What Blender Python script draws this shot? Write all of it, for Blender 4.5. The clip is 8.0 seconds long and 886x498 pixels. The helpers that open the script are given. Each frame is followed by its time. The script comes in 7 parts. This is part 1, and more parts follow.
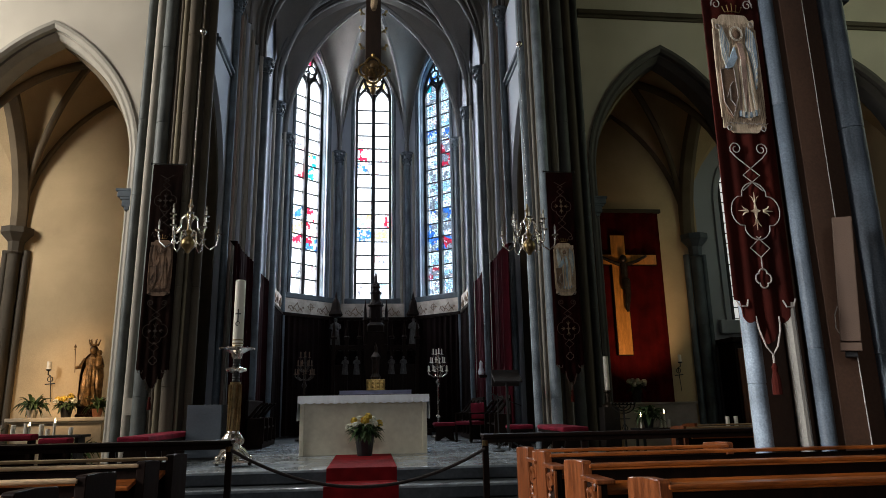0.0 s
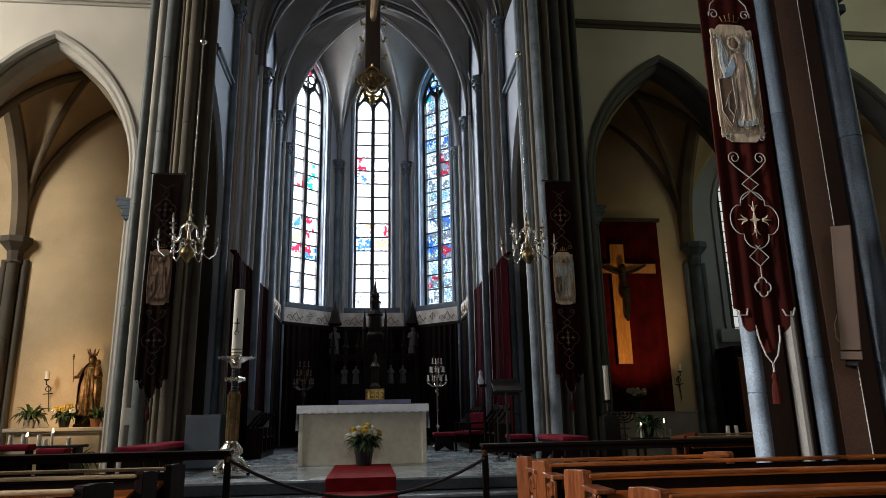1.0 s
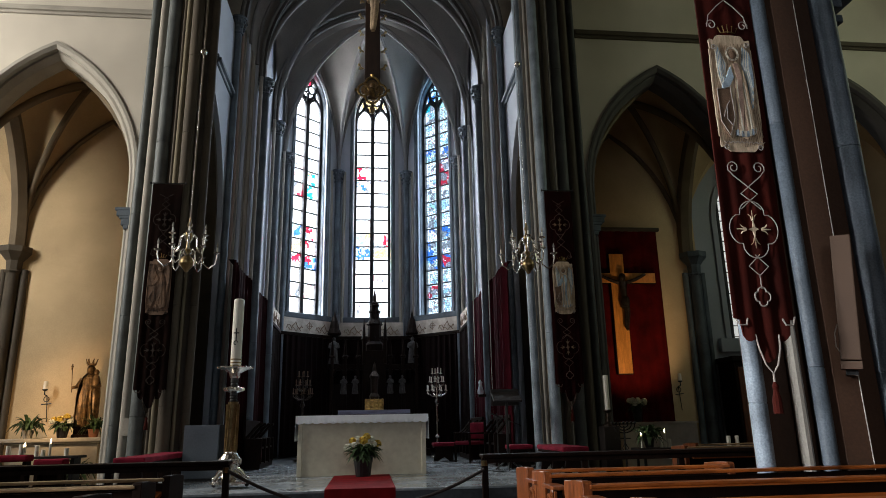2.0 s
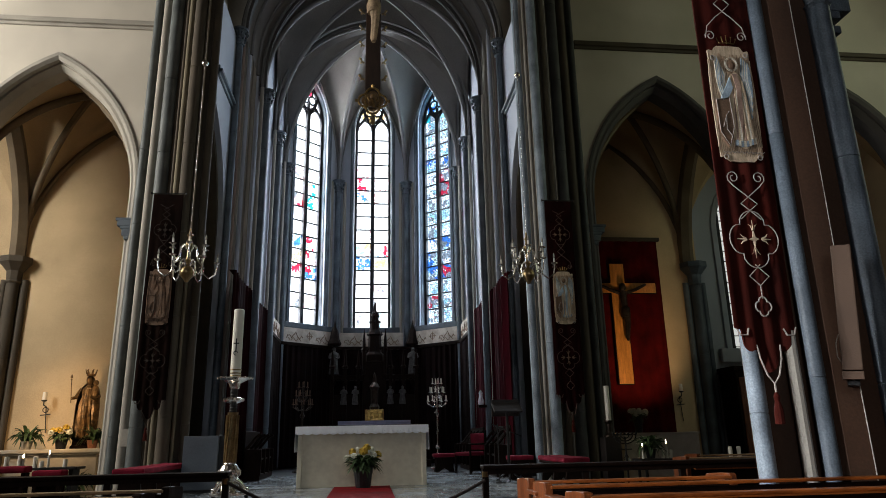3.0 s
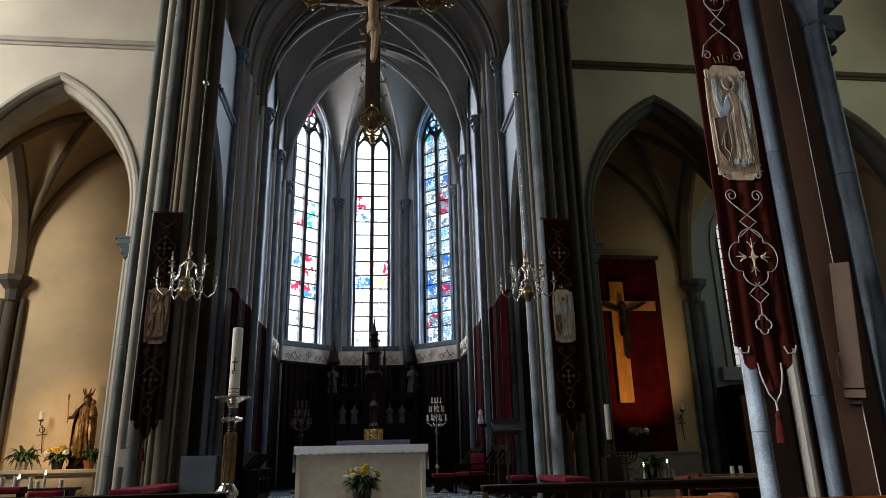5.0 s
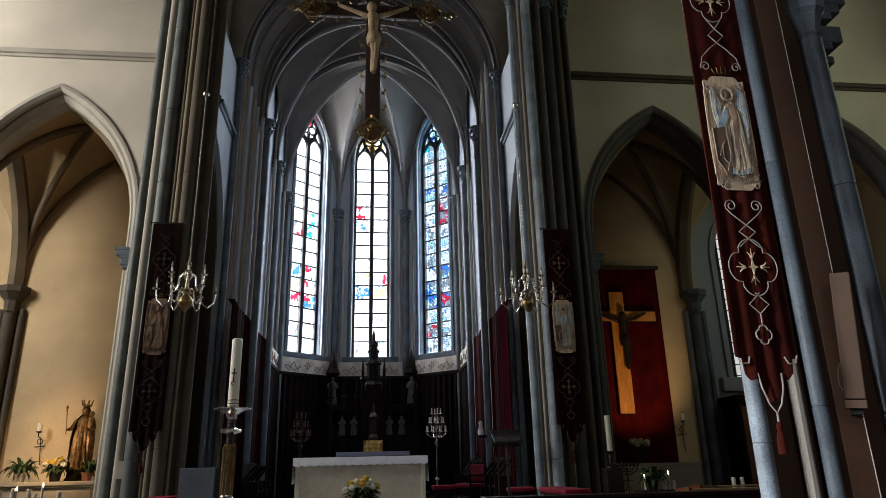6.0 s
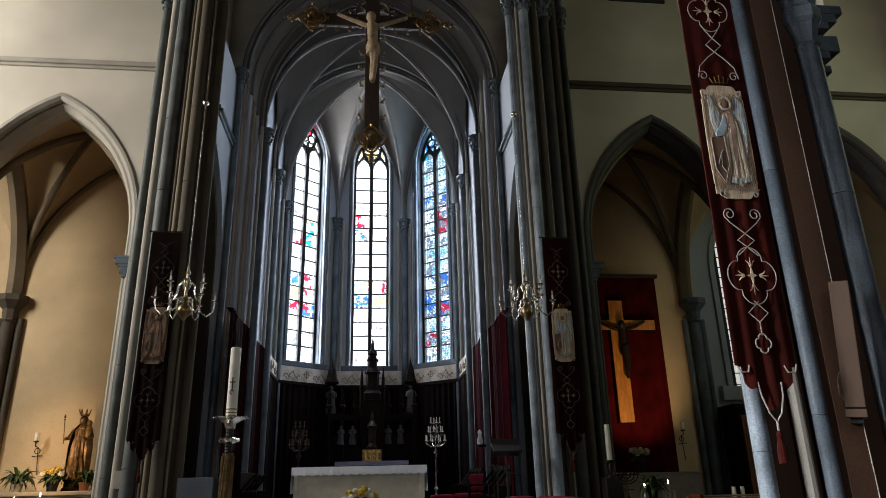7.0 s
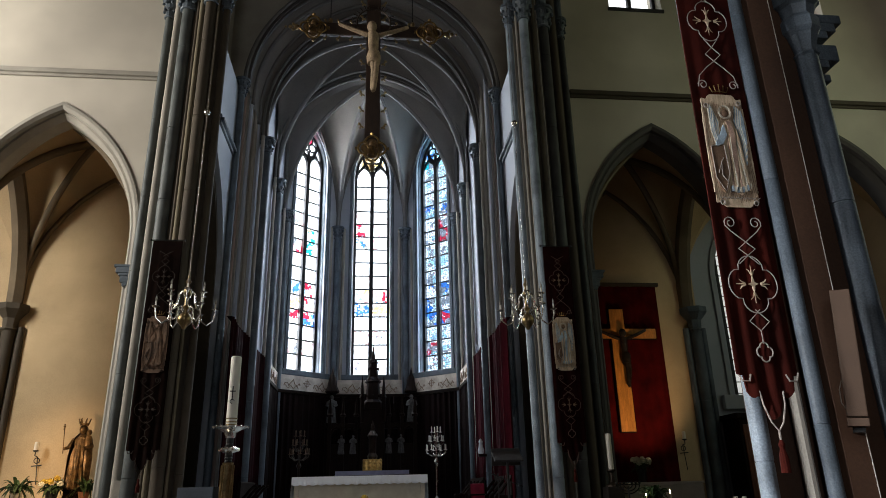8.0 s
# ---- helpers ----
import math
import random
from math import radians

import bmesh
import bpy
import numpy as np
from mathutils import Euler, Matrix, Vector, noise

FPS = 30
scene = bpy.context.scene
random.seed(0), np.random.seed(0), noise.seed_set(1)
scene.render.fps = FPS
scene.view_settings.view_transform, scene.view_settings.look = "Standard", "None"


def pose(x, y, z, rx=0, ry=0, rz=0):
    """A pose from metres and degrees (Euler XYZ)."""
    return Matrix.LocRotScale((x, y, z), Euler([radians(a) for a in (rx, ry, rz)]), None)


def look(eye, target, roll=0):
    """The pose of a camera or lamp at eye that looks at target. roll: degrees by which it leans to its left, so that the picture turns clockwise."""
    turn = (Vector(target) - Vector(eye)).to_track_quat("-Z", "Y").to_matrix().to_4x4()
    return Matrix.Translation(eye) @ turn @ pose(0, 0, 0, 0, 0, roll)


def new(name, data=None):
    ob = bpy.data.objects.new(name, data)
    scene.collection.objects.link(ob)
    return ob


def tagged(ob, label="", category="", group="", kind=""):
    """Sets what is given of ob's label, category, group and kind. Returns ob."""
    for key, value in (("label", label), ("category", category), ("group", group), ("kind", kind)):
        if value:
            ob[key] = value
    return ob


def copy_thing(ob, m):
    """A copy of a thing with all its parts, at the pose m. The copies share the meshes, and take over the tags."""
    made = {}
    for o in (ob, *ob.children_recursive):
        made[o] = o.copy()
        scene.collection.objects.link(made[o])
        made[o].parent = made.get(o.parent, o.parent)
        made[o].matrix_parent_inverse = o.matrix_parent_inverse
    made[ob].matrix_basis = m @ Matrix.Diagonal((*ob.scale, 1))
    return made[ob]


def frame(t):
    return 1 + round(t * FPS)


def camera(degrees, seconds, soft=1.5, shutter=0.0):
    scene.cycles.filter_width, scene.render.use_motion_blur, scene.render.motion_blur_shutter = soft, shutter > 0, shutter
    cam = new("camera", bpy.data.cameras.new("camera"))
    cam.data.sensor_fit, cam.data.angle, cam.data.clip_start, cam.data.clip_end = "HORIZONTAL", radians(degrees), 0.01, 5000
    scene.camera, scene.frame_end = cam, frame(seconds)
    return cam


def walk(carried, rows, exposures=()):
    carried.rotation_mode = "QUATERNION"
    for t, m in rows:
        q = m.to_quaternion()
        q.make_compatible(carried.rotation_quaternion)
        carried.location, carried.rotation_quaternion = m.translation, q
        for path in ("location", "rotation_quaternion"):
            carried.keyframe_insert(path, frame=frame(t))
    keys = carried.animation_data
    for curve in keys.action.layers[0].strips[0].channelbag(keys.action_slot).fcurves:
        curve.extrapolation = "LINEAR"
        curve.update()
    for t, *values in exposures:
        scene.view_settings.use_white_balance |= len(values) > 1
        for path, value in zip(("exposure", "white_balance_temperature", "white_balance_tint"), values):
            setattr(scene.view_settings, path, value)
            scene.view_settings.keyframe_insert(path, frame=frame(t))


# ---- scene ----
# ---------------------------------------------------------------- camera
cam = camera(67.2, 8.0, soft=0.65)
EYE = (0.0, 0.0, 1.3)
ROWS = [(0.0, 13.300, 1.050, -6.100), (0.5, 13.683, 1.084, -6.094), (1.0, 14.077, 1.104, -6.143), (1.5, 14.468, 1.123, -6.187),
        (3.0, 15.762, 1.158, -6.145), (3.5, 16.141, 1.182, -6.141), (4.0, 16.548, 1.220, -6.149), (4.5, 16.898, 1.212, -6.178),
        (6.0, 18.217, 1.298, -6.185), (6.5, 18.581, 1.316, -6.266), (7.0, 18.951, 1.335, -6.255), (7.5, 19.285, 1.339, -6.235),
        (8.0, 19.695, 1.349, -6.193)]
walk(cam, [(t, pose(*EYE, 90 + p, r, y)) for t, p, r, y in ROWS])

# ---------------------------------------------------------------- light
world = bpy.data.worlds.new("sky")
scene.world = world
world.use_nodes = True
wn = world.node_tree
sky = wn.nodes.new("ShaderNodeTexSky")
sky.sky_type, sky.sun_disc = "NISHITA", False
sky.sun_elevation, sky.sun_rotation = radians(35), radians(200)
wn.links.new(sky.outputs["Color"], wn.nodes["Background"].inputs["Color"])
wn.nodes["Background"].inputs["Strength"].default_value = 0.1
sun_data = bpy.data.lights.new("overcast_sun", "SUN")
sun_data.energy, sun_data.angle, sun_data.color = 0.8, radians(12), (1.0, 0.97, 0.92)
sun = new("overcast_sun", sun_data)
sun.matrix_world = look((0, 0, 40), (12, 20, 0))


def window_light(name, eye, target, w, h, radiance, colour=(1, 1, 1)):
    """The bright sky behind a window opening."""
    d = bpy.data.lights.new(name, "AREA")
    d.shape, d.size, d.size_y = "RECTANGLE", w, h
    d.energy, d.color = radiance * math.pi * w * h, colour
    ob = new(name, d)
    ob.matrix_world = look(eye, target)
    return ob


DAY = (0.90, 0.95, 1.0)
window_light("window_light_apse_centre", (0.07, 23.05, 9.2), (0.07, 10, 9.2), 1.3, 8.6, 19, DAY)
window_light("window_light_apse_left", (-2.42, 22.22, 9.2), (-0.05, 19.4, 9.2), 1.3, 8.6, 27, DAY)
window_light("window_light_apse_right", (2.56, 22.22, 9.2), (0.19, 19.4, 9.2), 1.3, 8.6, 15, (0.70, 0.86, 1.0))
window_light("window_light_transept_left_end", (-13.9, 10.0, 8.6), (0, 11.0, 5.5), 3.4, 7.0, 24.0, (1.0, 0.95, 0.865))
window_light("window_light_nave_left", (-7.9, 2.2, 4.4), (3.0, 4.0, 0.9), 1.6, 3.8, 21.0, (0.96, 0.97, 1.0)).data.spread = radians(84)
# frontal fill added behind the camera; no source is known there
window_light("window_light_west", (0, -14.2, 9.5), (0, 0, 8.5), 3.6, 6.0, 5.0, (0.94, 0.97, 1.0))
# unseen lamp added to brighten the right-hand wall and tint it green
window_light("window_light_transept_right", (13.9, 9.0, 9.5), (0, 9.0, 8.0), 3.0, 6.0, 1.9, (0.88, 1.0, 0.60))
window_light("window_light_chapel_right", (10.47, 17.7, 6.0), (10.47, 10, 6.0), 1.2, 4.8, 0.8, DAY)


def spot(name, eye, target, watts, degrees, colour, size=0.06, blend=0.8):
    d = bpy.data.lights.new(name, "SPOT")
    d.energy, d.spot_size, d.spot_blend, d.color, d.shadow_soft_size = watts, radians(degrees), blend, colour, size
    ob = new(name, d)
    ob.matrix_world = look(eye, target)
    return ob


WARM = (1.0, 0.66, 0.36)
spot("spotlight_beam_statue", (-6.75, 14.5, 2.3), (-6.75, 16.9, 1.7), 150, 96, WARM, 0.10, 1.0)
spot("spotlight_beam_cross", (6.75, 14.3, 1.7), (6.80, 16.9, 3.5), 190, 66, WARM, 0.08)

# ---------------------------------------------------------------- materials


def material(name, colour, rough=0.8, metal=0.0, vary=0.12, scale=2.0, grain=40.0, bump=0.15, tint=None, stretch=(1, 1, 1), per_object=0.0,
             dist=0.01, stain=0.0, stain_colour=(0.1, 0.08, 0.06), spec=None):
    """A surface with broad and fine variation of colour, and fine relief."""
    m = bpy.data.materials.new(name)
    m.use_nodes = True
    n, l = m.node_tree.nodes, m.node_tree.links
    b = n["Principled BSDF"]
    b.inputs["Roughness"].default_value, b.inputs["Metallic"].default_value = rough, metal
    b.inputs["Specular IOR Level"].default_value = spec if spec is not None else 0.12 if rough >= 0.88 else 0.4
    tc, mp = n.new("ShaderNodeTexCoord"), n.new("ShaderNodeMapping")
    mp.inputs["Scale"].default_value = stretch
    l.new(tc.outputs["Object"], mp.inputs["Vector"])
    big, fine = n.new("ShaderNodeTexNoise"), n.new("ShaderNodeTexNoise")
    for t, s, d in ((big, scale, 6), (fine, grain, 4)):
        t.inputs["Scale"].default_value, t.inputs["Detail"].default_value = s, d
        l.new(mp.outputs["Vector"], t.inputs["Vector"])
    dark = tuple(c * (1 - 1.6 * vary) for c in colour)
    light = tuple(min(1, c * (1 + 1.2 * vary)) for c in (tint or colour))
    ramp = n.new("ShaderNodeValToRGB")
    ramp.color_ramp.elements[0].position, ramp.color_ramp.elements[1].position = 0.3, 0.7
    ramp.color_ramp.elements[0].color, ramp.color_ramp.elements[1].color = (*dark, 1), (*light, 1)
    l.new(big.outputs["Fac"], ramp.inputs["Fac"])
    mix = n.new("ShaderNodeMixRGB")
    mix.blend_type = "OVERLAY"
    mix.inputs["Fac"].default_value = min(1, vary * 2.2)
    l.new(ramp.outputs["Color"], mix.inputs["Color1"])
    l.new(fine.outputs["Fac"], mix.inputs["Color2"])
    out = mix.outputs["Color"]
    if stain:
        st = n.new("ShaderNodeTexNoise")
        st.inputs["Scale"].default_value, st.inputs["Detail"].default_value, st.inputs["Roughness"].default_value = scale * 0.37, 8, 0.7
        l.new(mp.outputs["Vector"], st.inputs["Vector"])
        sr = n.new("ShaderNodeValToRGB")
        sr.color_ramp.elements[0].position, sr.color_ramp.elements[1].position = 0.55, 0.8
        sr.color_ramp.elements[0].color, sr.color_ramp.elements[1].color = (0, 0, 0, 1), (stain, stain, stain, 1)
        l.new(st.outputs["Fac"], sr.inputs["Fac"])
        sm = n.new("ShaderNodeMixRGB")
        sm.inputs["Color2"].default_value = (*stain_colour, 1)
        l.new(sr.outputs["Color"], sm.inputs["Fac"])
        l.new(out, sm.inputs["Color1"])
        out = sm.outputs["Color"]
    if per_object:
        oi, hs, mr = n.new("ShaderNodeObjectInfo"), n.new("ShaderNodeHueSaturation"), n.new("ShaderNodeMapRange")
        mr.inputs["To Min"].default_value, mr.inputs["To Max"].default_value = 1 - per_object, 1 + per_object
        l.new(oi.outputs["Random"], mr.inputs["Value"])
        l.new(mr.outputs["Result"], hs.inputs["Value"])
        l.new(out, hs.inputs["Color"])
        out = hs.outputs["Color"]
    l.new(out, b.inputs["Base Color"])
    rr = n.new("ShaderNodeMapRange")
    rr.inputs["To Min"].default_value, rr.inputs["To Max"].default_value = max(0.03, rough - 0.1), min(1, rough + 0.1)
    l.new(big.outputs["Fac"], rr.inputs["Value"])
    l.new(rr.outputs["Result"], b.inputs["Roughness"])
    if bump:
        bp = n.new("ShaderNodeBump")
        bp.inputs["Strength"].default_value, bp.inputs["Distance"].default_value = bump, dist
        l.new(fine.outputs["Fac"], bp.inputs["Height"])
        l.new(bp.outputs["Normal"], b.inputs["Normal"])
    return m


def glass(name, colour, clear=0.8):
    """A thin pane: coloured see-through glass with a gloss."""
    m = bpy.data.materials.new(name)
    m.use_nodes = True
    n, l = m.node_tree.nodes, m.node_tree.links
    n.remove(n["Principled BSDF"])
    tr, gl, mx, fr = (n.new("ShaderNode" + k) for k in ("BsdfTransparent", "BsdfGlossy", "MixShader", "Fresnel"))
    gl.inputs["Roughness"].default_value = 0.15
    tc, no, rp = n.new("ShaderNodeTexCoord"), n.new("ShaderNodeTexNoise"), n.new("ShaderNodeValToRGB")
    no.inputs["Scale"].default_value, no.inputs["Detail"].default_value = 9, 5
    l.new(tc.outputs["Object"], no.inputs["Vector"])
    rp.color_ramp.elements[0].position, rp.color_ramp.elements[1].position = 0.35, 0.65
    rp.color_ramp.elements[0].color = (*[c * clear for c in colour], 1)
    rp.color_ramp.elements[1].color = (*colour, 1)
    l.new(no.outputs["Fac"], rp.inputs["Fac"])
    l.new(rp.outputs["Color"], tr.inputs["Color"])
    l.new(fr.outputs["Fac"], mx.inputs["Fac"])
    l.new(tr.outputs["BSDF"], mx.inputs[1])
    l.new(gl.outputs["BSDF"], mx.inputs[2])
    l.new(mx.outputs["Shader"], n["Material Output"].inputs["Surface"])
    return m


def glow(name, colour, strength):
    m = bpy.data.materials.new(name)
    m.use_nodes = True
    b = m.node_tree.nodes["Principled BSDF"]
    b.inputs["Base Color"].default_value = b.inputs["Emission Color"].default_value = (*colour, 1)
    b.inputs["Emission Strength"].default_value = strength
    return m


PLASTER = material("cream_plaster", (0.55, 0.505, 0.43), 0.9, vary=0.10, scale=0.7, grain=60, bump=0.12, stain=0.25, stain_colour=(0.42, 0.36, 0.27))
CHAPEL = material("ochre_plaster", (0.56, 0.42, 0.25), 0.9, vary=0.10, scale=0.9, grain=45, bump=0.15, stain=0.35, stain_colour=(0.42, 0.32, 0.2))
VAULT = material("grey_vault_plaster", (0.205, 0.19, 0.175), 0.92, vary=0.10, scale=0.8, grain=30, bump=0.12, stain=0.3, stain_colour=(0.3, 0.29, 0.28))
WHITE = material("blue_white_plaster", (0.41, 0.44, 0.50), 0.85, vary=0.05, scale=0.8, grain=50, bump=0.1)
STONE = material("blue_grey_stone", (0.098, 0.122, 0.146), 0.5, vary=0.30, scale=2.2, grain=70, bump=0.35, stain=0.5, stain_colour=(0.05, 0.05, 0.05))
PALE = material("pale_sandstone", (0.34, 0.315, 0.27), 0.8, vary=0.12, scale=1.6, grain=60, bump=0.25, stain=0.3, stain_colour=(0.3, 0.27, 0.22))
OLIVE = material("olive_painted_stone", (0.17, 0.145, 0.095), 0.8, vary=0.15, scale=1.6, grain=60, bump=0.25)
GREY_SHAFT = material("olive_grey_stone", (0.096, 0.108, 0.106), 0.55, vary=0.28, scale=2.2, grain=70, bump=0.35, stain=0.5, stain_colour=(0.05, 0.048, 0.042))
# a lit and a shaded copy of the shaft stone, light baked into the colour
LIT_SHAFT = material("blue_grey_stone_lit", (0.23, 0.28, 0.33), 0.5, vary=0.30, scale=2.2, grain=70, bump=0.4, stain=0.55, stain_colour=(0.09, 0.10, 0.11))
SHADED_SHAFT = material("grey_stone_shaft_shaded", (0.045, 0.048, 0.047), 0.55, vary=0.28, scale=2.2, grain=70, bump=0.35)
PINK = material("pinkish_stone_strip", (0.34, 0.25, 0.21), 0.8, vary=0.12, scale=1.6, grain=60, bump=0.2)
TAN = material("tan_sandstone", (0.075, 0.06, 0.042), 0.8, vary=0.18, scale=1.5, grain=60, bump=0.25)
BROWN = material("brown_painted_stone", (0.066, 0.031, 0.016), 0.75, vary=0.15, scale=1.3, grain=50, bump=0.2)
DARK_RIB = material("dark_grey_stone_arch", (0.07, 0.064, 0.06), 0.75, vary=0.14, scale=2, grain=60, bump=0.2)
# dark colour for walls and ceiling out of view, to lower the fill light
UNSEEN_DARK = material("dark_unseen_surfaces", (0.055, 0.042, 0.032), 0.85, vary=0.2, scale=2, grain=40, bump=0.2)
RIB = material("grey_stone_rib", (0.15, 0.145, 0.14), 0.75, vary=0.14, scale=2, grain=60, bump=0.2)
MARBLE = material("blue_grey_marble_floor", (0.38, 0.42, 0.45), 0.16, vary=0.22, scale=1.8, grain=14, bump=0.03, per_object=0.14)
STEP = material("dark_marble_step", (0.075, 0.085, 0.095), 0.35, vary=0.25, scale=2.2, grain=20, bump=0.05)
NAVE = material("dark_tile_floor", (0.055, 0.052, 0.05), 0.45, vary=0.2, scale=1.5, grain=30, bump=0.08)
CREAM_MARBLE = material("cream_marble", (0.58, 0.54, 0.43), 0.38, vary=0.10, scale=1.4, grain=12, bump=0.03, stain=0.3, stain_colour=(0.42, 0.38, 0.28))
WHITE_MARBLE = material("white_marble", (0.62, 0.57, 0.48), 0.4, vary=0.08, scale=1.6, grain=14, bump=0.03)
LINEN = material("white_linen", (0.80, 0.83, 0.90), 0.9, vary=0.04, scale=5, grain=220, bump=0.3)
BLUE_LINEN = material("lilac_linen", (0.42, 0.42, 0.58), 0.9, vary=0.08, scale=6, grain=200, bump=0.25)
WAX = material("ivory_wax", (0.78, 0.75, 0.66), 0.45, vary=0.04, scale=4, grain=30, bump=0.05)
SILVER = material("tarnished_silver", (0.70, 0.66, 0.60), 0.25, 1.0, vary=0.2, scale=9, grain=60, bump=0.15)
BRASS = material("old_brass", (0.30, 0.22, 0.11), 0.32, 1.0, vary=0.25, scale=9, grain=60, bump=0.15)
DULL_GOLD = material("darkened_gilding", (0.20, 0.13, 0.05), 0.42, 1.0, vary=0.35, scale=12, grain=60, bump=0.3)
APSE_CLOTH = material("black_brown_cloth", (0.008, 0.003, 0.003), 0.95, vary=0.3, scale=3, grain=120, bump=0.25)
GOLD = material("gilding", (0.62, 0.42, 0.14), 0.36, 1.0, vary=0.25, scale=12, grain=60, bump=0.3)
IRON = material("black_iron", (0.03, 0.03, 0.03), 0.5, 0.6, vary=0.2, scale=8, grain=60, bump=0.2)
OAK = material("polished_oak", (0.17, 0.042, 0.007), 0.36, vary=0.3, scale=3, grain=24, bump=0.08, stretch=(1, 7, 7), tint=(0.26, 0.068, 0.011))
OAK_END = material("oak_bench_end", (0.125, 0.029, 0.005), 0.36, vary=0.3, scale=3, grain=24, bump=0.08, stretch=(7, 7, 1), tint=(0.15, 0.042, 0.011))
# pale oak of the transept pews, and painted window light on the left rails
PALE_LIT_OAK = material("pale_and_lit_oak", (0.34, 0.22, 0.11), 0.45, vary=0.3, scale=3, grain=24, bump=0.08, stretch=(1, 7, 7))
CHAPEL_RIB = material("ochre_stone_rib", (0.16, 0.12, 0.075), 0.8, vary=0.15, scale=1.5, grain=60, bump=0.25)
DARKWOOD = material("dark_stained_wood", (0.012, 0.006, 0.004), 0.55, spec=0.07, vary=0.25, scale=3, grain=28, bump=0.1, stretch=(5, 5, 1))
ROOD_WOOD = material("brown_rood_wood", (0.03, 0.015, 0.009), 0.55, vary=0.3, scale=3, grain=28, bump=0.15, stretch=(4, 4, 1))
RED = material("red_velvet", (0.20, 0.011, 0.028), 0.95, vary=0.25, scale=4, grain=140, bump=0.25)
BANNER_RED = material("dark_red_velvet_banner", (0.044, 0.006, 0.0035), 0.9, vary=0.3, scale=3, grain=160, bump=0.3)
# darker copies of the banner velvet and cord, for shade on the far piers
SHADED_VELVET_R = material("banner_velvet_shaded_right", (0.016, 0.003, 0.003), 0.95, spec=0.05, vary=0.3, scale=3, grain=160, bump=0.3)
SHADED_VELVET_L = material("banner_velvet_shaded_left", (0.009, 0.004, 0.003), 0.95, spec=0.05, vary=0.3, scale=3, grain=160, bump=0.3)
SHADED_CORD_R = material("cord_shaded_right", (0.10, 0.055, 0.045), 0.8, vary=0.15, scale=30, grain=200, bump=0.4)
SHADED_CORD_L = material("cord_shaded_left", (0.028, 0.016, 0.010), 0.8, vary=0.15, scale=30, grain=200, bump=0.4)
CHAPEL_RED = material("dark_red_chapel_cloth", (0.062, 0.003, 0.003), 0.92, spec=0.06, vary=0.3, scale=2.5, grain=120, bump=0.25)
CARPET = material("red_carpet", (0.22, 0.010, 0.014), 0.97, vary=0.2, scale=5, grain=200, bump=0.5)
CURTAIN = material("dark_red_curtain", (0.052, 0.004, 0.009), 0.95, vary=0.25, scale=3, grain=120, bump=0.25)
# darker copy of the curtain red, for the wall where shade falls
SHADED_CURTAIN = material("dark_red_curtain_shaded", (0.020, 0.003, 0.004), 0.95, spec=0.05, vary=0.25, scale=3, grain=120, bump=0.25)
CORD = material("silver_cord", (0.34, 0.30, 0.26), 0.6, vary=0.15, scale=30, grain=200, bump=0.4)
EMBROIDERY = material("faded_silk_embroidery", (0.54, 0.40, 0.255), 0.75, vary=0.22, scale=7, grain=90, bump=0.4, stretch=(5, 5, 1), tint=(0.55, 0.43, 0.30))
SILK_BLUE = material("pale_blue_silk", (0.30, 0.38, 0.44), 0.7, vary=0.3, scale=9, grain=120, bump=0.3)
SILK_ROSE = material("rose_brown_silk", (0.36, 0.24, 0.18), 0.7, vary=0.3, scale=9, grain=120, bump=0.3)
SILK_BROWN = material("brown_silk", (0.17, 0.10, 0.06), 0.7, vary=0.3, scale=9, grain=120, bump=0.3)
SILK_CREAM = material("cream_silk", (0.62, 0.57, 0.46), 0.7, vary=0.2, scale=9, grain=120, bump=0.3)
FRIEZE = material("painted_parchment_frieze", (0.56, 0.46, 0.36), 0.85, vary=0.16, scale=4, grain=40, bump=0.2, tint=(0.62, 0.56, 0.50))
FRIEZE_INK = material("brown_frieze_drawing", (0.24, 0.16, 0.11), 0.85, vary=0.2, scale=5)
PINE = material("amber_varnished_wood", (0.58, 0.24, 0.05), 0.35, vary=0.2, scale=3, grain=22, bump=0.06, stretch=(6, 6, 1))
BRONZE = material("dark_bronze", (0.06, 0.045, 0.035), 0.35, 0.7, vary=0.3, scale=9, grain=60, bump=0.2)
GREEN = material("leaf_green", (0.045, 0.085, 0.03), 0.5, vary=0.35, scale=9, grain=40, bump=0.1, per_object=0.2)
PETAL_Y = material("yellow_petal", (0.62, 0.44, 0.07), 0.7, vary=0.2, scale=20, grain=90, bump=0.3)
PETAL_W = material("white_petal", (0.74, 0.74, 0.64), 0.7, vary=0.12, scale=20, grain=90, bump=0.3)
POT = material("dark_pot", (0.016, 0.016, 0.018), 0.4, vary=0.2, scale=8)
TERRACOTTA = material("terracotta", (0.30, 0.13, 0.07), 0.8, vary=0.2, scale=8)
FLESH_WOOD = material("painted_carved_wood", (0.34, 0.25, 0.16), 0.6, vary=0.25, scale=10, grain=60, bump=0.3)
GILT_WOOD = material("gilt_polychrome_wood", (0.16, 0.095, 0.04), 0.40, 0.35, vary=0.55, scale=9, grain=50, bump=0.4)
GREY_CARVING = material("grey_carving", (0.085, 0.082, 0.08), 0.7, vary=0.3, scale=14, grain=60, bump=0.4)
PANEL_GREY = material("grey_painted_board", (0.10, 0.12, 0.145), 0.5, vary=0.1, scale=2, grain=40, bump=0.05)
SPEAKER = material("brown_speaker_housing", (0.085, 0.05, 0.031), 0.7, vary=0.08, scale=3, grain=160, bump=0.2)
CABLE = material("pale_cable", (0.5, 0.46, 0.4), 0.5, vary=0.05)
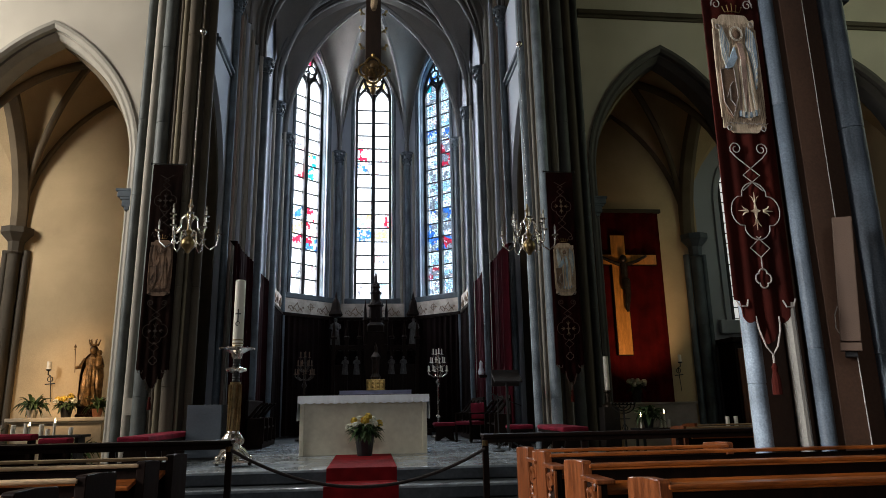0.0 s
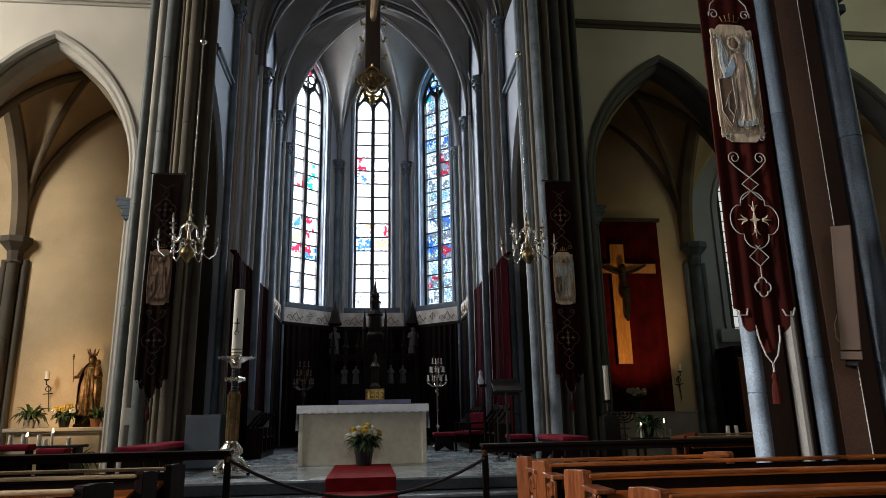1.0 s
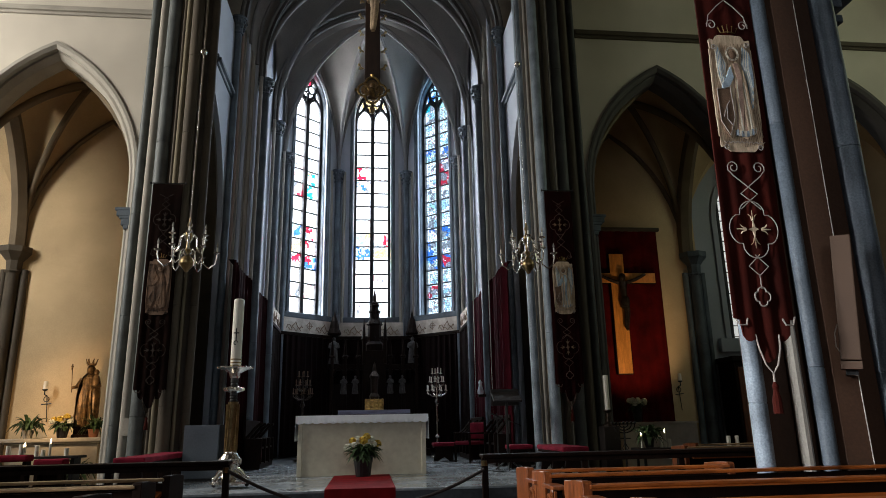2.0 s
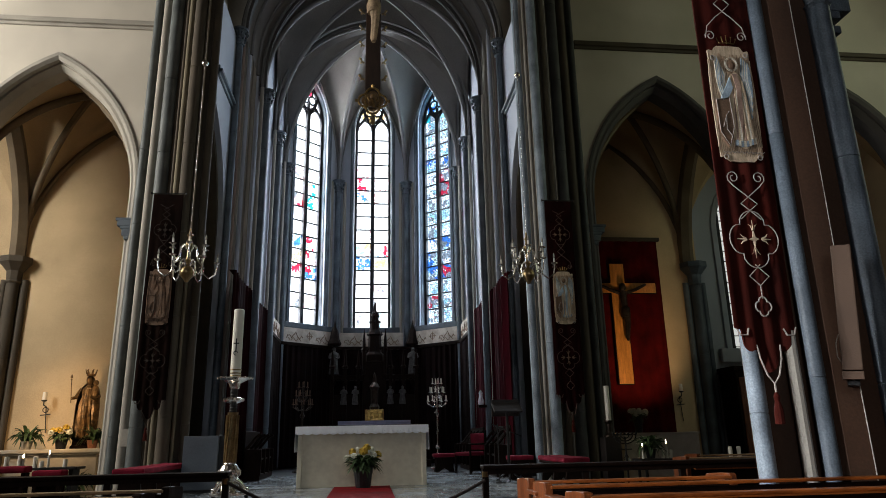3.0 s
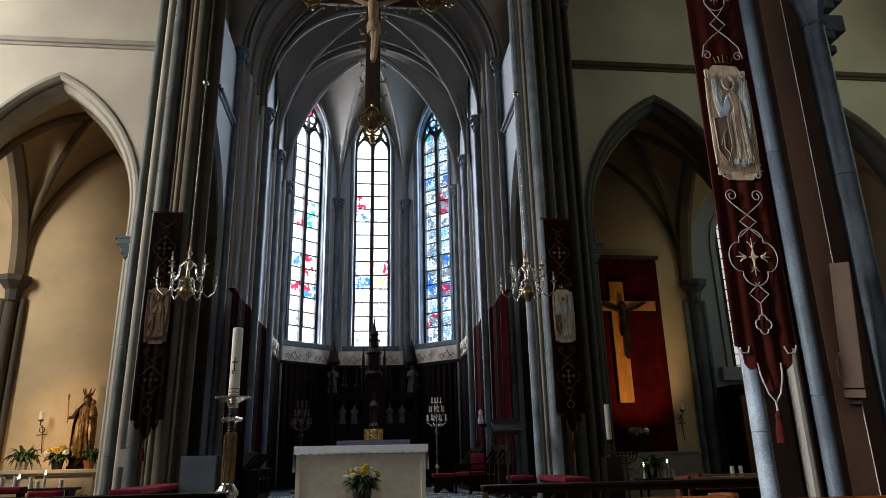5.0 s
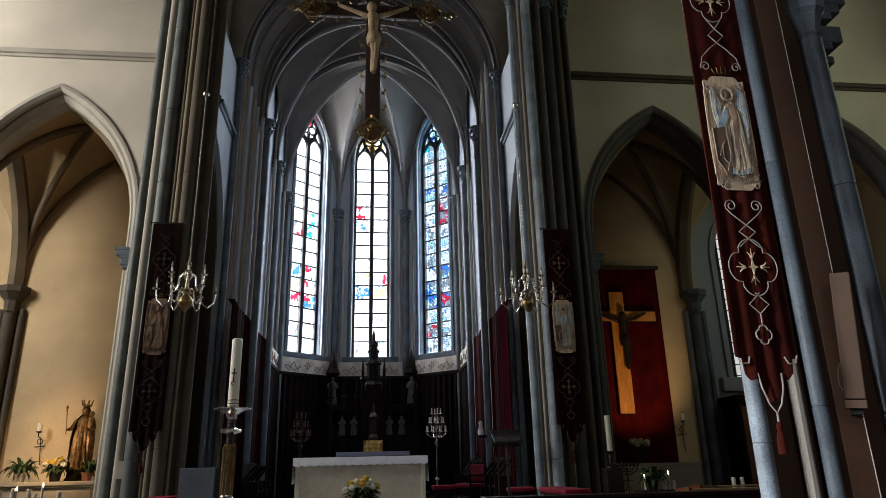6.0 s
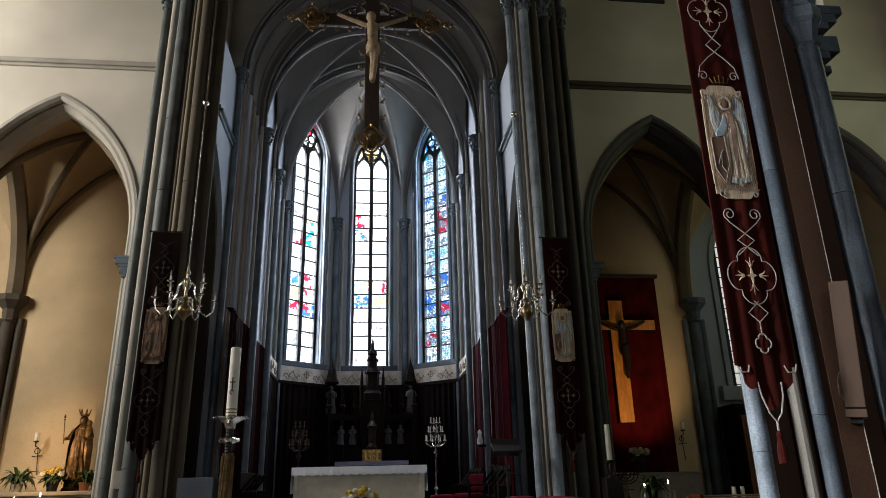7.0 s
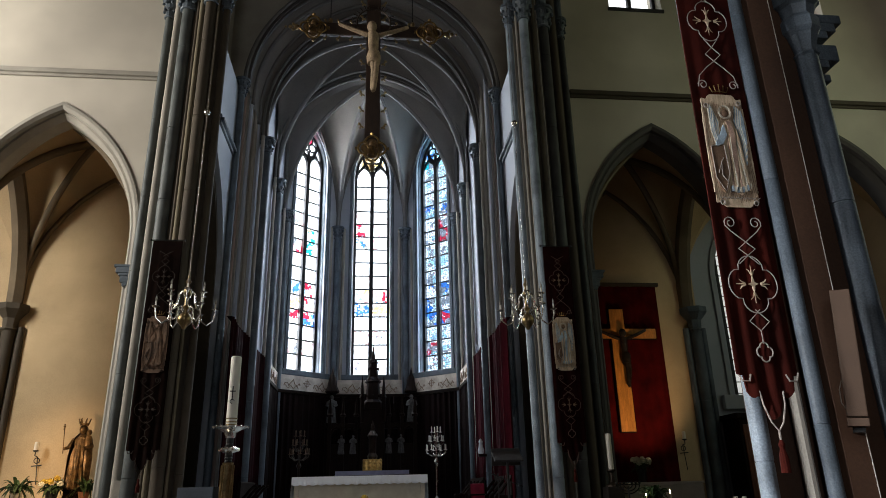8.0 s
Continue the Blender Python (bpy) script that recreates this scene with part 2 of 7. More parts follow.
LEAD = material("black_window_tracery", (0.035, 0.035, 0.038), 0.7, vary=0.2, scale=5)
SOFT_BLACK = material("dark_panelling", (0.014, 0.010, 0.009), 0.6, vary=0.3, scale=3, grain=30, bump=0.2)
ROPE = material("dark_rope", (0.03, 0.02, 0.018), 0.8, vary=0.2, scale=30)
FLAME = glow("candle_flame", (1.0, 0.78, 0.45), 25)

# ---------------------------------------------------------------- mesh helpers
AX = 0.07          # the chancel's axis


def part(name, bm, mat, parent=None, label="", smooth=False):
    me = bpy.data.meshes.new(name)
    bmesh.ops.recalc_face_normals(bm, faces=bm.faces)
    bm.to_mesh(me)
    bm.free()
    me.materials.append(mat)
    if smooth:
        for p in me.polygons:
            p.use_smooth = True
        me.set_sharp_from_angle(angle=radians(48))
    ob = new(name, me)
    ob.parent = parent
    return tagged(ob, label)


def thing(name, label, category, group="", at=(0, 0, 0), rz=0, kind=""):
    e = new(name)
    e.empty_display_size = 0.1
    e.matrix_world = pose(*at, 0, 0, rz)
    return tagged(e, label, category, group, kind)


def block(bm, x0, x1, y0, y1, z0, z1, bevel=0.0):
    m = Matrix.LocRotScale(((x0 + x1) / 2, (y0 + y1) / 2, (z0 + z1) / 2), None, (abs(x1 - x0), abs(y1 - y0), abs(z1 - z0)))
    if not bevel:
        bmesh.ops.create_cube(bm, size=1, matrix=m)
        return bm
    b2 = bmesh.new()
    bmesh.ops.create_cube(b2, size=1, matrix=m)
    bmesh.ops.bevel(b2, geom=b2.edges[:], offset=bevel, segments=2, affect="EDGES", profile=0.6)
    absorb(bm, b2)
    return bm


def absorb(bm, b2, m=None):
    me = bpy.data.meshes.new("tmp")
    if m is not None:
        b2.transform(m)
    b2.to_mesh(me)
    b2.free()
    bm.from_mesh(me)
    bpy.data.meshes.remove(me)


def prism(bm, poly, z0, z1):
    lo = [bm.verts.new((x, y, z0)) for x, y in poly]
    hi = [bm.verts.new((x, y, z1)) for x, y in poly]
    n = len(poly)
    bm.faces.new(lo[::-1])
    bm.faces.new(hi)
    for i in range(n):
        bm.faces.new((lo[i], lo[(i + 1) % n], hi[(i + 1) % n], hi[i]))
    return bm


def lathe(bm, profile, at=(0, 0, 0), seg=16, m=None):
    """Turn a profile of (radius, z) about the upright axis."""
    rings = []
    for r, z in profile:
        ring = []
        for i in range(seg):
            a = 2 * math.pi * i / seg
            v = Vector((r * math.cos(a), r * math.sin(a), z))
            v = (m @ v) if m is not None else v
            ring.append(bm.verts.new(v + Vector(at)))
        rings.append(ring)
    for a, b in zip(rings, rings[1:]):
        for i in range(seg):
            bm.faces.new((a[i], a[(i + 1) % seg], b[(i + 1) % seg], b[i]))
    bm.faces.new(rings[0][::-1])
    bm.faces.new(rings[-1])
    return bm


def tube(bm, pts, r, seg=8, taper=None, flat=1.0):
    """A round bar along points. taper: the radius at the end."""
    pts = [Vector(p) for p in pts]
    n = len(pts)
    rings, side = [], None
    for i, p in enumerate(pts):
        d = (pts[min(i + 1, n - 1)] - pts[max(i - 1, 0)]).normalized()
        if side is None:
            side = d.orthogonal().normalized()
        side = (side - d * side.dot(d)).normalized()
        up = d.cross(side)
        rr = r if taper is None else r + (taper - r) * i / (n - 1)
        rings.append([bm.verts.new(p + (side * math.cos(a) + up * math.sin(a) * flat) * rr) for a in (2 * math.pi * k / seg for k in range(seg))])
    for a, b in zip(rings, rings[1:]):
        for i in range(seg):
            bm.faces.new((a[i], a[(i + 1) % seg], b[(i + 1) % seg], b[i]))
    bm.faces.new(rings[0][::-1])
    bm.faces.new(rings[-1])
    return bm


def ball(bm, at, r, sx=1, sy=1, sz=1, sub=2, m=None):
    mm = Matrix.LocRotScale(at, None, (sx * r, sy * r, sz * r))
    if m is not None:
        mm = Matrix.Translation(at) @ m @ Matrix.Diagonal((sx * r, sy * r, sz * r, 1))
    bmesh.ops.create_icosphere(bm, subdivisions=sub, radius=1, matrix=mm)
    return bm


def arch_z(u, a, rise):
    """Height over the springing of a pointed arch of half span a."""
    if rise <= a:
        return rise * math.sqrt(max(0, 1 - (u / a) ** 2))
    r = (a * a + rise * rise) / (2 * a)
    return math.sqrt(max(0, r * r - (abs(u) + r - a) ** 2))


def arch_line(a, rise, n=12):
    """Points (u, z) from one springing over the apex to the other."""
    r = (a * a + rise * rise) / (2 * a)
    end = math.atan2(rise, r - a) if rise > a else math.pi / 2
    half = []
    for i in range(n + 1):
        t = end * i / n
        half.append((-(r * math.cos(t) - (r - a)), r * math.sin(t)) if rise > a else (-a * math.cos(t), rise * math.sin(t)))
    half[-1] = (0.0, rise)
    return half + [(-u, z) for u, z in half[-2::-1]]


def wall_panel(bm, m, u0, u1, z0, z1, thick, openings=()):
    """A wall along u with its face at depth 0 and its back at depth thick. Openings: (centre, half span, sill, springing, rise)."""
    def quad(*p):
        bm.faces.new([bm.verts.new(m @ Vector(q)) for q in p])

    def slab(a, b, lo_a, lo_b, hi):
        for d in (0, thick):
            quad((a, d, lo_a), (b, d, lo_b), (b, d, hi), (a, d, hi))
        quad((a, 0, lo_a), (b, 0, lo_b), (b, thick, lo_b), (a, thick, lo_a))
        quad((a, 0, hi), (b, 0, hi), (b, thick, hi), (a, thick, hi))

    x = u0
    for c, a, sill, spring, rise in sorted(openings):
        slab(x, c - a, z0, z0, z1)
        line = arch_line(a, rise)
        for (ua, za), (ub, zb) in zip(line, line[1:]):
            slab(c + ua, c + ub, spring + za, spring + zb, z1)
        if sill > z0:
            slab(c - a, c + a, z0, z0, sill)
        for s in (-1, 1):
            quad((c + s * a, 0, sill), (c + s * a, thick, sill), (c + s * a, thick, spring), (c + s * a, 0, spring))
        x = c + a
    slab(x, u1, z0, z0, z1)
    for e in (u0, u1):
        quad((e, 0, z0), (e, thick, z0), (e, thick, z1), (e, 0, z1))
    return bm


def extrude_yz(bm, poly, x0, x1):
    """A plate with the outline poly (y, z) between two places along x."""
    a = [bm.verts.new((x0, y, z)) for y, z in poly]
    b = [bm.verts.new((x1, y, z)) for y, z in poly]
    bm.faces.new(a)
    bm.faces.new(b[::-1])
    for i in range(len(poly)):
        j = (i + 1) % len(poly)
        bm.faces.new((a[i], a[j], b[j], b[i]))
    return bm


def arch_ring(bm, m, c, a, spring, rise, band, d0, d1, foot, chamfer=0.0):
    """A moulded order of an arch with its jambs: a band inside half span a, from depth d0 to d1."""
    outer = [(-a, foot - spring)] + arch_line(a, rise) + [(a, foot - spring)]
    k = (a - band) / a
    inner = [(-a + band, foot - spring)] + arch_line(a - band, rise - band * 1.35) + [(a - band, foot - spring)]
    mid = [((p[0] + q[0]) / 2, (p[1] + q[1]) / 2) for p, q in zip(outer, inner)]
    sections = [(outer, d0), (outer if not chamfer else mid, d0), (inner, d0 + chamfer), (inner, d1), (outer, d1)]
    if not chamfer:
        sections = [(outer, d0), (inner, d0), (inner, d1), (outer, d1)]
    rows = [[bm.verts.new(m @ Vector((c + u, d, spring + z))) for u, z in line] for line, d in sections]
    for a_, b_ in zip(rows, rows[1:] + rows[:1]):
        for i in range(len(a_) - 1):
            bm.faces.new((a_[i], a_[i + 1], b_[i + 1], b_[i]))
    return bm


def facing(x0, y0, x1, y1):
    """A frame whose u runs from the first to the second point on the plan, with depth to the left of that way."""
    d = Vector((x1 - x0, y1 - y0, 0)).normalized()
    n = Vector((-d.y, d.x, 0))
    return Matrix(((d.x, n.x, 0, x0), (d.y, n.y, 0, y0), (0, 0, 1, 0), (0, 0, 0, 1)))


def rib_line(a, k, n=12, bulge=1.0):
    """A rib from a springing point a up to the boss k: a quarter of a pointed arch."""
    a, k = Vector(a), Vector(k)
    flat = Vector((k.x - a.x, k.y - a.y, 0))
    span, rise = flat.length, (k.z - a.z)
    out = []
    for i in range(n + 1):
        t = i / n
        u = span * (1 - math.cos(t * math.pi / 2)) ** 0.92
        z = arch_z(span - u, span, max(rise, span * 1.001))
        out.append(a + flat * (u / span) + Vector((0, 0, z * rise / max(rise, span * 1.001))))
    out[-1] = k
    return out


def coons(bm, wall, ra, rb, n):
    """A vault cell between a wall arch and two ribs that meet at the boss."""
    a, b, k = wall[0], wall[-1], ra[-1]
    nv = len(wall) - 1
    grid = []
    for i in range(n + 1):
        u = i / n
        row = []
        for j in range(nv + 1):
            v = j / nv
            p = wall[j] * (1 - u) + k * u + ra[i] * (1 - v) + rb[i] * v - (a * (1 - v) + b * v) * (1 - u) - k * u
            row.append(bm.verts.new(p))
        grid.append(row)
    for r0, r1 in zip(grid, grid[1:]):
        for j in range(nv):
            bm.faces.new((r0[j], r0[j + 1], r1[j + 1], r1[j]))
    bmesh.ops.remove_doubles(bm, verts=[v for r in grid for v in r], dist=0.0005)


def wall_arch(a, b, rise, n=8, stilt=0.0):
    """A pointed arch from a to b; stilt: the length of its upright feet."""
    a, b = Vector(a), Vector(b)
    half = (b - a).length / 2
    line = [a + (b - a) * ((u + half) / (2 * half)) + Vector((0, 0, z + stilt)) for u, z in arch_line(half, rise - stilt, n)]
    return [a, *line, b] if stilt else line


# ---------------------------------------------------------------- shell of the church
WALL_Y = 13.4


def setting(name, bm, mat, label="", smooth=False, category=""):
    return tagged(part(name, bm, mat, None, label, smooth), kind="structure", category=category)


E_WALL = Matrix.Translation((0, WALL_Y, 0))
for side, name in ((-1, "wall_transept_left"), (1, "wall_transept_right")):
    bm = bmesh.new()
    lo, hi = (-14.0, -4.3) if side < 0 else (4.3, 14.0)
    ops = [(side * 6.66, 1.92, 0, 6.3, 3.03), (side * 11.2, 1.92, 0, 6.3, 3.03)]
    if side > 0:
        ops = [(6.66, 1.92, 0, 6.3, 3.03), (11.2, 1.92, 0, 6.3, 3.03)]
    wall_panel(bm, E_WALL, lo, hi, 0, 12.7, 0.7, ops)
    setting(name, bm, PLASTER)
    bm = bmesh.new()
    cl = [(side * 6.7, 0.7, 12.7, 14.5, 1.2), (side * 11.2, 0.7, 12.7, 14.5, 1.2)]
    wall_panel(bm, E_WALL, lo, hi, 12.7, 18.5, 0.7, cl)
    setting(name + "_upper", bm, PLASTER)
    bm = bmesh.new()
    a, b = (-14.0, -4.72) if side < 0 else (4.72, 14.0)
    for dz, dy in ((10.03, 0.05), (10.10, 0.10), (10.17, 0.06)):
        block(bm, a, b, WALL_Y - dy, WALL_Y + 0.02, dz, dz + 0.068, 0.012)
    # right string course is darker: the shade of that side is in its colour
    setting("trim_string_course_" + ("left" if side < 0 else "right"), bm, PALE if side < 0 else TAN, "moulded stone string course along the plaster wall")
    for xc in (6.66, 11.2):
        bm = bmesh.new()
        arch_ring(bm, E_WALL, side * xc, 1.925, 6.3, 3.10, 0.12, -0.03, 0.25, 0.0, 0.05)
        arch_ring(bm, E_WALL, side * xc, 1.81, 6.3, 3.0, 0.15, 0.12, 0.60, 0.0, 0.14)
        # shade on the right-hand arches is painted by the darker stone
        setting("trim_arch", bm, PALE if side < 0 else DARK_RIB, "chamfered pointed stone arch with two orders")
    # imposts
    for xc in (6.66, 11.2):
        for s in (-1, 1):
            bm = bmesh.new()
            x = side * xc + s * 1.79
            for z0, z1, g in ((5.24, 5.32, 0.05), (5.32, 5.46, 0.10), (5.46, 5.52, 0.14), (5.52, 5.64, 0.20), (5.64, 5.70, 0.24)):
                block(bm, x - g, x + g, WALL_Y - 0.02, WALL_Y + 0.62 + g * 0.3, z0, z1, 0.015)
            setting("trim_impost", bm, STONE, "moulded stone impost under the arch")

# chancel side walls: a low bay with a blind arch behind each crossing pier, a stepped respond, then the curtained wall
C0, C1 = 13.4, 20.95
HALF = 2.9
BAY = 3.38
for side in (-1, 1):
    nm = "left" if side < 0 else "right"
    th = 0.7 if side < 0 else -0.7
    m = facing(AX + side * (HALF + 0.08), C0, AX + side * (HALF + 0.08), C1)
    bm = bmesh.new()
    wall_panel(bm, m, 2.45, C1 - C0, 0, 15.5, th)
    setting("wall_chancel_" + nm, bm, WHITE)
    bm = bmesh.new()
    curve_yz = [(13.36 + u, 5.9 + z) for u, z in arch_line(1.7, 2.65, 12) if u >= 0.1]
    extrude_yz(bm, [(13.46, 11.07), *curve_yz, (15.06, 0.0), (15.4, 0.0), (15.4, 11.07)], side * BAY, side * (BAY + 0.5))
    setting("wall_chancel_bay_" + nm, bm, WHITE)
    bm = bmesh.new()
    block(bm, *sorted((side * (BAY + 0.30), side * (BAY + 0.6))), 13.5, 15.4, 11.07, 18.4)
    setting("wall_chancel_bay_upper_" + nm, bm, PALE)
    bm = bmesh.new()
    inner = [(y - 0.10, z - 0.09) for y, z in curve_yz]
    extrude_yz(bm, [*curve_yz, (15.06, 0.0), (14.96, 0.0), *inner[::-1]], side * (BAY + 0.12), side * (BAY + 0.42))
    setting("trim_bay_arch", bm, TAN, "brown stone soffit of the blind arch beside the chancel")
    bm = bmesh.new()
    for dz, g in ((9.08, 0.05), (9.16, 0.11), (9.25, 0.05)):
        block(bm, *sorted((side * (BAY + 0.02), side * (BAY - g))), 13.5, 15.2, dz, dz + 0.075, 0.01)
    setting("trim_bay_string_" + nm, bm, STONE, "dark moulded string course on the pale bay wall")
    # stepped respond between the bay and the curtained wall
    th = thing("wall_respond_" + nm, "stepped stone respond with pale and pinkish strips", "respond", kind="structure")
    bm = bmesh.new()
    prism(bm, [(side * x, y) for x, y in ((3.60, 15.22), (3.30, 15.22), (3.30, 15.42), (3.16, 15.42), (3.16, 15.60), (3.07, 15.60), (3.07, 15.82), (2.97, 15.82), (2.97, 16.2), (3.60, 16.2))], 0, 15.5)
    part("core", bm, PALE, th)
    for x, y, r, mat in ((3.255, 15.40, 0.05, PINK), (3.12, 15.55, 0.055, WHITE), (3.03, 15.78, 0.05, PALE)):
        bm = bmesh.new()
        lathe(bm, [(r, 0), (r, 14.5)], (side * x, y, 0), 8)
        part("roll", bm, mat, th, smooth=True)
    bm = bmesh.new()
    block(bm, *sorted((side * (HALF + 1.3), side * (HALF + 1.5))), C0 + 0.4, C1, 0, 10)
    setting("wall_behind_chancel_" + nm, bm, CHAPEL)

# apse: three facets with a tall window in each
V = [(AX - HALF - 0.05, 20.95), (AX - 1.22, 22.50), (AX + 1.22, 22.50), (AX + HALF + 0.05, 20.95)]
FACETS = [("left", V[0], V[1]), ("centre", V[1], V[2]), ("right", V[2], V[3])]
WIN = []
for name, p, q in FACETS:
    m = facing(*p, *q)
    length = math.hypot(q[0] - p[0], q[1] - p[1])
    bm = bmesh.new()
    off = {"left": -0.02, "centre": 0.0, "right": 0.02}[name]
    wall_panel(bm, m, -0.1, length + 0.1, 0, 15.8, 0.65, [(length / 2 + off, 0.66, 4.85, 12.25, 1.45)])
    setting("wall_apse_" + name, bm, WHITE)
    bm = bmesh.new()
    arch_ring(bm, m, length / 2 + off, 0.80, 12.25, 1.62, 0.16, -0.05, 0.28, 4.9, 0.16)
    setting("trim_window_surround_" + name, bm, STONE, "splayed grey stone window surround", False)
    bm = bmesh.new()
    block(bm, 0.2, length - 0.2, -0.10, 0.12, 4.72, 4.90, 0.03)
    bm.transform(m)
    setting("sill_" + name, bm, STONE, "grey stone window sill ledge")
    WIN.append((name, m @ Matrix.Translation((length / 2 + off, 0.32, 0))))

# vaults
CAP = 10.1
CROWN = 14.38


def shafted(x, y):
    return Vector((x, y, CAP))


ribs = []
vault = bmesh.new()
boss = Vector((AX - 0.03, 18.95, 13.95))
apse_pts = [(AX - HALF, 18.6), (AX - HALF, 20.95), (AX - 1.2, 22.45), (AX + 1.2, 22.45), (AX + HALF, 20.95), (AX + HALF, 18.6)]
lines = [rib_line((x, y, CAP), boss, 14) for x, y in apse_pts]
for i in range(5):
    coons(vault, wall_arch(shafted(*apse_pts[i]), shafted(*apse_pts[i + 1]), 3.9), lines[i], lines[i + 1], 14)
ribs += lines[1:5]
# transverse arches: (y, half span, springing, rise, stilt)
ARCHES = [(15.2, 3.28, 11.25, 3.65, 0.0), (16.1, HALF, CAP, CROWN - CAP, 0.55), (18.6, HALF, CAP, 4.0, 0.75)]


def crossing_arch(k, n):
    y, half, spring, rise, stilt = ARCHES[k]
    return wall_arch((AX - half, y, spring), (AX + half, y, spring), rise, n, stilt)


# the apse's own narrow soffit behind its arch
arch = crossing_arch(2, 13)
for half, line in ((arch[:15], lines[0]), (arch[:13:-1], lines[5])):
    a = [vault.verts.new(p) for p in half]
    b = [vault.verts.new(p) for p in line]
    for i in range(14):
        vault.faces.new((a[i], a[i + 1], b[i + 1], b[i]))
# the curtained bay
y0, y1 = 16.1, 18.6
k = Vector((AX, (y0 + y1) / 2, CROWN + 0.02))
cs = [(AX - HALF, y0), (AX + HALF, y0), (AX + HALF, y1), (AX - HALF, y1)]
ls = [rib_line((x, y, CAP), k, 14) for x, y in cs]
for i in range(4):
    j = (i + 1) % 4
    rise, stilt = ((ARCHES[1][3], 0.55), (3.4, 0.0), (ARCHES[2][3], 0.75), (3.4, 0.0))[i]
    coons(vault, wall_arch(shafted(*cs[i]), shafted(*cs[j]), rise, 8, stilt), ls[i], ls[j], 14)
ribs += ls
# the splayed soffit between the two front arches
a = [vault.verts.new(p) for p in wall_arch((AX - 3.28, 15.2, 11.25), (AX + 3.28, 15.2, 11.25), 3.65, 14, 0.01)]
b = [vault.verts.new(p) for p in crossing_arch(1, 14)]
for i in range(len(a) - 1):
    vault.faces.new((a[i], a[i + 1], b[i + 1], b[i]))
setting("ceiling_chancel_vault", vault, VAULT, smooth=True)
bm = bmesh.new()
for line in ribs:
    tube(bm, [p - Vector((0, 0, 0.03)) for p in line], 0.075, 8)
    tube(bm, [p - Vector((0, 0, 0.10)) for p in line], 0.04, 6)
for i in range(3):
    w = crossing_arch(i, 16)
    dark = bmesh.new()
    tube(dark, [p - Vector((0, 0, 0.04)) for p in w], 0.13, 4)
    tube(dark, [p - Vector((0, 0.0, 0.17)) for p in w], 0.06, 8)
    setting("ceiling_transverse_arch", dark, DARK_RIB, "dark moulded stone arch across the vault", True)
    for d in (-0.15, 0.15):
        tube(bm, [p - Vector((0, d, 0.03)) for p in w], 0.045, 6)
for f in (0.35, 0.7):
    tube(bm, [p.lerp(q, f) - Vector((0, 0, 0.02)) for p, q in zip(wall_arch((AX - 3.28, 15.2, 11.25), (AX + 3.28, 15.2, 11.25), 3.65, 16, 0.01), crossing_arch(1, 16))], 0.05, 6)
for i in range(5):
    w = wall_arch(shafted(*apse_pts[i]), shafted(*apse_pts[i + 1]), 3.9)
    tube(bm, w, 0.06, 6)
ball(bm, boss - Vector((0, 0, 0.1)), 0.22, sz=0.5)
setting("ceiling_ribs", bm, RIB, "grey stone vault ribs meeting at a boss", True)


def shaft(bm, x, y, z0, z1, r, seg=14):
    rows = [(r * 1.35, z0), (r * 1.35, z0 + 0.12), (r * 1.15, z0 + 0.18), (r, z0 + 0.22)]
    z = z0 + 1.3 + (x * 7.3 + y * 3.1) % 0.5
    while z < z1 - 0.6:
        rows += [(r, z), (r * 0.93, z + 0.004), (r * 0.93, z + 0.012), (r * 1.005, z + 0.016)]
        z += 1.55 + (z * 5.7 + x) % 0.5
    lathe(bm, rows + [(r, z1)], (x, y, 0), seg)


def leaf_capital(bm, x, y, z, r, h=0.4, seed=1):
    """A bell with two rows of curled leaves and a moulded top."""
    rnd = random.Random(seed)
    lathe(bm, [(r * 1.15, z), (r * 1.25, z + 0.03), (r * 1.0, z + 0.07), (r * 1.1, z + h * 0.5), (r * 1.7, z + h * 0.85), (r * 1.95, z + h * 0.87),
               (r * 1.95, z + h)], (x, y, 0), 12)
    for row, (zz, rr, k) in enumerate(((z + h * 0.35, r * 1.35, 8), (z + h * 0.68, r * 1.65, 8))):
        for i in range(k):
            a = 2 * math.pi * (i + 0.5 * row) / k
            ball(bm, (x + rr * math.cos(a), y + rr * math.sin(a), zz), r * (0.32 + 0.06 * rnd.random()), sz=1.3, sub=1)


# shafts of the chancel and apse: a capped shaft between two thin rolls
chancel_shafts = [(s, y) for s in (-1, 1) for y in (16.1, 18.6, 20.95)]
for s, y in chancel_shafts:
    th = thing("wall_shaft", "slender blue-grey stone wall shaft with a leaf capital", "column", "chancel wall shafts", (AX + s * (HALF - 0.10), y, 0))
    bm = bmesh.new()
    shaft(bm, 0, 0, 0.3, 9.72, 0.105)
    part("shaft", bm, STONE, th, smooth=True)
    bm = bmesh.new()
    leaf_capital(bm, 0, 0, 9.70, 0.11, 0.42)
    part("capital", bm, STONE, th)
    bm = bmesh.new()
    for d in (-0.24, 0.24):
        lathe(bm, [(0.05, 0.3), (0.05, 10.1)], (s * 0.08, d, 0), 8)
    part("roll", bm, PALE, th, smooth=True)
for x in (-3.30, 3.29):
    th = thing("wall_shaft", "dark stone wall shaft with a leaf capital beside the pale bay", "column", "chancel wall shafts", (x, 15.14, 0))
    bm = bmesh.new()
    shaft(bm, 0, 0, 0.3, 10.9, 0.082)
    part("shaft", bm, STONE, th, smooth=True)
    bm = bmesh.new()
    leaf_capital(bm, 0, 0, 10.85, 0.10, 0.45)
    part("capital", bm, STONE, th)
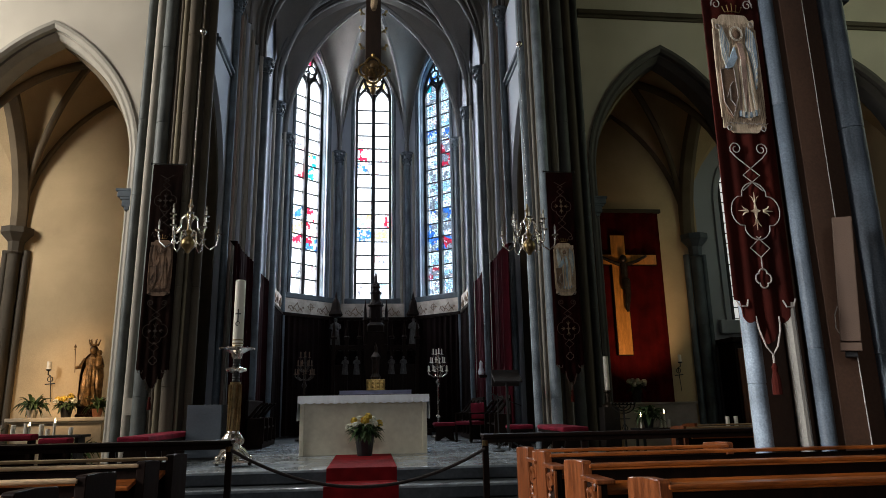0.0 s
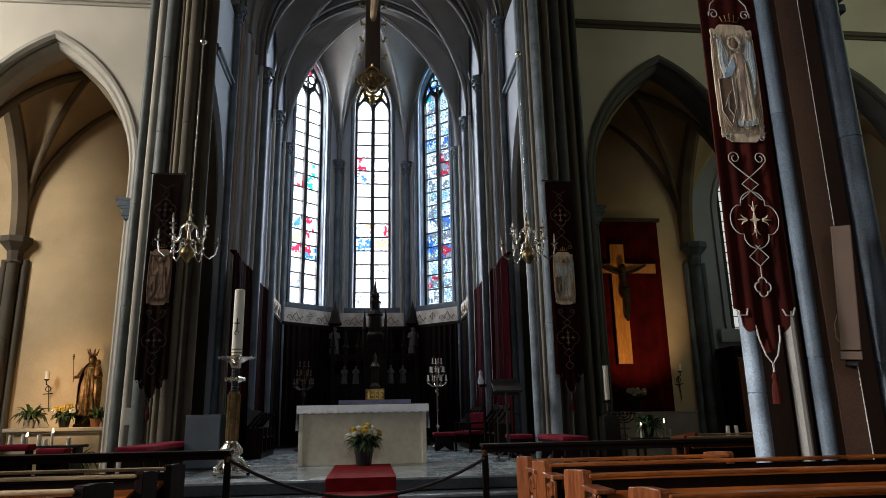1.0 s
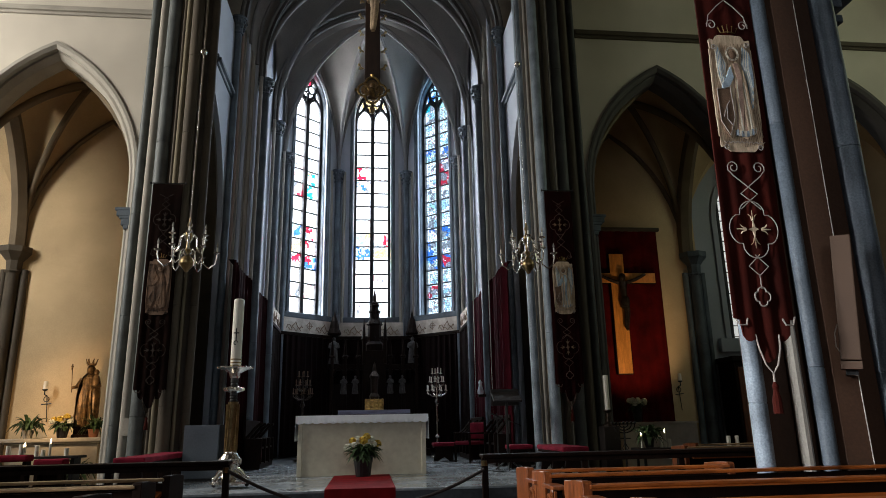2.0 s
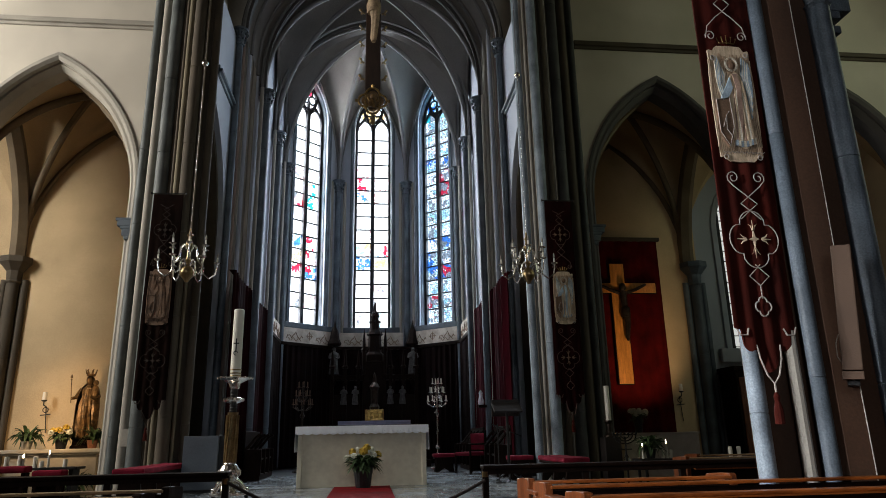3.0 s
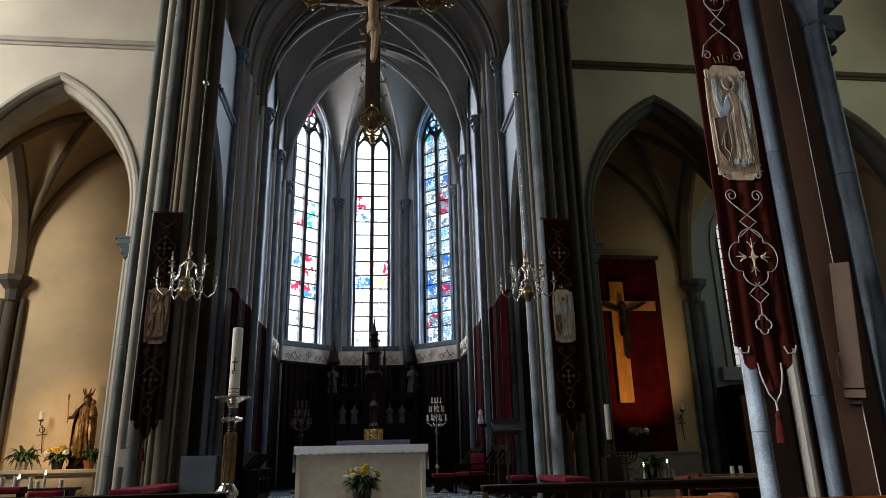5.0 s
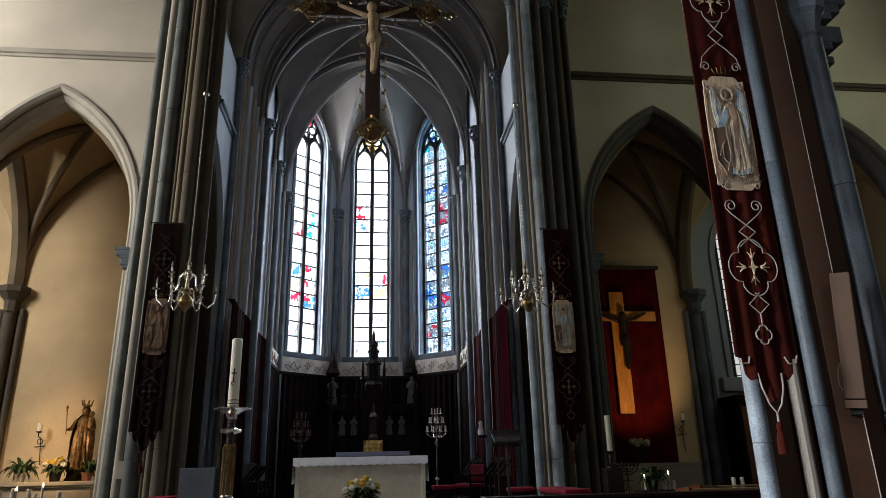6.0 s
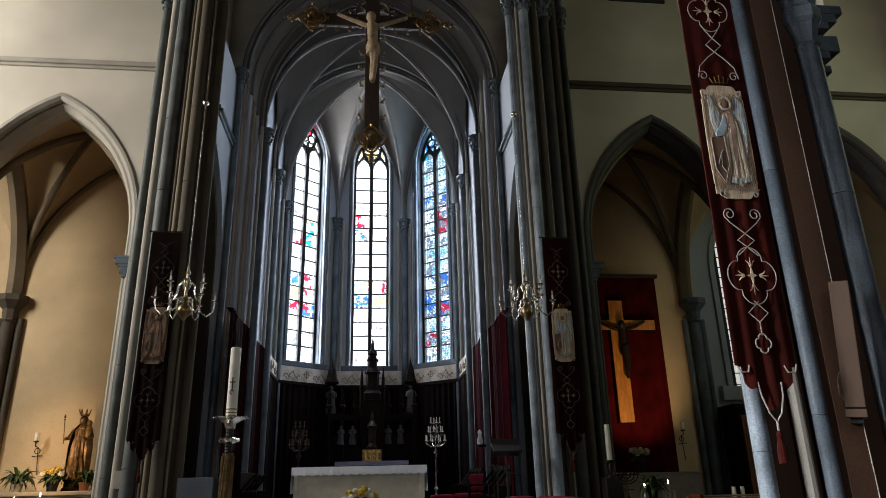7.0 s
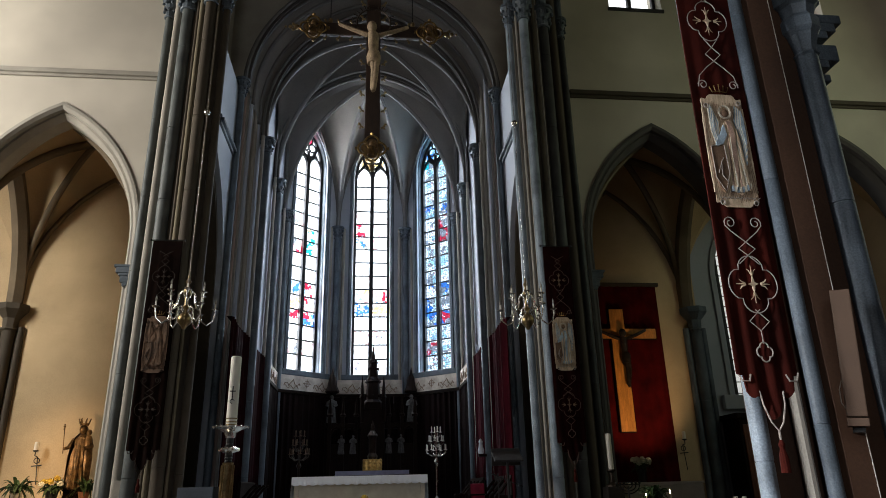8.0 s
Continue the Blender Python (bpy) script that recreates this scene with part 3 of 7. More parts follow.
for x, y in ((AX - 1.2, 22.42), (AX + 1.2, 22.42)):
    th = thing("wall_shaft", "slender blue-grey stone wall shaft with a leaf capital", "column", "chancel wall shafts", (x, y, 0))
    bm = bmesh.new()
    shaft(bm, 0, 0, 0.3, 9.72, 0.11)
    part("shaft", bm, STONE, th, smooth=True)
    bm = bmesh.new()
    leaf_capital(bm, 0, 0, 9.68, 0.12, 0.45)
    part("capital", bm, STONE, th)
    bm = bmesh.new()
    for d in (-0.22, 0.22):
        lathe(bm, [(0.055, 0.3), (0.055, 10.1)], (d, 0.02 + 0.1 * (1 if d * (x - AX) > 0 else 0) * -1, 0), 8)
    part("roll", bm, PALE, th, smooth=True)

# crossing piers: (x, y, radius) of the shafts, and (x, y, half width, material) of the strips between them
# right-hand TAN strips paint shade; the thin PALE one at 3.86 an edge highlight
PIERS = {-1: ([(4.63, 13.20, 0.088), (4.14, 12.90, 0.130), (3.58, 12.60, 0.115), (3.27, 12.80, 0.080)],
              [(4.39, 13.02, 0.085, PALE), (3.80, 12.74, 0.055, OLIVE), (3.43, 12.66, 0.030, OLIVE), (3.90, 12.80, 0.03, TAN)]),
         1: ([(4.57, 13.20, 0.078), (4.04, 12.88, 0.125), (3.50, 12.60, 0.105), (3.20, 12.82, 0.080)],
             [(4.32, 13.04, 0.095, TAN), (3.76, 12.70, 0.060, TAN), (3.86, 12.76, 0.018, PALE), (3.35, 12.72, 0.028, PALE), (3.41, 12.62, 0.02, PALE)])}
for side in (-1, 1):
    shafts, strips = PIERS[side]
    th = thing("crossing_pier_" + ("left" if side < 0 else "right"), "compound stone pier of blue-grey shafts and pale strips at the chancel arch", "pier", kind="structure")
    core = [(4.64, 13.42), (4.60, 13.28), (4.46, 13.20), (4.44, 13.08), (4.22, 13.06), (4.14, 12.98), (3.96, 12.86), (3.84, 12.80), (3.66, 12.74), (3.44, 12.72), (3.36, 12.84),
            (3.31, 12.95), (3.35, 13.42), (3.44, 13.8), (4.64, 13.8)]
    bm = bmesh.new()
    prism(bm, [(side * x, y) for x, y in core], 0, 18)
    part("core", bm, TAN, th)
    for i, (x, y, r) in enumerate(shafts):
        bm = bmesh.new()
        shaft(bm, side * x, y, 0, 11.7, r)
        # stone chosen per shaft, so that its colour carries the light or shade there
        part("shaft", bm, (GREY_SHAFT if i < 2 else TAN) if side < 0 else (SHADED_SHAFT if i < 2 else LIT_SHAFT), th, smooth=True)
        bm = bmesh.new()
        leaf_capital(bm, side * x, y, 11.55, r * 1.15, 0.55, i)
        lathe(bm, [(r * 1.1, 12.05), (r * 1.0, 18)], (side * x, y, 0), 10)
        part("capital", bm, STONE, th)
    for x, y, w, mat in strips:
        bm = bmesh.new()
        lathe(bm, [(w, 0), (w, 17)], (side * x, y, 0), 10)
        part("strip", bm, mat, th, smooth=True)

# west piers of the crossing
NEAR = [(2.935, 4.90, 0.066), (3.450, 4.90, 0.062), (4.06, 4.90, 0.105)]
for side in (-1, 1):
    th = thing("nave_pier_" + ("left" if side < 0 else "right"), "brown painted compound pier with blue-grey stone shafts", "pier", kind="structure")
    th.location.x = -0.32 if side < 0 else 0.0
    bm = bmesh.new()
    prism(bm, [(side * x, y) for x, y in ((2.97, 5.00), (3.04, 4.95), (3.12, 4.95), (3.14, 4.99), (3.40, 4.97), (3.50, 4.93), (3.56, 4.86), (3.76, 4.84), (3.80, 4.90), (3.97, 4.92), (4.12, 4.98), (4.24, 5.02), (4.6, 6.1), (3.9, 6.1), (3.3, 5.5), (3.03, 5.2))], 0, 18)
    part("core", bm, BROWN, th)
    for i, (x, y, r) in enumerate(NEAR):
        top = 5.04 if i == 2 else 12
        bm = bmesh.new()
        shaft(bm, side * x, y, 0, top, r)
        # only the shaft that catches daylight gets the brighter, lit stone
        part("shaft", bm, LIT_SHAFT if i == 0 else STONE, th, smooth=True)
        if i == 2:
            bm = bmesh.new()
            lathe(bm, [(0.10, 5.0), (0.125, 5.03), (0.10, 5.06), (0.11, 5.12), (0.145, 5.24), (0.18, 5.29), (0.18, 5.40), (0.15, 5.45), (0.17, 5.55), (0.21, 5.58), (0.21, 5.72)], (side * x, y, 0), 8)
            part("capital", bm, STONE, th)
            bm = bmesh.new()
            for z0, z1, g in ((4.84, 4.92, 0.08), (5.0, 5.08, 0.10), (5.08, 5.26, 0.22), (5.34, 5.42, 0.16), (5.42, 5.52, 0.26), (5.52, 5.62, 0.34), (5.74, 5.86, 0.16)):
                block(bm, *sorted((side * 4.10, side * (4.26 + g))), 4.98, 5.7, z0, z1, 0.012)
            block(bm, *sorted((side * 4.10, side * 4.28)), 5.02, 5.7, 4.5, 6.2)
            part("impost", bm, STONE, th)
    bm = bmesh.new()
    lathe(bm, [(0.048, 0), (0.048, 17)], (side * 3.29, 4.93, 0), 10)
    part("strip", bm, PALE, th)

# floors and steps
bm = bmesh.new()
block(bm, -14.6, 14.6, -15, 24, -0.2, 0)
tagged(setting("floor", bm, NAVE))
for i, (y0, z) in enumerate(((8.35, 0.17), (8.92, 0.34), (9.5, 0.51))):
    bm = bmesh.new()
    block(bm, -4.0, 4.0, y0, (8.92, 9.5, 22.3)[i] + 0.05, z - 0.17, z - 0.012, 0.012)
    setting("step_%d" % (i + 1), bm, STEP, "dark marble step up to the sanctuary")
    bm = bmesh.new()
    block(bm, -4.0, 4.0, y0 - 0.025, y0 + 0.10, z - 0.035, z + 0.002, 0.008)
    setting("trim_nosing_%d" % (i + 1), bm, MARBLE, "pale marble nosing of the step")

# closing walls, high vault and roof; the unseen nave and ceiling are dark to cut bounced light
bm = bmesh.new()
for x in (-14.6, 14.0):
    wall_panel(bm, facing(x + 0.6, 4.0, x + 0.6, 13.4) if x < 0 else facing(x, 4.0, x, 13.4), 0, 9.4, 0, 18.5, 0.6 if x < 0 else -0.6, [(5.0, 2.1, 5.5, 10.5, 3.0)])
setting("wall_transept_ends", bm, PLASTER)
bm = bmesh.new()
for s in (-1, 1):
    wall_panel(bm, facing(s * 7.5, -14, s * 7.5, 4.4), 0, 18.4, 0, 18.5, -0.5 if s > 0 else 0.5, [(16.2, 0.9, 3.0, 6.2, 1.5)] if s < 0 else ())
    wall_panel(bm, Matrix.Translation((0, 4.4, 0)), *sorted((s * 7.5, s * 14.6)), 0, 18.5, -0.5)
wall_panel(bm, Matrix.Translation((0, -14, 0)), -8, 8, 0, 18.5, -0.6, [(0, 2.0, 5.5, 11, 3)])
setting("wall_nave", bm, UNSEEN_DARK)
# unseen arcade and aisle block, added to keep side light off the far walls
bm = bmesh.new()
for s in (-1, 1):
    wall_panel(bm, facing(s * 4.1, -14, s * 4.1, 4.9), 0, 18.9 if s < 0 else 16.5, 0, 18.5, 0.5 if s < 0 else -0.5, [(y, 1.6, 0, 3.9, 2.2) for y in ((2.2, 6.4, 10.6, 16.2) if s < 0 else (2.2, 6.4, 10.6))])
block(bm, -7.5, -4.95, 4.4, 4.9, 0, 18.5)
setting("wall_nave_arcade", bm, UNSEEN_DARK)
bm = bmesh.new()
block(bm, -14.6, 14.6, -14.6, 24.5, 18.5, 18.8)
setting("ceiling_high", bm, UNSEEN_DARK)
bm = bmesh.new()
wall_panel(bm, Matrix.Translation((AX, 15.2, 0)), -4.2, 4.2, 11.3, 18.5, 0.5, [(0, 3.26, 11.3, 11.3, 3.6)])
setting("wall_over_chancel_arch", bm, PALE)

# side chapels
for side in (-1, 1):
    nm = "left" if side < 0 else "right"
    bm = bmesh.new()
    wall_panel(bm, Matrix.Translation((0, 16.95, 0)), *((-13.5, -3.9) if side < 0 else (3.9, 8.95)), 0, 10.6, 0.6)
    setting("wall_chapel_" + nm, bm, CHAPEL)
    if side > 0:
        bm = bmesh.new()
        wall_panel(bm, Matrix.Translation((0, 16.95, 0)), 8.95, 13.5, 0, 10.6, 0.6, [(10.47, 0.80, 3.4, 6.75, 1.5)])
        block(bm, 9.27, 11.37, 16.80, 16.96, 3.05, 3.42, 0.03)
        arch_ring(bm, Matrix.Translation((0, 16.95, 0)), 10.47, 0.98, 6.75, 1.75, 0.20, -0.06, 0.30, 3.4, 0.2)
        setting("wall_chapel_window", bm, WHITE)
    bm = bmesh.new()
    block(bm, *sorted((side * 4.55, side * 4.85)), 14.1, 16.95, 0, 10.6)
    block(bm, *sorted((side * 13.2, side * 13.5)), 14.1, 16.95, 0, 10.6)
    setting("wall_chapel_side_" + nm, bm, CHAPEL)
    bm = bmesh.new()
    rb = bmesh.new()
    for x0, x1 in ((4.85, 8.65), (8.65, 13.2)):
        k = Vector((side * (x0 + x1) / 2, 15.5, 9.6))
        cs = [Vector((side * x, y, 5.7)) for x, y in ((x0, 14.05), (x1, 14.05), (x1, 16.93), (x0, 16.93))]
        ls = [rib_line(c, k, 12) for c in cs]
        for i in range(4):
            j = (i + 1) % 4
            wa = wall_arch(cs[i], cs[j], 3.52 if i in (0, 2) else 3.4)
            coons(bm, wa, ls[i], ls[j], 12)
            if x0 < 5:
                tube(rb, wa, 0.20 if i == 1 else 0.07, 6)
        if x0 < 5:
            for line in ls:
                tube(rb, [p - Vector((0, 0, 0.05)) for p in line], 0.085, 8)
                tube(rb, [p - Vector((0, 0, 0.13)) for p in line], 0.045, 6)
    setting("ceiling_chapel_" + nm, bm, CHAPEL, smooth=True)
    setting("ceiling_chapel_ribs_" + nm, rb, CHAPEL_RIB, "stone ribs of the chapel vault", True)
    bm = bmesh.new()
    block(bm, *sorted((side * 4.3, side * 13.6)), 13.9, 17.6, 10.6, 10.8)
    setting("ceiling_chapel_roof_" + nm, bm, VAULT)
    th = thing("chapel_column", "grey stone half column with a moulded capital in the chapel", "column", at=(-8.62 if side < 0 else 8.78, 16.85, 0))
    bm = bmesh.new()
    shaft(bm, 0, 0, 0, 5.2, 0.15)
    for d in (-0.24, 0.24):
        shaft(bm, d, 0.06, 0, 5.2, 0.08)
    part("shaft", bm, TAN if side < 0 else STONE, th, smooth=True)
    bm = bmesh.new()
    lathe(bm, [(0.17, 5.1), (0.2, 5.14), (0.17, 5.18), (0.19, 5.4), (0.33, 5.56), (0.37, 5.6), (0.37, 5.74)], (0, 0, 0), 8)
    part("capital", bm, TAN if side < 0 else STONE, th)

# ---------------------------------------------------------------- windows of the apse
PANES = {"clear": glass("milky_clear_glass", (0.95, 0.97, 0.98), 0.85), "red": glass("ruby_glass", (0.70, 0.02, 0.06), 0.5),
         "blue": glass("blue_glass", (0.05, 0.22, 0.72), 0.5), "teal": glass("teal_glass", (0.02, 0.42, 0.48), 0.5),
         "gold": glass("amber_glass", (0.72, 0.52, 0.26), 0.6), "grey": glass("painted_grey_glass", (0.36, 0.38, 0.42), 0.4),
         "pale": glass("pale_blue_glass", (0.45, 0.72, 0.86), 0.5), "ice": glass("ice_blue_glass", (0.72, 0.88, 0.92), 0.55), "rose": glass("rose_glass", (0.75, 0.5, 0.5), 0.6)}
SILL, SPRING = 4.98, 12.42
ROWS_OF_PANES = 15
# glass of the plain rows, and of the figured rows counted from the sill: (one light, the other light)
PLAIN = {"left": ["clear"], "centre": ["clear"], "right": ["clear", "ice", "ice", "clear", "pale", "grey"]}
BLUES = ["blue", "blue", "grey", "ice", "grey", "pale"]
FIELDS = {"left": {1: (["clear", "clear", "rose", "grey"], ["clear", "clear", "rose"]), 3: (["red", "teal", "clear", "clear"], ["blue", "blue", "red", "clear"]),
                   4: (["clear", "rose", "clear", "gold"], ["red", "rose", "clear", "red"]), 5: (["blue", "pale", "pale", "clear"], ["red", "clear", "clear", "pale"]),
                   8: (["red", "red", "rose", "grey"], ["teal", "teal", "clear", "pale"]), 9: (["clear", "clear", "rose", "clear"], ["teal", "clear", "gold", "clear"]),
                   10: (["clear", "grey", "clear", "rose"], ["clear", "grey", "clear"])},
          "centre": {0: (["clear", "clear", "rose"], ["clear", "clear", "pale"]), 2: (["clear", "rose", "clear"], ["clear", "clear", "rose"]),
                     4: (["blue", "blue", "pale", "clear"], ["gold", "rose", "clear", "pale"]), 5: (["pale", "rose", "clear", "gold"], ["red", "pale", "clear", "rose"]),
                     6: (["clear", "clear", "rose"], ["clear", "rose", "clear"]), 9: (["blue", "rose", "clear", "grey"], ["red", "rose", "clear", "red"]),
                     10: (["red", "red", "clear", "rose"], ["clear", "rose", "clear"]), 11: (["rose", "clear", "clear"], ["clear"])},
          "right": {1: (["red", "grey", "pale", "clear"], ["grey", "blue", "pale", "clear"]), 3: (BLUES, ["red", "red", "grey", "blue"]),
                    4: (BLUES, ["grey", "red", "pale", "clear"]), 5: (["gold", "blue", "grey", "clear"], BLUES), 9: (["clear", "pale", "clear", "grey"], ["red", "grey", "red", "rose"]),
                    10: (["clear", "grey", "blue", "clear"], ["grey", "clear", "red", "blue"]), 11: (BLUES, ["blue", "grey", "grey", "clear"])}}


def pane(parent, u0, u1, z0, z1, picks, nx, nz, rnd, lead=0.010):
    """One pane of leaded pieces: a grid of jittered quads, each of one colour, with a gap of lead between."""
    bm = bmesh.new()
    xs = [[u0 + (u1 - u0) * i / nx + (rnd.uniform(-0.42, 0.42) * (u1 - u0) / nx if 0 < i < nx and 0 < j < nz else 0) for i in range(nx + 1)] for j in range(nz + 1)]
    zs = [[z0 + (z1 - z0) * j / nz + (rnd.uniform(-0.42, 0.42) * (z1 - z0) / nz if 0 < i < nx and 0 < j < nz else 0) for i in range(nx + 1)] for j in range(nz + 1)]
    used = [None]
    seeds = [(rnd.uniform(u0, u1), rnd.uniform(z0, z1), rnd.choice(picks)) for _ in range(7)]
    for j in range(nz):
        for i in range(nx):
            q = [Vector((xs[b][a], 0, zs[b][a])) for a, b in ((i, j), (i + 1, j), (i + 1, j + 1), (i, j + 1))]
            c = sum(q, Vector()) / 4
            gap = lead if nx > 1 else 0.0
            o = [bm.verts.new(p + Vector((0, -0.004, 0))) for p in q]
            q = [bm.verts.new(p + (c - p).normalized() * gap) for p in q]
            f = bm.faces.new(q)
            if gap:
                for a in range(4):
                    bm.faces.new((o[a], o[(a + 1) % 4], q[(a + 1) % 4], q[a])).material_index = 0
            k = rnd.choice(picks)
            edge = i in (0, nx - 1) or j in (0, nz - 1)
            if edge and nx > 4 and rnd.random() < 0.5 and "clear" in picks:
                k = "clear"
            elif nx > 4 and rnd.random() < 0.85:
                k = min(seeds, key=lambda q: (q[0] - c.x) ** 2 + (q[1] - c.z) ** 2)[2]
            elif nx > 4:
                k = rnd.choice(("clear", "grey", "clear", "rose"))
            if k not in used:
                used.append(k)
            f.material_index = used.index(k)
    me = bpy.data.meshes.new("pane")
    bm.to_mesh(me)
    bm.free()
    for k in used:
        me.materials.append(PANES[k] if k else LEAD)
    ob = new("pane", me)
    ob.parent = parent
    ob.visible_shadow = False
    return ob


def apse_window(name, m, seed):
    rnd = random.Random(seed)
    th = thing("window_apse_" + name, "tall two-light stained glass window, mostly clear panes with coloured figure fields" if name != "right"
               else "tall two-light stained glass window of blue and green patterned panes", "window", kind="structure")
    th.matrix_world = m
    h = (SPRING - SILL) / ROWS_OF_PANES
    # stone: centre post, side posts, heads and tracery
    bm = bmesh.new()
    block(bm, -0.07, 0.07, -0.07, 0.07, SILL - 0.1, SPRING + 0.25, 0.02)
    for s in (-1, 1):
        block(bm, *sorted((s * 0.555, s * 0.665)), -0.06, 0.08, SILL - 0.1, SPRING + 0.05, 0.02)
        head = [(s * 0.305 + u, 0, SPRING - 0.12 + z) for u, z in arch_line(0.27, 0.42, 6)]
        tube(bm, head, 0.045, 6)
        # filling between the head and the frame
        block(bm, *sorted((s * 0.50, s * 0.665)), -0.03, 0.03, SPRING + 0.05, SPRING + 0.36)
    tube(bm, [(u, 0, SPRING - 0.17 + z) for u, z in arch_line(0.62, 1.46, 10)], 0.075, 6)
    part("tracery", bm, LEAD, th)
    # a pierced plate over the two lights: bars about three foils
    bm = bmesh.new()
    cz = SPRING + 0.72
    for a, r in ((90, 0.17), (210, 0.17), (330, 0.17)):
        x, z = 0.17 * math.cos(radians(a)), cz + 0.17 * math.sin(radians(a))
        tube(bm, [(x + r * 0.92 * math.cos(t), 0, z + r * 0.92 * math.sin(t)) for t in [2 * math.pi * k / 12 for k in range(13)]], 0.035, 6)
    tube(bm, [(0, 0, SPRING + 0.1), (0, 0, cz - 0.25)], 0.06, 6)
    for s in (-1, 1):
        tube(bm, [(s * 0.55, 0, SPRING + 0.05), (s * 0.28, 0, SPRING + 0.42), (s * 0.36, 0, SPRING + 0.78)], 0.055, 6)
        tube(bm, [(0, 0, SPRING + 0.2), (s * 0.2, 0, SPRING + 0.33), (s * 0.3, 0, SPRING + 0.5)], 0.06, 6)
    part("foils", bm, LEAD, th)
    for r in range(1, ROWS_OF_PANES):
        bm = bmesh.new()
        block(bm, -0.56, 0.56, -0.014, 0.02, SILL + r * h - 0.024, SILL + r * h + 0.024)
        part("saddle_bar", bm, LEAD, th)
    for s in (-1, 1):
        for r in range(ROWS_OF_PANES):
            u0, u1 = sorted((s * 0.055, s * 0.555))
            picks, nx, nz = FIELDS[name].get(r, (PLAIN[name], PLAIN[name]))[s > 0], 8, 8
            if name != "right" and r not in FIELDS[name]:
                nx, nz = 2, 2
            pane(th, u0, u1, SILL + r * h, SILL + (r + 1) * h, picks, nx, nz, rnd, 0.009 if name == "right" else 0.003 if nz > 2 else 0.005)
        pane(th, *sorted((s * 0.05, s * 0.57)), SPRING + 0.002, SPRING + 0.34, ["clear"] if name != "right" else ["pale", "teal", "grey"], 2, 1, rnd)
    pane(th, -0.42, 0.42, SPRING + 0.36, SPRING + 1.08, ["clear", "rose", "clear", "red"] if name == "left" else ["clear", "gold"] if name == "centre" else ["blue", "pale", "grey"], 3, 3, rnd)


for seed, (name, m) in enumerate(WIN):
    apse_window(name, m, seed + 3)
    bm = bmesh.new()
    block(bm, -1.1, 1.1, 0.9, 0.95, 4.0, 14.6)
    bm.transform(m)
    sheet = setting("backdrop_sky_" + name, bm, glow("bright_cloud" if name != "right" else "dull_blue_sky", (0.95, 0.98, 1.0) if name != "right" else (0.78, 0.90, 1.0),
                                                       {"left": 2.0, "centre": 2.0, "right": 1.15}[name]))

# chapel window with small square panes
th = thing("window_chapel", "chapel window of small clear leaded panes", "window", kind="structure", at=(10.47, 17.2, -0.6))
bm = bmesh.new()
for i in range(5):
    block(bm, -0.6 + i * 0.3 - 0.012, -0.6 + i * 0.3 + 0.012, -0.012, 0.012, 3.9, 9.9)
for i in range(17):
    block(bm, -0.6, 0.6, -0.010, 0.014, 4.1 + i * 0.3 - 0.012, 4.1 + i * 0.3 + 0.012)
for s in (-1, 1):
    block(bm, *sorted((s * 0.6, s * 0.82)), -0.06, 0.06, 3.9, 9.0)
part("lead_grid", bm, LEAD, th)
for i in range(4):
    for j in range(16):
        bm = bmesh.new()
        u, z = -0.588 + i * 0.3, 4.113 + j * 0.3
        bm.faces.new([bm.verts.new(q) for q in ((u, 0, z), (u + 0.276, 0, z), (u + 0.276, 0, z + 0.274), (u, 0, z + 0.274))])
        p = part("pane", bm, PANES["clear"], th)
        p.visible_shadow = False
bm = bmesh.new()
block(bm, 8.6, 11.4, 18.3, 18.35, 3.5, 10.0)
setting("backdrop_sky_chapel", bm, glow("dull_cloud_beyond_chapel", (0.95, 0.93, 0.86), 0.6))
# clerestory windows over the right transept
for xc in (6.7, 11.2):
    th = thing("window_clerestory", "small clerestory window of pale glass with a dark frame", "window", kind="structure", at=(xc, 13.75, 0))
    bm = bmesh.new()
    block(bm, -0.05, 0.05, -0.05, 0.05, 12.7, 15.3)
    for s in (-1, 1):
        block(bm, *sorted((s * 0.62, s * 0.72)), -0.05, 0.05, 12.7, 14.6)
    block(bm, -0.74, 0.74, -0.4, 0.05, 12.66, 12.74)
    part("frame", bm, LEAD, th)
    for s in (-1, 1):
        bm = bmesh.new()
        bm.faces.new([bm.verts.new(q) for q in ((s * 0.05, 0, 12.74), (s * 0.62, 0, 12.74), (s * 0.62, 0, 15.2), (s * 0.05, 0, 15.2))][::s])
        part("pane", bm, PANES["clear"], th).visible_shadow = False
    bm = bmesh.new()
    block(bm, xc - 1, xc + 1, 14.6, 14.65, 12, 16.5)
    setting("backdrop_sky_clerestory", bm, bpy.data.materials["bright_cloud"])

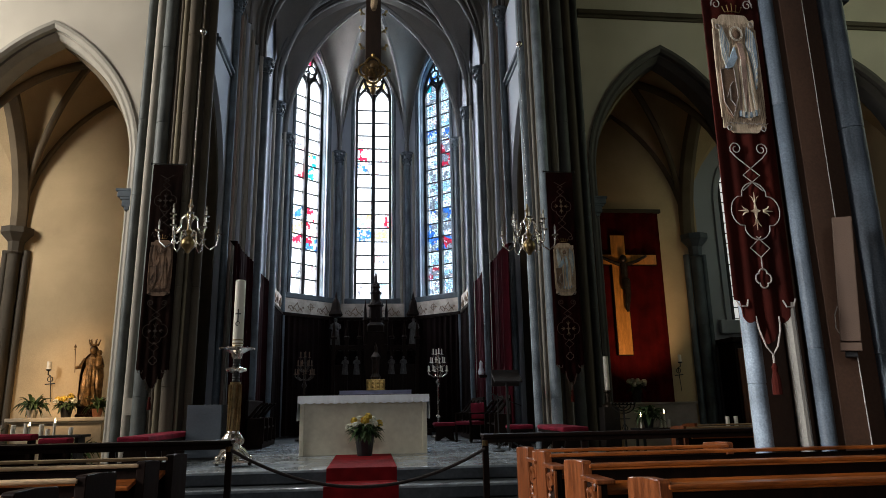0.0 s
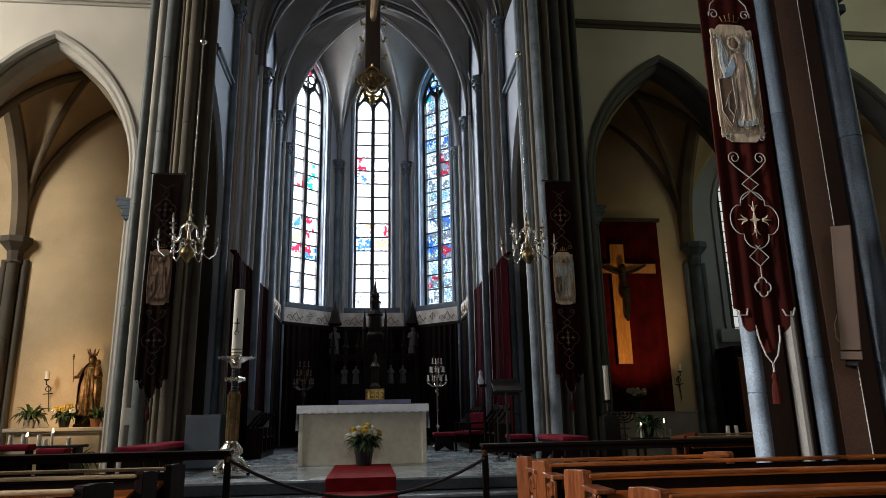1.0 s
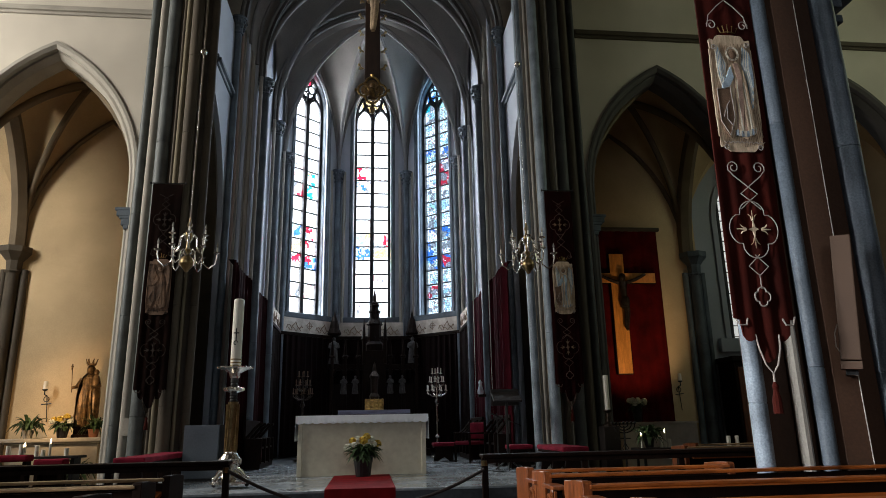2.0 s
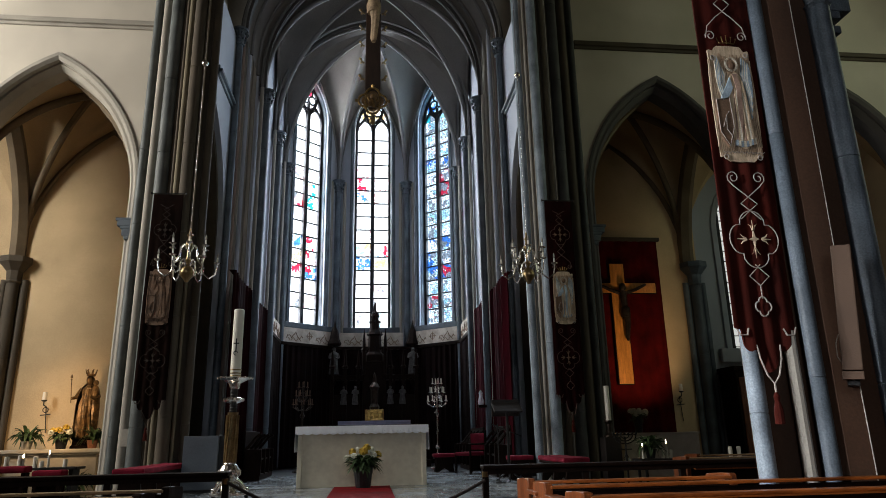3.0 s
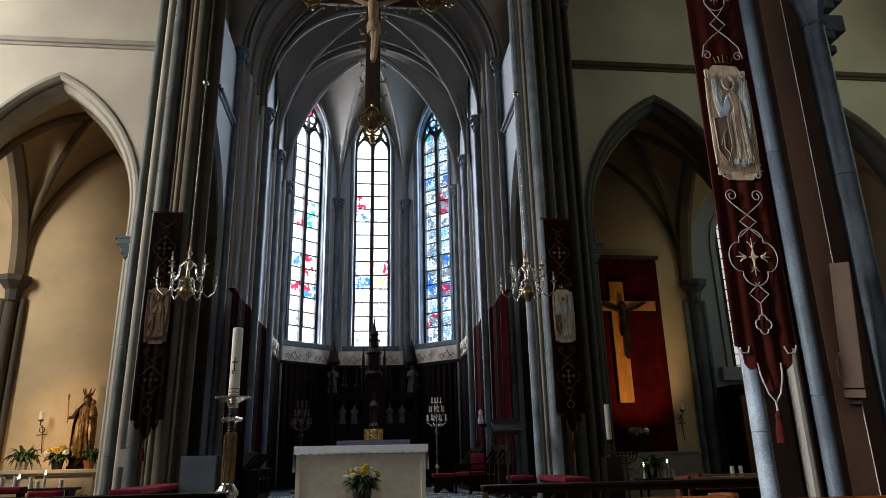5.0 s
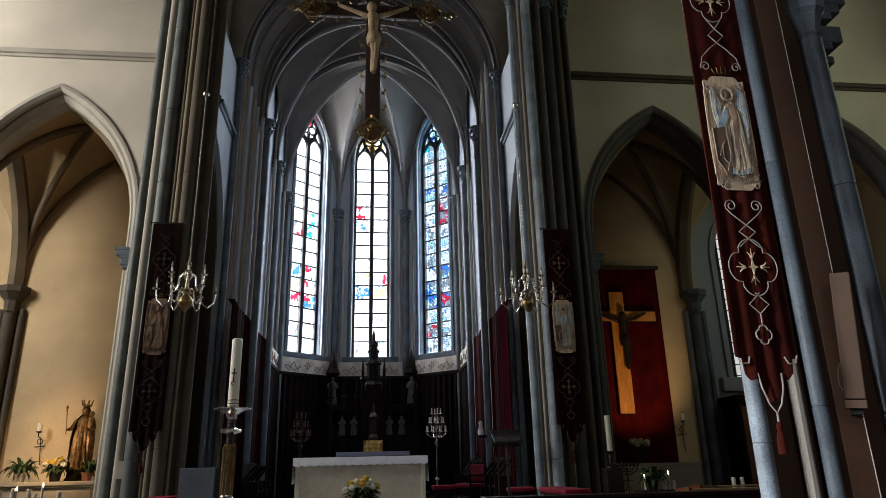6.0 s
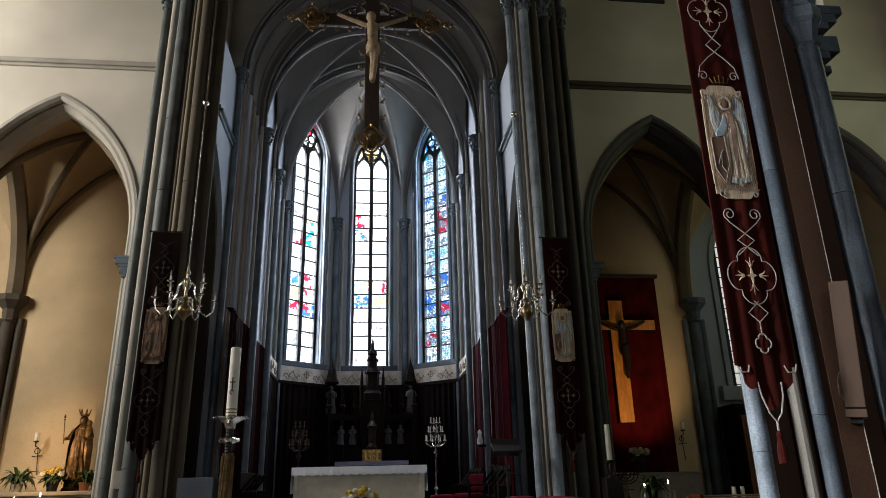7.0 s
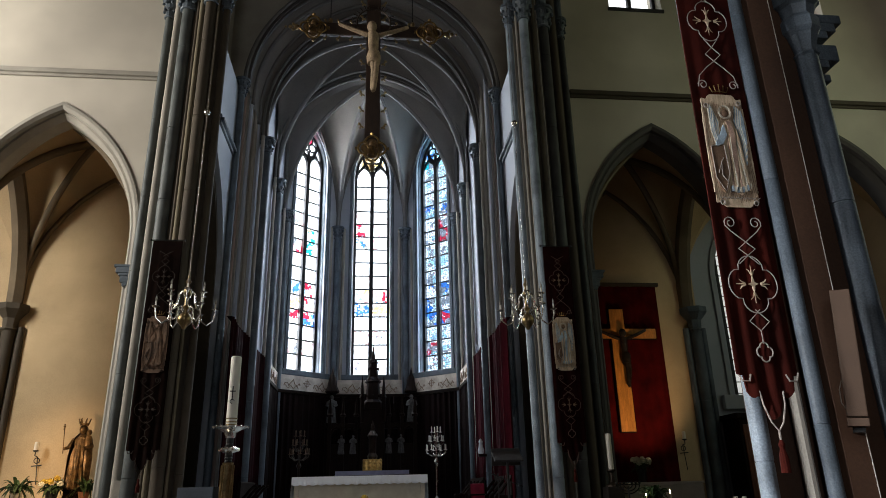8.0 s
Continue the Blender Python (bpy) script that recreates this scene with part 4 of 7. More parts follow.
# ---------------------------------------------------------------- frieze, curtains
path = [(AX - HALF + 0.02, 13.75), (AX - HALF + 0.02, 20.9), (AX - 1.2, 22.38), (AX + 1.2, 22.38), (AX + HALF - 0.02, 20.9), (AX + HALF - 0.02, 13.75)]
SIDE = HALF - 0.02
APSE_RUNS = [((AX - SIDE, 18.75), (AX - SIDE, 20.8)), *zip(path[1:], path[2:-1]), ((AX + SIDE, 20.8), (AX + SIDE, 18.75))]
for p, q in APSE_RUNS:
    m = facing(*p, *q)
    n = math.hypot(q[0] - p[0], q[1] - p[1])
    fr = thing("painted_frieze", "painted pale frieze band with brown ornament along the apse wall", "frieze", "apse frieze")
    fr.matrix_world = m
    bm = bmesh.new()
    block(bm, 0.14, n - 0.14, -0.10, -0.04, 4.24, 4.70, 0.01)
    part("panel", bm, FRIEZE, fr)
    bm = bmesh.new()
    block(bm, 0.05, n - 0.05, -0.14, -0.03, 4.14, 4.24, 0.015)
    part("rail", bm, DARKWOOD, fr)
    bm = bmesh.new()
    for c in [k * n / 4 for k in (1, 2, 3)]:
        s = 0.14
        if abs(c - n / 2) < 0.01:
            tube(bm, [(c, -0.104, 4.34), (c, -0.104, 4.62)], 0.012, 4)
            tube(bm, [(c - s, -0.104, 4.48), (c + s, -0.104, 4.48)], 0.012, 4)
            tube(bm, [(c + 0.09 * math.cos(t), -0.104, 4.48 + 0.09 * math.sin(t)) for t in [k * 0.5236 for k in range(13)]], 0.010, 4)
        else:
            tube(bm, [(c - 0.3 + 0.6 * k / 16, -0.104, 4.36 + 0.1 * math.sin(k * 0.9) * (1 if k % 2 else 0.4) + 0.12 * math.sin(math.pi * k / 16)) for k in range(17)], 0.014, 4)
            tube(bm, [(c - 0.25 + 0.5 * k / 12, -0.104, 4.34 + 0.05 * math.cos(k * 1.3)) for k in range(13)], 0.010, 4)
    part("ornament", bm, FRIEZE_INK, fr)


def curtain(p, q, z0, z1, folds, depth, mat, label):
    m = facing(*p, *q)
    n = math.hypot(q[0] - p[0], q[1] - p[1])
    rnd = random.Random(int(n * 100) + folds)
    bm = bmesh.new()
    k = folds * 8
    ph = [rnd.uniform(-0.8, 0.8) for _ in range(folds + 1)]
    cols = []
    for i in range(k + 1):
        t = i / k
        d = -0.07 - depth * (0.5 + 0.5 * math.sin(2 * math.pi * folds * t + ph[int(t * folds)] * 0.6)) * (0.7 + 0.3 * math.sin(7.1 * t * folds))
        cols.append([bm.verts.new((n * t, d * (1.0 + 0.25 * (1 - z)), z0 + (z1 - z0) * z)) for z in (0, 0.33, 0.66, 1)] + [bm.verts.new((n * t, 0.0, z1))])
    for a, b in zip(cols, cols[1:]):
        for j in range(4):
            bm.faces.new((a[j], b[j], b[j + 1], a[j + 1]))
    bm.transform(m)
    ob = part("wall_curtain", bm, mat, None, label, True)
    tagged(ob, category="curtain", group="chancel wall curtains")
    return ob


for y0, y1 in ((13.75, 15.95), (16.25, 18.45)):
    # left curtains are the same red, with shade put into the colour
    curtain((AX - HALF - 0.07, y0), (AX - HALF - 0.07, y1), 0.52, 4.72, 9, 0.09, SHADED_CURTAIN, "dark red pleated curtain on the chancel wall, darkened for shade")
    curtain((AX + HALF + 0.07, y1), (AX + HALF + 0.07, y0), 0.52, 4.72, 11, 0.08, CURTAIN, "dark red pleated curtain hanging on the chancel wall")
for p, q in APSE_RUNS:
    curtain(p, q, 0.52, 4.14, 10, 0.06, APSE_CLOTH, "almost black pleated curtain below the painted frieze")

# ---------------------------------------------------------------- high altar
ha = thing("high_altar", "dark carved wooden high altar with a pinnacled retable", "altar", at=(0.17, 21.0, 0.51))
bm = bmesh.new()
block(bm, -1.6, 1.6, -1.3, 0.6, 0, 0.18, 0.01)
block(bm, -1.4, 1.4, -1.1, 0.6, 0.18, 0.36, 0.01)
part("step", bm, DARKWOOD, ha)
bm = bmesh.new()
block(bm, -1.05, 1.05, -0.6, 0.3, 0.36, 1.2, 0.02)
block(bm, -1.12, 1.12, -0.65, 0.3, 1.2, 1.28, 0.015)
part("table", bm, DARKWOOD, ha)
bm = bmesh.new()
block(bm, -1.35, 1.35, 0.15, 0.6, 0.36, 2.1, 0.02)
block(bm, -1.35, 1.35, 0.1, 0.45, 2.55, 2.7, 0.02)
for x in (-1.1, -0.7, 0.7, 1.1):
    tube(bm, [(x + u, 0.1, 2.35 + z) for u, z in arch_line(0.16, 0.26, 5)], 0.025, 5)
part("retable", bm, DARKWOOD, ha)
for x in (-1.3, -0.9, -0.5, 0.5, 0.9, 1.3):
    bm = bmesh.new()
    block(bm, x - 0.05, x + 0.05, 0.05, 0.2, 1.2, 2.9, 0.01)
    lathe(bm, [(0.09, 2.9), (0.10, 2.95), (0.06, 3.0), (0.045, 3.2), (0.0, 3.55)], (x, 0.12, 0), 6)
    part("pinnacle", bm, DARKWOOD, ha)
bm = bmesh.new()
block(bm, -0.36, 0.36, -0.1, 0.45, 1.28, 3.1, 0.03)
for s in (-1, 1):
    for y in (-0.1, 0.4):
        lathe(bm, [(0.06, 2.7), (0.06, 3.4), (0.09, 3.45), (0.05, 3.55), (0.04, 3.8), (0.0, 4.15)], (s * 0.33, y, 0), 6)
lathe(bm, [(0.34, 3.1), (0.32, 3.3), (0.22, 3.4), (0.20, 3.9), (0.26, 3.95), (0.16, 4.1), (0.12, 4.5), (0.15, 4.55), (0.06, 4.7), (0.03, 4.95), (0.0, 5.15)], (0, 0.15, 0), 8)
for z, r in ((3.5, 0.26), (4.0, 0.2), (4.35, 0.16), (4.6, 0.1)):
    for k in range(8):
        a = k * math.pi / 4
        ball(bm, (r * math.cos(a), 0.15 + r * math.sin(a), z), 0.035, sub=1, sz=1.5)
part("canopy_spire", bm, DARKWOOD, ha)
bm = bmesh.new()
block(bm, -0.28, 0.28, -0.62, -0.1, 1.30, 1.62, 0.02)
for k in range(5):
    tube(bm, [(-0.24 + k * 0.12, -0.63, 1.33), (-0.24 + k * 0.12, -0.63, 1.56)], 0.018, 5)
    ball(bm, (-0.24 + k * 0.12, -0.63, 1.60), 0.03, sub=1)
for k in range(8):
    ball(bm, (-0.22 + (k % 4) * 0.145, -0.63, 1.40 + 0.12 * (k // 4)), 0.045, sub=1)
part("tabernacle", bm, GOLD, ha, "gilded openwork tabernacle chest")
bm = bmesh.new()
lathe(bm, [(0.14, 1.62), (0.16, 1.7), (0.11, 1.8), (0.12, 2.2), (0.16, 2.3), (0.06, 2.45), (0.05, 2.6), (0, 2.75)], (0.0, -0.3, 0), 8)
part("finial_tower", bm, BRONZE, ha)
bm = bmesh.new()
block(bm, -1.06, 1.06, -0.68, -0.05, 1.285, 1.30, 0.004)
block(bm, -1.06, 1.06, -0.685, -0.665, 1.18, 1.295, 0.004)
part("altar_cloth", bm, BLUE_LINEN, ha, "lilac and white lace altar cloth")


def figure(name, label, at, h, mat, seed=0, rz=180):
    """A small robed carved statue, plain in shape."""
    bm = bmesh.new()
    rnd = random.Random(seed)
    lathe(bm, [(0.17, 0), (0.18, 0.03), (0.15, 0.1), (0.14, 0.3), (0.13, 0.48), (0.12, 0.58), (0.155, 0.68), (0.14, 0.78), (0.06, 0.83), (0.045, 0.85)], (0, 0, 0), 12)
    ball(bm, (0, 0, 0.915), 0.072, sz=1.2)
    for s in (-1, 1):
        tube(bm, [(s * 0.14, 0, 0.76), (s * 0.18, 0.05, 0.62), (s * 0.08, 0.15, 0.58)], 0.04, 6)
    for k in range(9):
        a = 2 * math.pi * k / 9
        tube(bm, [(0.12 * math.cos(a), 0.12 * math.sin(a), 0.5), (0.17 * math.cos(a + 0.1), 0.17 * math.sin(a + 0.1), 0.02)], 0.022, 5)
    bm.transform(pose(*at, 0, 0, rz) @ Matrix.Diagonal((h, h * 0.85, h, 1)))
    return tagged(part(name, bm, mat, None, label, True), category="statue")


for x, z in ((-0.76, 2.33), (-0.41, 2.33), (0.66, 2.33), (1.03, 2.33)):
    figure("small_statue", "small grey carved statue in the dark retable", (x, 20.98, z - 0.02), 0.55, GREY_CARVING)
for x in (-1.13, 1.42):
    st = figure("apse_statue", "grey carved robed statue on a bracket against the wall shaft", (x, 21.95, 3.30), 0.88, GREY_CARVING)
    bm = bmesh.new()
    lathe(bm, [(0.02, 2.9), (0.1, 3.1), (0.2, 3.24), (0.22, 3.3)], (x, 22.0, 0), 8)
    block(bm, x - 0.05, x + 0.05, 22.0, 22.4, 3.1, 3.28)
    tagged(part("statue_bracket", bm, DARKWOOD, None, "dark bracket carrying a statue"), category="bracket")
    bm = bmesh.new()
    lathe(bm, [(0.2, 4.25), (0.23, 4.3), (0.16, 4.45), (0.12, 4.7), (0.05, 4.85), (0, 5.1)], (x, 22.05, 0), 8)
    tagged(part("statue_canopy", bm, DARKWOOD, None, "dark pinnacled canopy above a statue"), category="canopy")


def candelabra(at, h, tiers, r, label, mat, wax=WAX):
    th = thing("standing_candelabra", label, "candelabra", "chancel candelabras", at)
    bm = bmesh.new()
    lathe(bm, [(0.2, 0), (0.2, 0.04), (0.1, 0.08), (0.04, 0.15), (0.035, 0.5), (0.07, 0.55), (0.03, 0.6), (0.028, h * 0.6), (0.07, h * 0.63), (0.025, h * 0.67), (0.02, h)], (0, 0, 0), 8)
    for k in range(tiers):
        z, rr, n = h * (0.76 + 0.1 * k), r * (1 - 0.27 * k), 8 - 2 * k
        for i in range(n):
            a = 2 * math.pi * i / n + 0.2
            c, s = math.cos(a), math.sin(a)
            tube(bm, [(0, 0, z - 0.12), (c * rr * 0.5, s * rr * 0.5, z - 0.15), (c * rr, s * rr, z - 0.06), (c * rr, s * rr, z)], 0.012, 5)
    part("stand", bm, mat, th)
    for k in range(tiers):
        z, rr, n = h * (0.76 + 0.1 * k), r * (1 - 0.27 * k), 8 - 2 * k
        for i in range(n):
            a = 2 * math.pi * i / n + 0.2
            bm = bmesh.new()
            lathe(bm, [(0.035, 0), (0.04, 0.01), (0.014, 0.015), (0.014, 0.14), (0.004, 0.15)], (math.cos(a) * rr, math.sin(a) * rr, z), 6)
            part("candle", bm, wax, th)


# left candles take a brown colour to stand for the dim light there
candelabra((-1.70, 18.0, 0.51), 2.2, 3, 0.24, "dark standing candelabra with tiers of candles darkened for shade", BRONZE, SILK_BROWN)
candelabra((1.80, 18.0, 0.51), 2.25, 3, 0.26, "silvered standing candelabra with tiers of white candles", SILVER)

# ---------------------------------------------------------------- rood cross
rood = thing("hanging_crucifix", "large dark wooden hanging crucifix with gilded quatrefoil ends", "crucifix", at=(0.02, 12.0, 7.47))
bm = bmesh.new()
block(bm, -0.15, 0.15, -0.05, 0.05, 0.15, 4.6, 0.015)
block(bm, -1.3, 1.3, -0.045, 0.045, 2.95, 3.25, 0.015)
part("beam", bm, ROOD_WOOD, rood, "dark wooden cross beams")


def quatrefoil(bm, x, z, r, y=0.0):
    for k in range(4):
        a = k * math.pi / 2
        cx, cz = x + r * 0.52 * math.cos(a), z + r * 0.52 * math.sin(a)
        tube(bm, [(cx + r * 0.46 * math.cos(t), y - 0.06, cz + r * 0.46 * math.sin(t)) for t in [a - 2.0 + 4.0 * i / 10 for i in range(11)]], 0.024, 6)
    for k in range(4):
        a = k * math.pi / 2 + math.pi / 4
        ball(bm, (x + r * 0.72 * math.cos(a), y - 0.05, z + r * 0.72 * math.sin(a)), 0.04, sub=1)
        a += math.pi / 4
        tube(bm, [(x + r * 0.95 * math.cos(a), y - 0.05, z + r * 0.95 * math.sin(a)), (x + r * 1.2 * math.cos(a), y - 0.05, z + r * 1.2 * math.sin(a))], 0.02, 5, 0.04)


for x, z in ((-1.27, 3.10), (1.21, 3.10), (0, 0.25), (0, 4.7)):
    bm = bmesh.new()
    rim = [(0.22 * (0.72 + 0.28 * abs(math.cos(2 * t))) * math.cos(t), 0.22 * (0.72 + 0.28 * abs(math.cos(2 * t))) * math.sin(t)) for t in [2 * math.pi * k / 32 for k in range(32)]]
    prism(bm, rim, -0.02, 0.03)
    bm.transform(Matrix.Translation((x, -0.03, z)) @ Matrix.Rotation(math.pi / 2, 4, "X"))
    medallion = part("medallion", bm, GILT_WOOD, rood, "darkened gilded medallion")
    bm = bmesh.new()
    ball(bm, (x, -0.08, z + 0.09), 0.058, sy=0.5, sz=1.2)
    tube(bm, [(x, -0.07, z + 0.03), (x, -0.075, z - 0.06), (x, -0.07, z - 0.17)], 0.07, 8, 0.13, 0.5)
    part("relief", bm, GILT_WOOD, medallion, "carved gilded relief", True)
    bm = bmesh.new()
    quatrefoil(bm, x, z, 0.285)
    for s in (-1, 1):
        tube(bm, [(x + s * 0.06, -0.06, z), (x + s * 0.12, -0.06, z + 0.08), (x + s * 0.15, -0.06, z - 0.05), (x + s * 0.08, -0.06, z - 0.14)], 0.025, 5)
    part("quatrefoil", bm, DULL_GOLD, rood)
    bm = bmesh.new()
    if z == 3.10:
        sgn = 1 if x > 0 else -1
        for d, r in ((0.36, 0.07), (0.48, 0.05), (0.58, 0.03)):
            ball(bm, (x + sgn * d, -0.03, z), r, sub=1)
        ball(bm, (x + sgn * 0.42, -0.03, z + 0.07), 0.04, sub=1)
        ball(bm, (x + sgn * 0.42, -0.03, z - 0.07), 0.04, sub=1)
    else:
        ball(bm, (x, -0.03, z - 0.42 if z < 2 else z + 0.42), 0.07, sub=1, sz=1.4)
    part("finial", bm, BRASS, rood)
for k in range(10):
    for s in (-1, 1):
        z = 0.78 + k * 0.38
        if 2.7 < z < 3.4:
            continue
        bm = bmesh.new()
        tube(bm, [(s * 0.17, 0, z - 0.04), (s * 0.23, 0, z), (s * 0.25, 0, z + 0.05)], 0.02, 5)
        ball(bm, (s * 0.26, 0, z + 0.05), 0.035, sub=1)
        ball(bm, (s * 0.24, 0, z - 0.04), 0.025, sub=1)
        part("crocket", bm, BRASS, rood)
for k in range(3):
    for s in (-1, 1):
        for v in (-1, 1):
            bm = bmesh.new()
            x, z = s * (0.45 + k * 0.27), 3.1 + v * 0.16
            tube(bm, [(x, 0, z), (x + s * 0.03, 0, z + v * 0.06)], 0.02, 5)
            ball(bm, (x + s * 0.04, 0, z + v * 0.08), 0.035, sub=1)
            part("crocket", bm, BRASS, rood)
bm = bmesh.new()
for k in range(28):
    a = 2 * math.pi * k / 28
    tube(bm, [(0.34 * math.cos(a), -0.05, 3.28 + 0.34 * math.sin(a)), (0.48 * math.cos(a), -0.05, 3.28 + 0.48 * math.sin(a))], 0.014, 4)
tube(bm, [(0.36 * math.cos(t), -0.05, 3.28 + 0.36 * math.sin(t)) for t in [2 * math.pi * k / 24 for k in range(25)]], 0.02, 5)
part("ray_ring", bm, BRONZE, rood)
for x in (-0.92, 0.84):
    bm = bmesh.new()
    tube(bm, [(x, 0, 3.25), (x, 0, 11.1)], 0.012, 5)
    part("chain", bm, IRON, rood)
    bm = bmesh.new()
    ball(bm, (x, 0, 3.32), 0.06, sub=1, sz=1.5)
    part("chain_mount", bm, BRASS, rood)


def corpus(name, label, at, h, mat):
    """The carved figure of a crucifix as one plain shape."""
    bm = bmesh.new()
    tube(bm, [(0, -0.02, 0.52), (0.0, -0.03, 0.62), (0.0, -0.02, 0.74), (0, -0.01, 0.84)], 0.058, 10, 0.082, 0.8)
    tube(bm, [(-0.015, -0.05, 0.52), (0.01, -0.06, 0.3), (-0.005, -0.03, 0.06), (0.0, -0.06, 0.0)], 0.044, 8, 0.022)
    tube(bm, [(0.03, -0.05, 0.52), (0.035, -0.07, 0.3), (0.012, -0.04, 0.06), (0.008, -0.06, 0.0)], 0.044, 8, 0.022)
    ball(bm, (-0.02, -0.06, 0.92), 0.062, sz=1.25)
    lathe(bm, [(0.078, 0.40), (0.088, 0.5), (0.072, 0.57), (0.06, 0.58)], (0.005, -0.03, 0), 10)
    for s in (-1, 1):
        tube(bm, [(s * 0.07, -0.01, 0.83), (s * 0.22, -0.02, 0.88), (s * 0.40, 0, 0.97), (s * 0.43, 0, 0.985)], 0.034, 7, 0.02)
    bm.transform(Matrix.Translation(at) @ Matrix.Diagonal((h, h, h, 1)))
    return tagged(part(name, bm, mat, None, label, True), category="statue")


corpus("crucifix_figure", "pale carved figure on the hanging crucifix", (0.02, 11.93, 8.98), 1.72, FLESH_WOOD)

# ---------------------------------------------------------------- the people's altar and what stands about it
al = thing("altar", "cream marble altar block on the sanctuary floor", "altar", at=(-0.10, 12.15, 0.51))
bm = bmesh.new()
block(bm, -1.08, 1.08, 0.03, 0.85, 0, 0.94, 0.012)
part("block", bm, CREAM_MARBLE, al)
for x0, x1, z0, z1 in ((-1.11, -1.03, 0, 0.96), (1.03, 1.11, 0, 0.96)):
    bm = bmesh.new()
    block(bm, x0, x1, 0.0, 0.88, z0, z1, 0.01)
    part("corner_slab", bm, CREAM_MARBLE, al)
bm = bmesh.new()
block(bm, -1.13, 1.13, -0.02, 0.9, 0.96, 1.005, 0.01)
part("tabletop", bm, CREAM_MARBLE, al)
cl = thing("altar_cloth", "white altar cloth with a scalloped lace border hanging over the edge", "cloth", at=(-0.10, 12.15, 1.517))
bm = bmesh.new()
block(bm, -1.145, 1.145, -0.035, 0.915, 0, 0.008, 0.003)
n = 96
for y, flip in ((-0.042, 1),):
    top, low = [], []
    for i in range(n + 1):
        u = -1.15 + 2.30 * i / n
        w = 0.004 * math.sin(i * 1.7) + 0.004 * math.sin(i * 0.6)
        top.append(bm.verts.new((u, y, 0.006)))
        low.append(bm.verts.new((u, y - 0.006 + w, -0.115 - 0.022 * abs(math.sin(math.pi * i / 6)))))
    for i in range(n):
        bm.faces.new((top[i], top[i + 1], low[i + 1], low[i]))
for s in (-1, 1):
    top, low = [], []
    for i in range(41):
        y = -0.042 + 0.96 * i / 40
        top.append(bm.verts.new((s * 1.15, y, 0.006)))
        low.append(bm.verts.new((s * (1.158 + 0.004 * math.sin(i * 1.3)), y, -0.40 - 0.02 * abs(math.sin(math.pi * i / 5)))))
    for i in range(40):
        bm.faces.new((top[i], top[i + 1], low[i + 1], low[i]))
part("cloth", bm, LINEN, cl)
bm = bmesh.new()
for i in range(34):
    u = -1.12 + i * 2.24 / 33
    ball(bm, (u, -0.052, -0.095 - 0.012 * (i % 2)), 0.020, sy=0.25, sub=1)
    ball(bm, (u + 0.03, -0.050, -0.060), 0.010, sy=0.3, sub=1)
part("lace_border", bm, LINEN, cl)

# carpet over floor and steps
cp = thing("carpet_runner", "red carpet runner laid over the steps to the altar", "carpet", at=(-0.10, 0, 0))
bm = bmesh.new()
for y0, y1, z in ((9.46, 12.1, 0.514), (8.88, 9.47, 0.344), (8.31, 8.89, 0.174), (7.6, 8.32, 0.002)):
    block(bm, -0.47, 0.47, y0, y1, z, z + 0.012, 0.004)
for y, z0, z1 in ((9.462, 0.342, 0.524), (8.882, 0.172, 0.354), (8.312, 0.002, 0.184)):
    block(bm, -0.47, 0.47, y - 0.012, y + 0.004, z0, z1)
part("runner_cloth", bm, CARPET, cp)


def leaf_blade(bm, base, tip, width, droop, rnd):
    """A long leaf: a folded strip that bends over."""
    base, tip = Vector(base), Vector(tip)
    d = tip - base
    side = d.cross(Vector((0, 0, 1)))
    side = side.normalized() if side.length > 1e-4 else Vector((1, 0, 0))
    rows = []
    for i in range(6):
        t = i / 5
        p = base + d * t + Vector((0, 0, droop * (t - t * t) * 4 * 0.5 - droop * 0.6 * t * t))
        w = width * math.sin(math.pi * (0.12 + 0.86 * t)) * 0.5
        rows.append([bm.verts.new(p - side * w + Vector((0, 0, w * 0.4))), bm.verts.new(p), bm.verts.new(p + side * w + Vector((0, 0, w * 0.4)))])
    for a, b in zip(rows, rows[1:]):
        for j in range(2):
            bm.faces.new((a[j], a[j + 1], b[j + 1], b[j]))


def flower_head(bm, at, r, rnd):
    """A full rounded bloom of many petals."""
    at = Vector(at)
    for k in range(46):
        z = 1 - 1.5 * (k + 0.5) / 46
        a = k * 2.399
        q = math.sqrt(max(0, 1 - z * z))
        d = Vector((q * math.cos(a), q * math.sin(a), z))
        s = d.orthogonal().normalized()
        u = d.cross(s)
        c = at + d * r * 0.55
        w = r * 0.30
        vs = [bm.verts.new(c - s * w), bm.verts.new(c + d * r * 0.35 - u * w * 0.8), bm.verts.new(at + d * r + s * rnd.uniform(-0.2, 0.2) * r), bm.verts.new(c + d * r * 0.35 + u * w * 0.8)]
        bm.faces.new(vs)
    ball(bm, at, r * 0.72, sub=1)


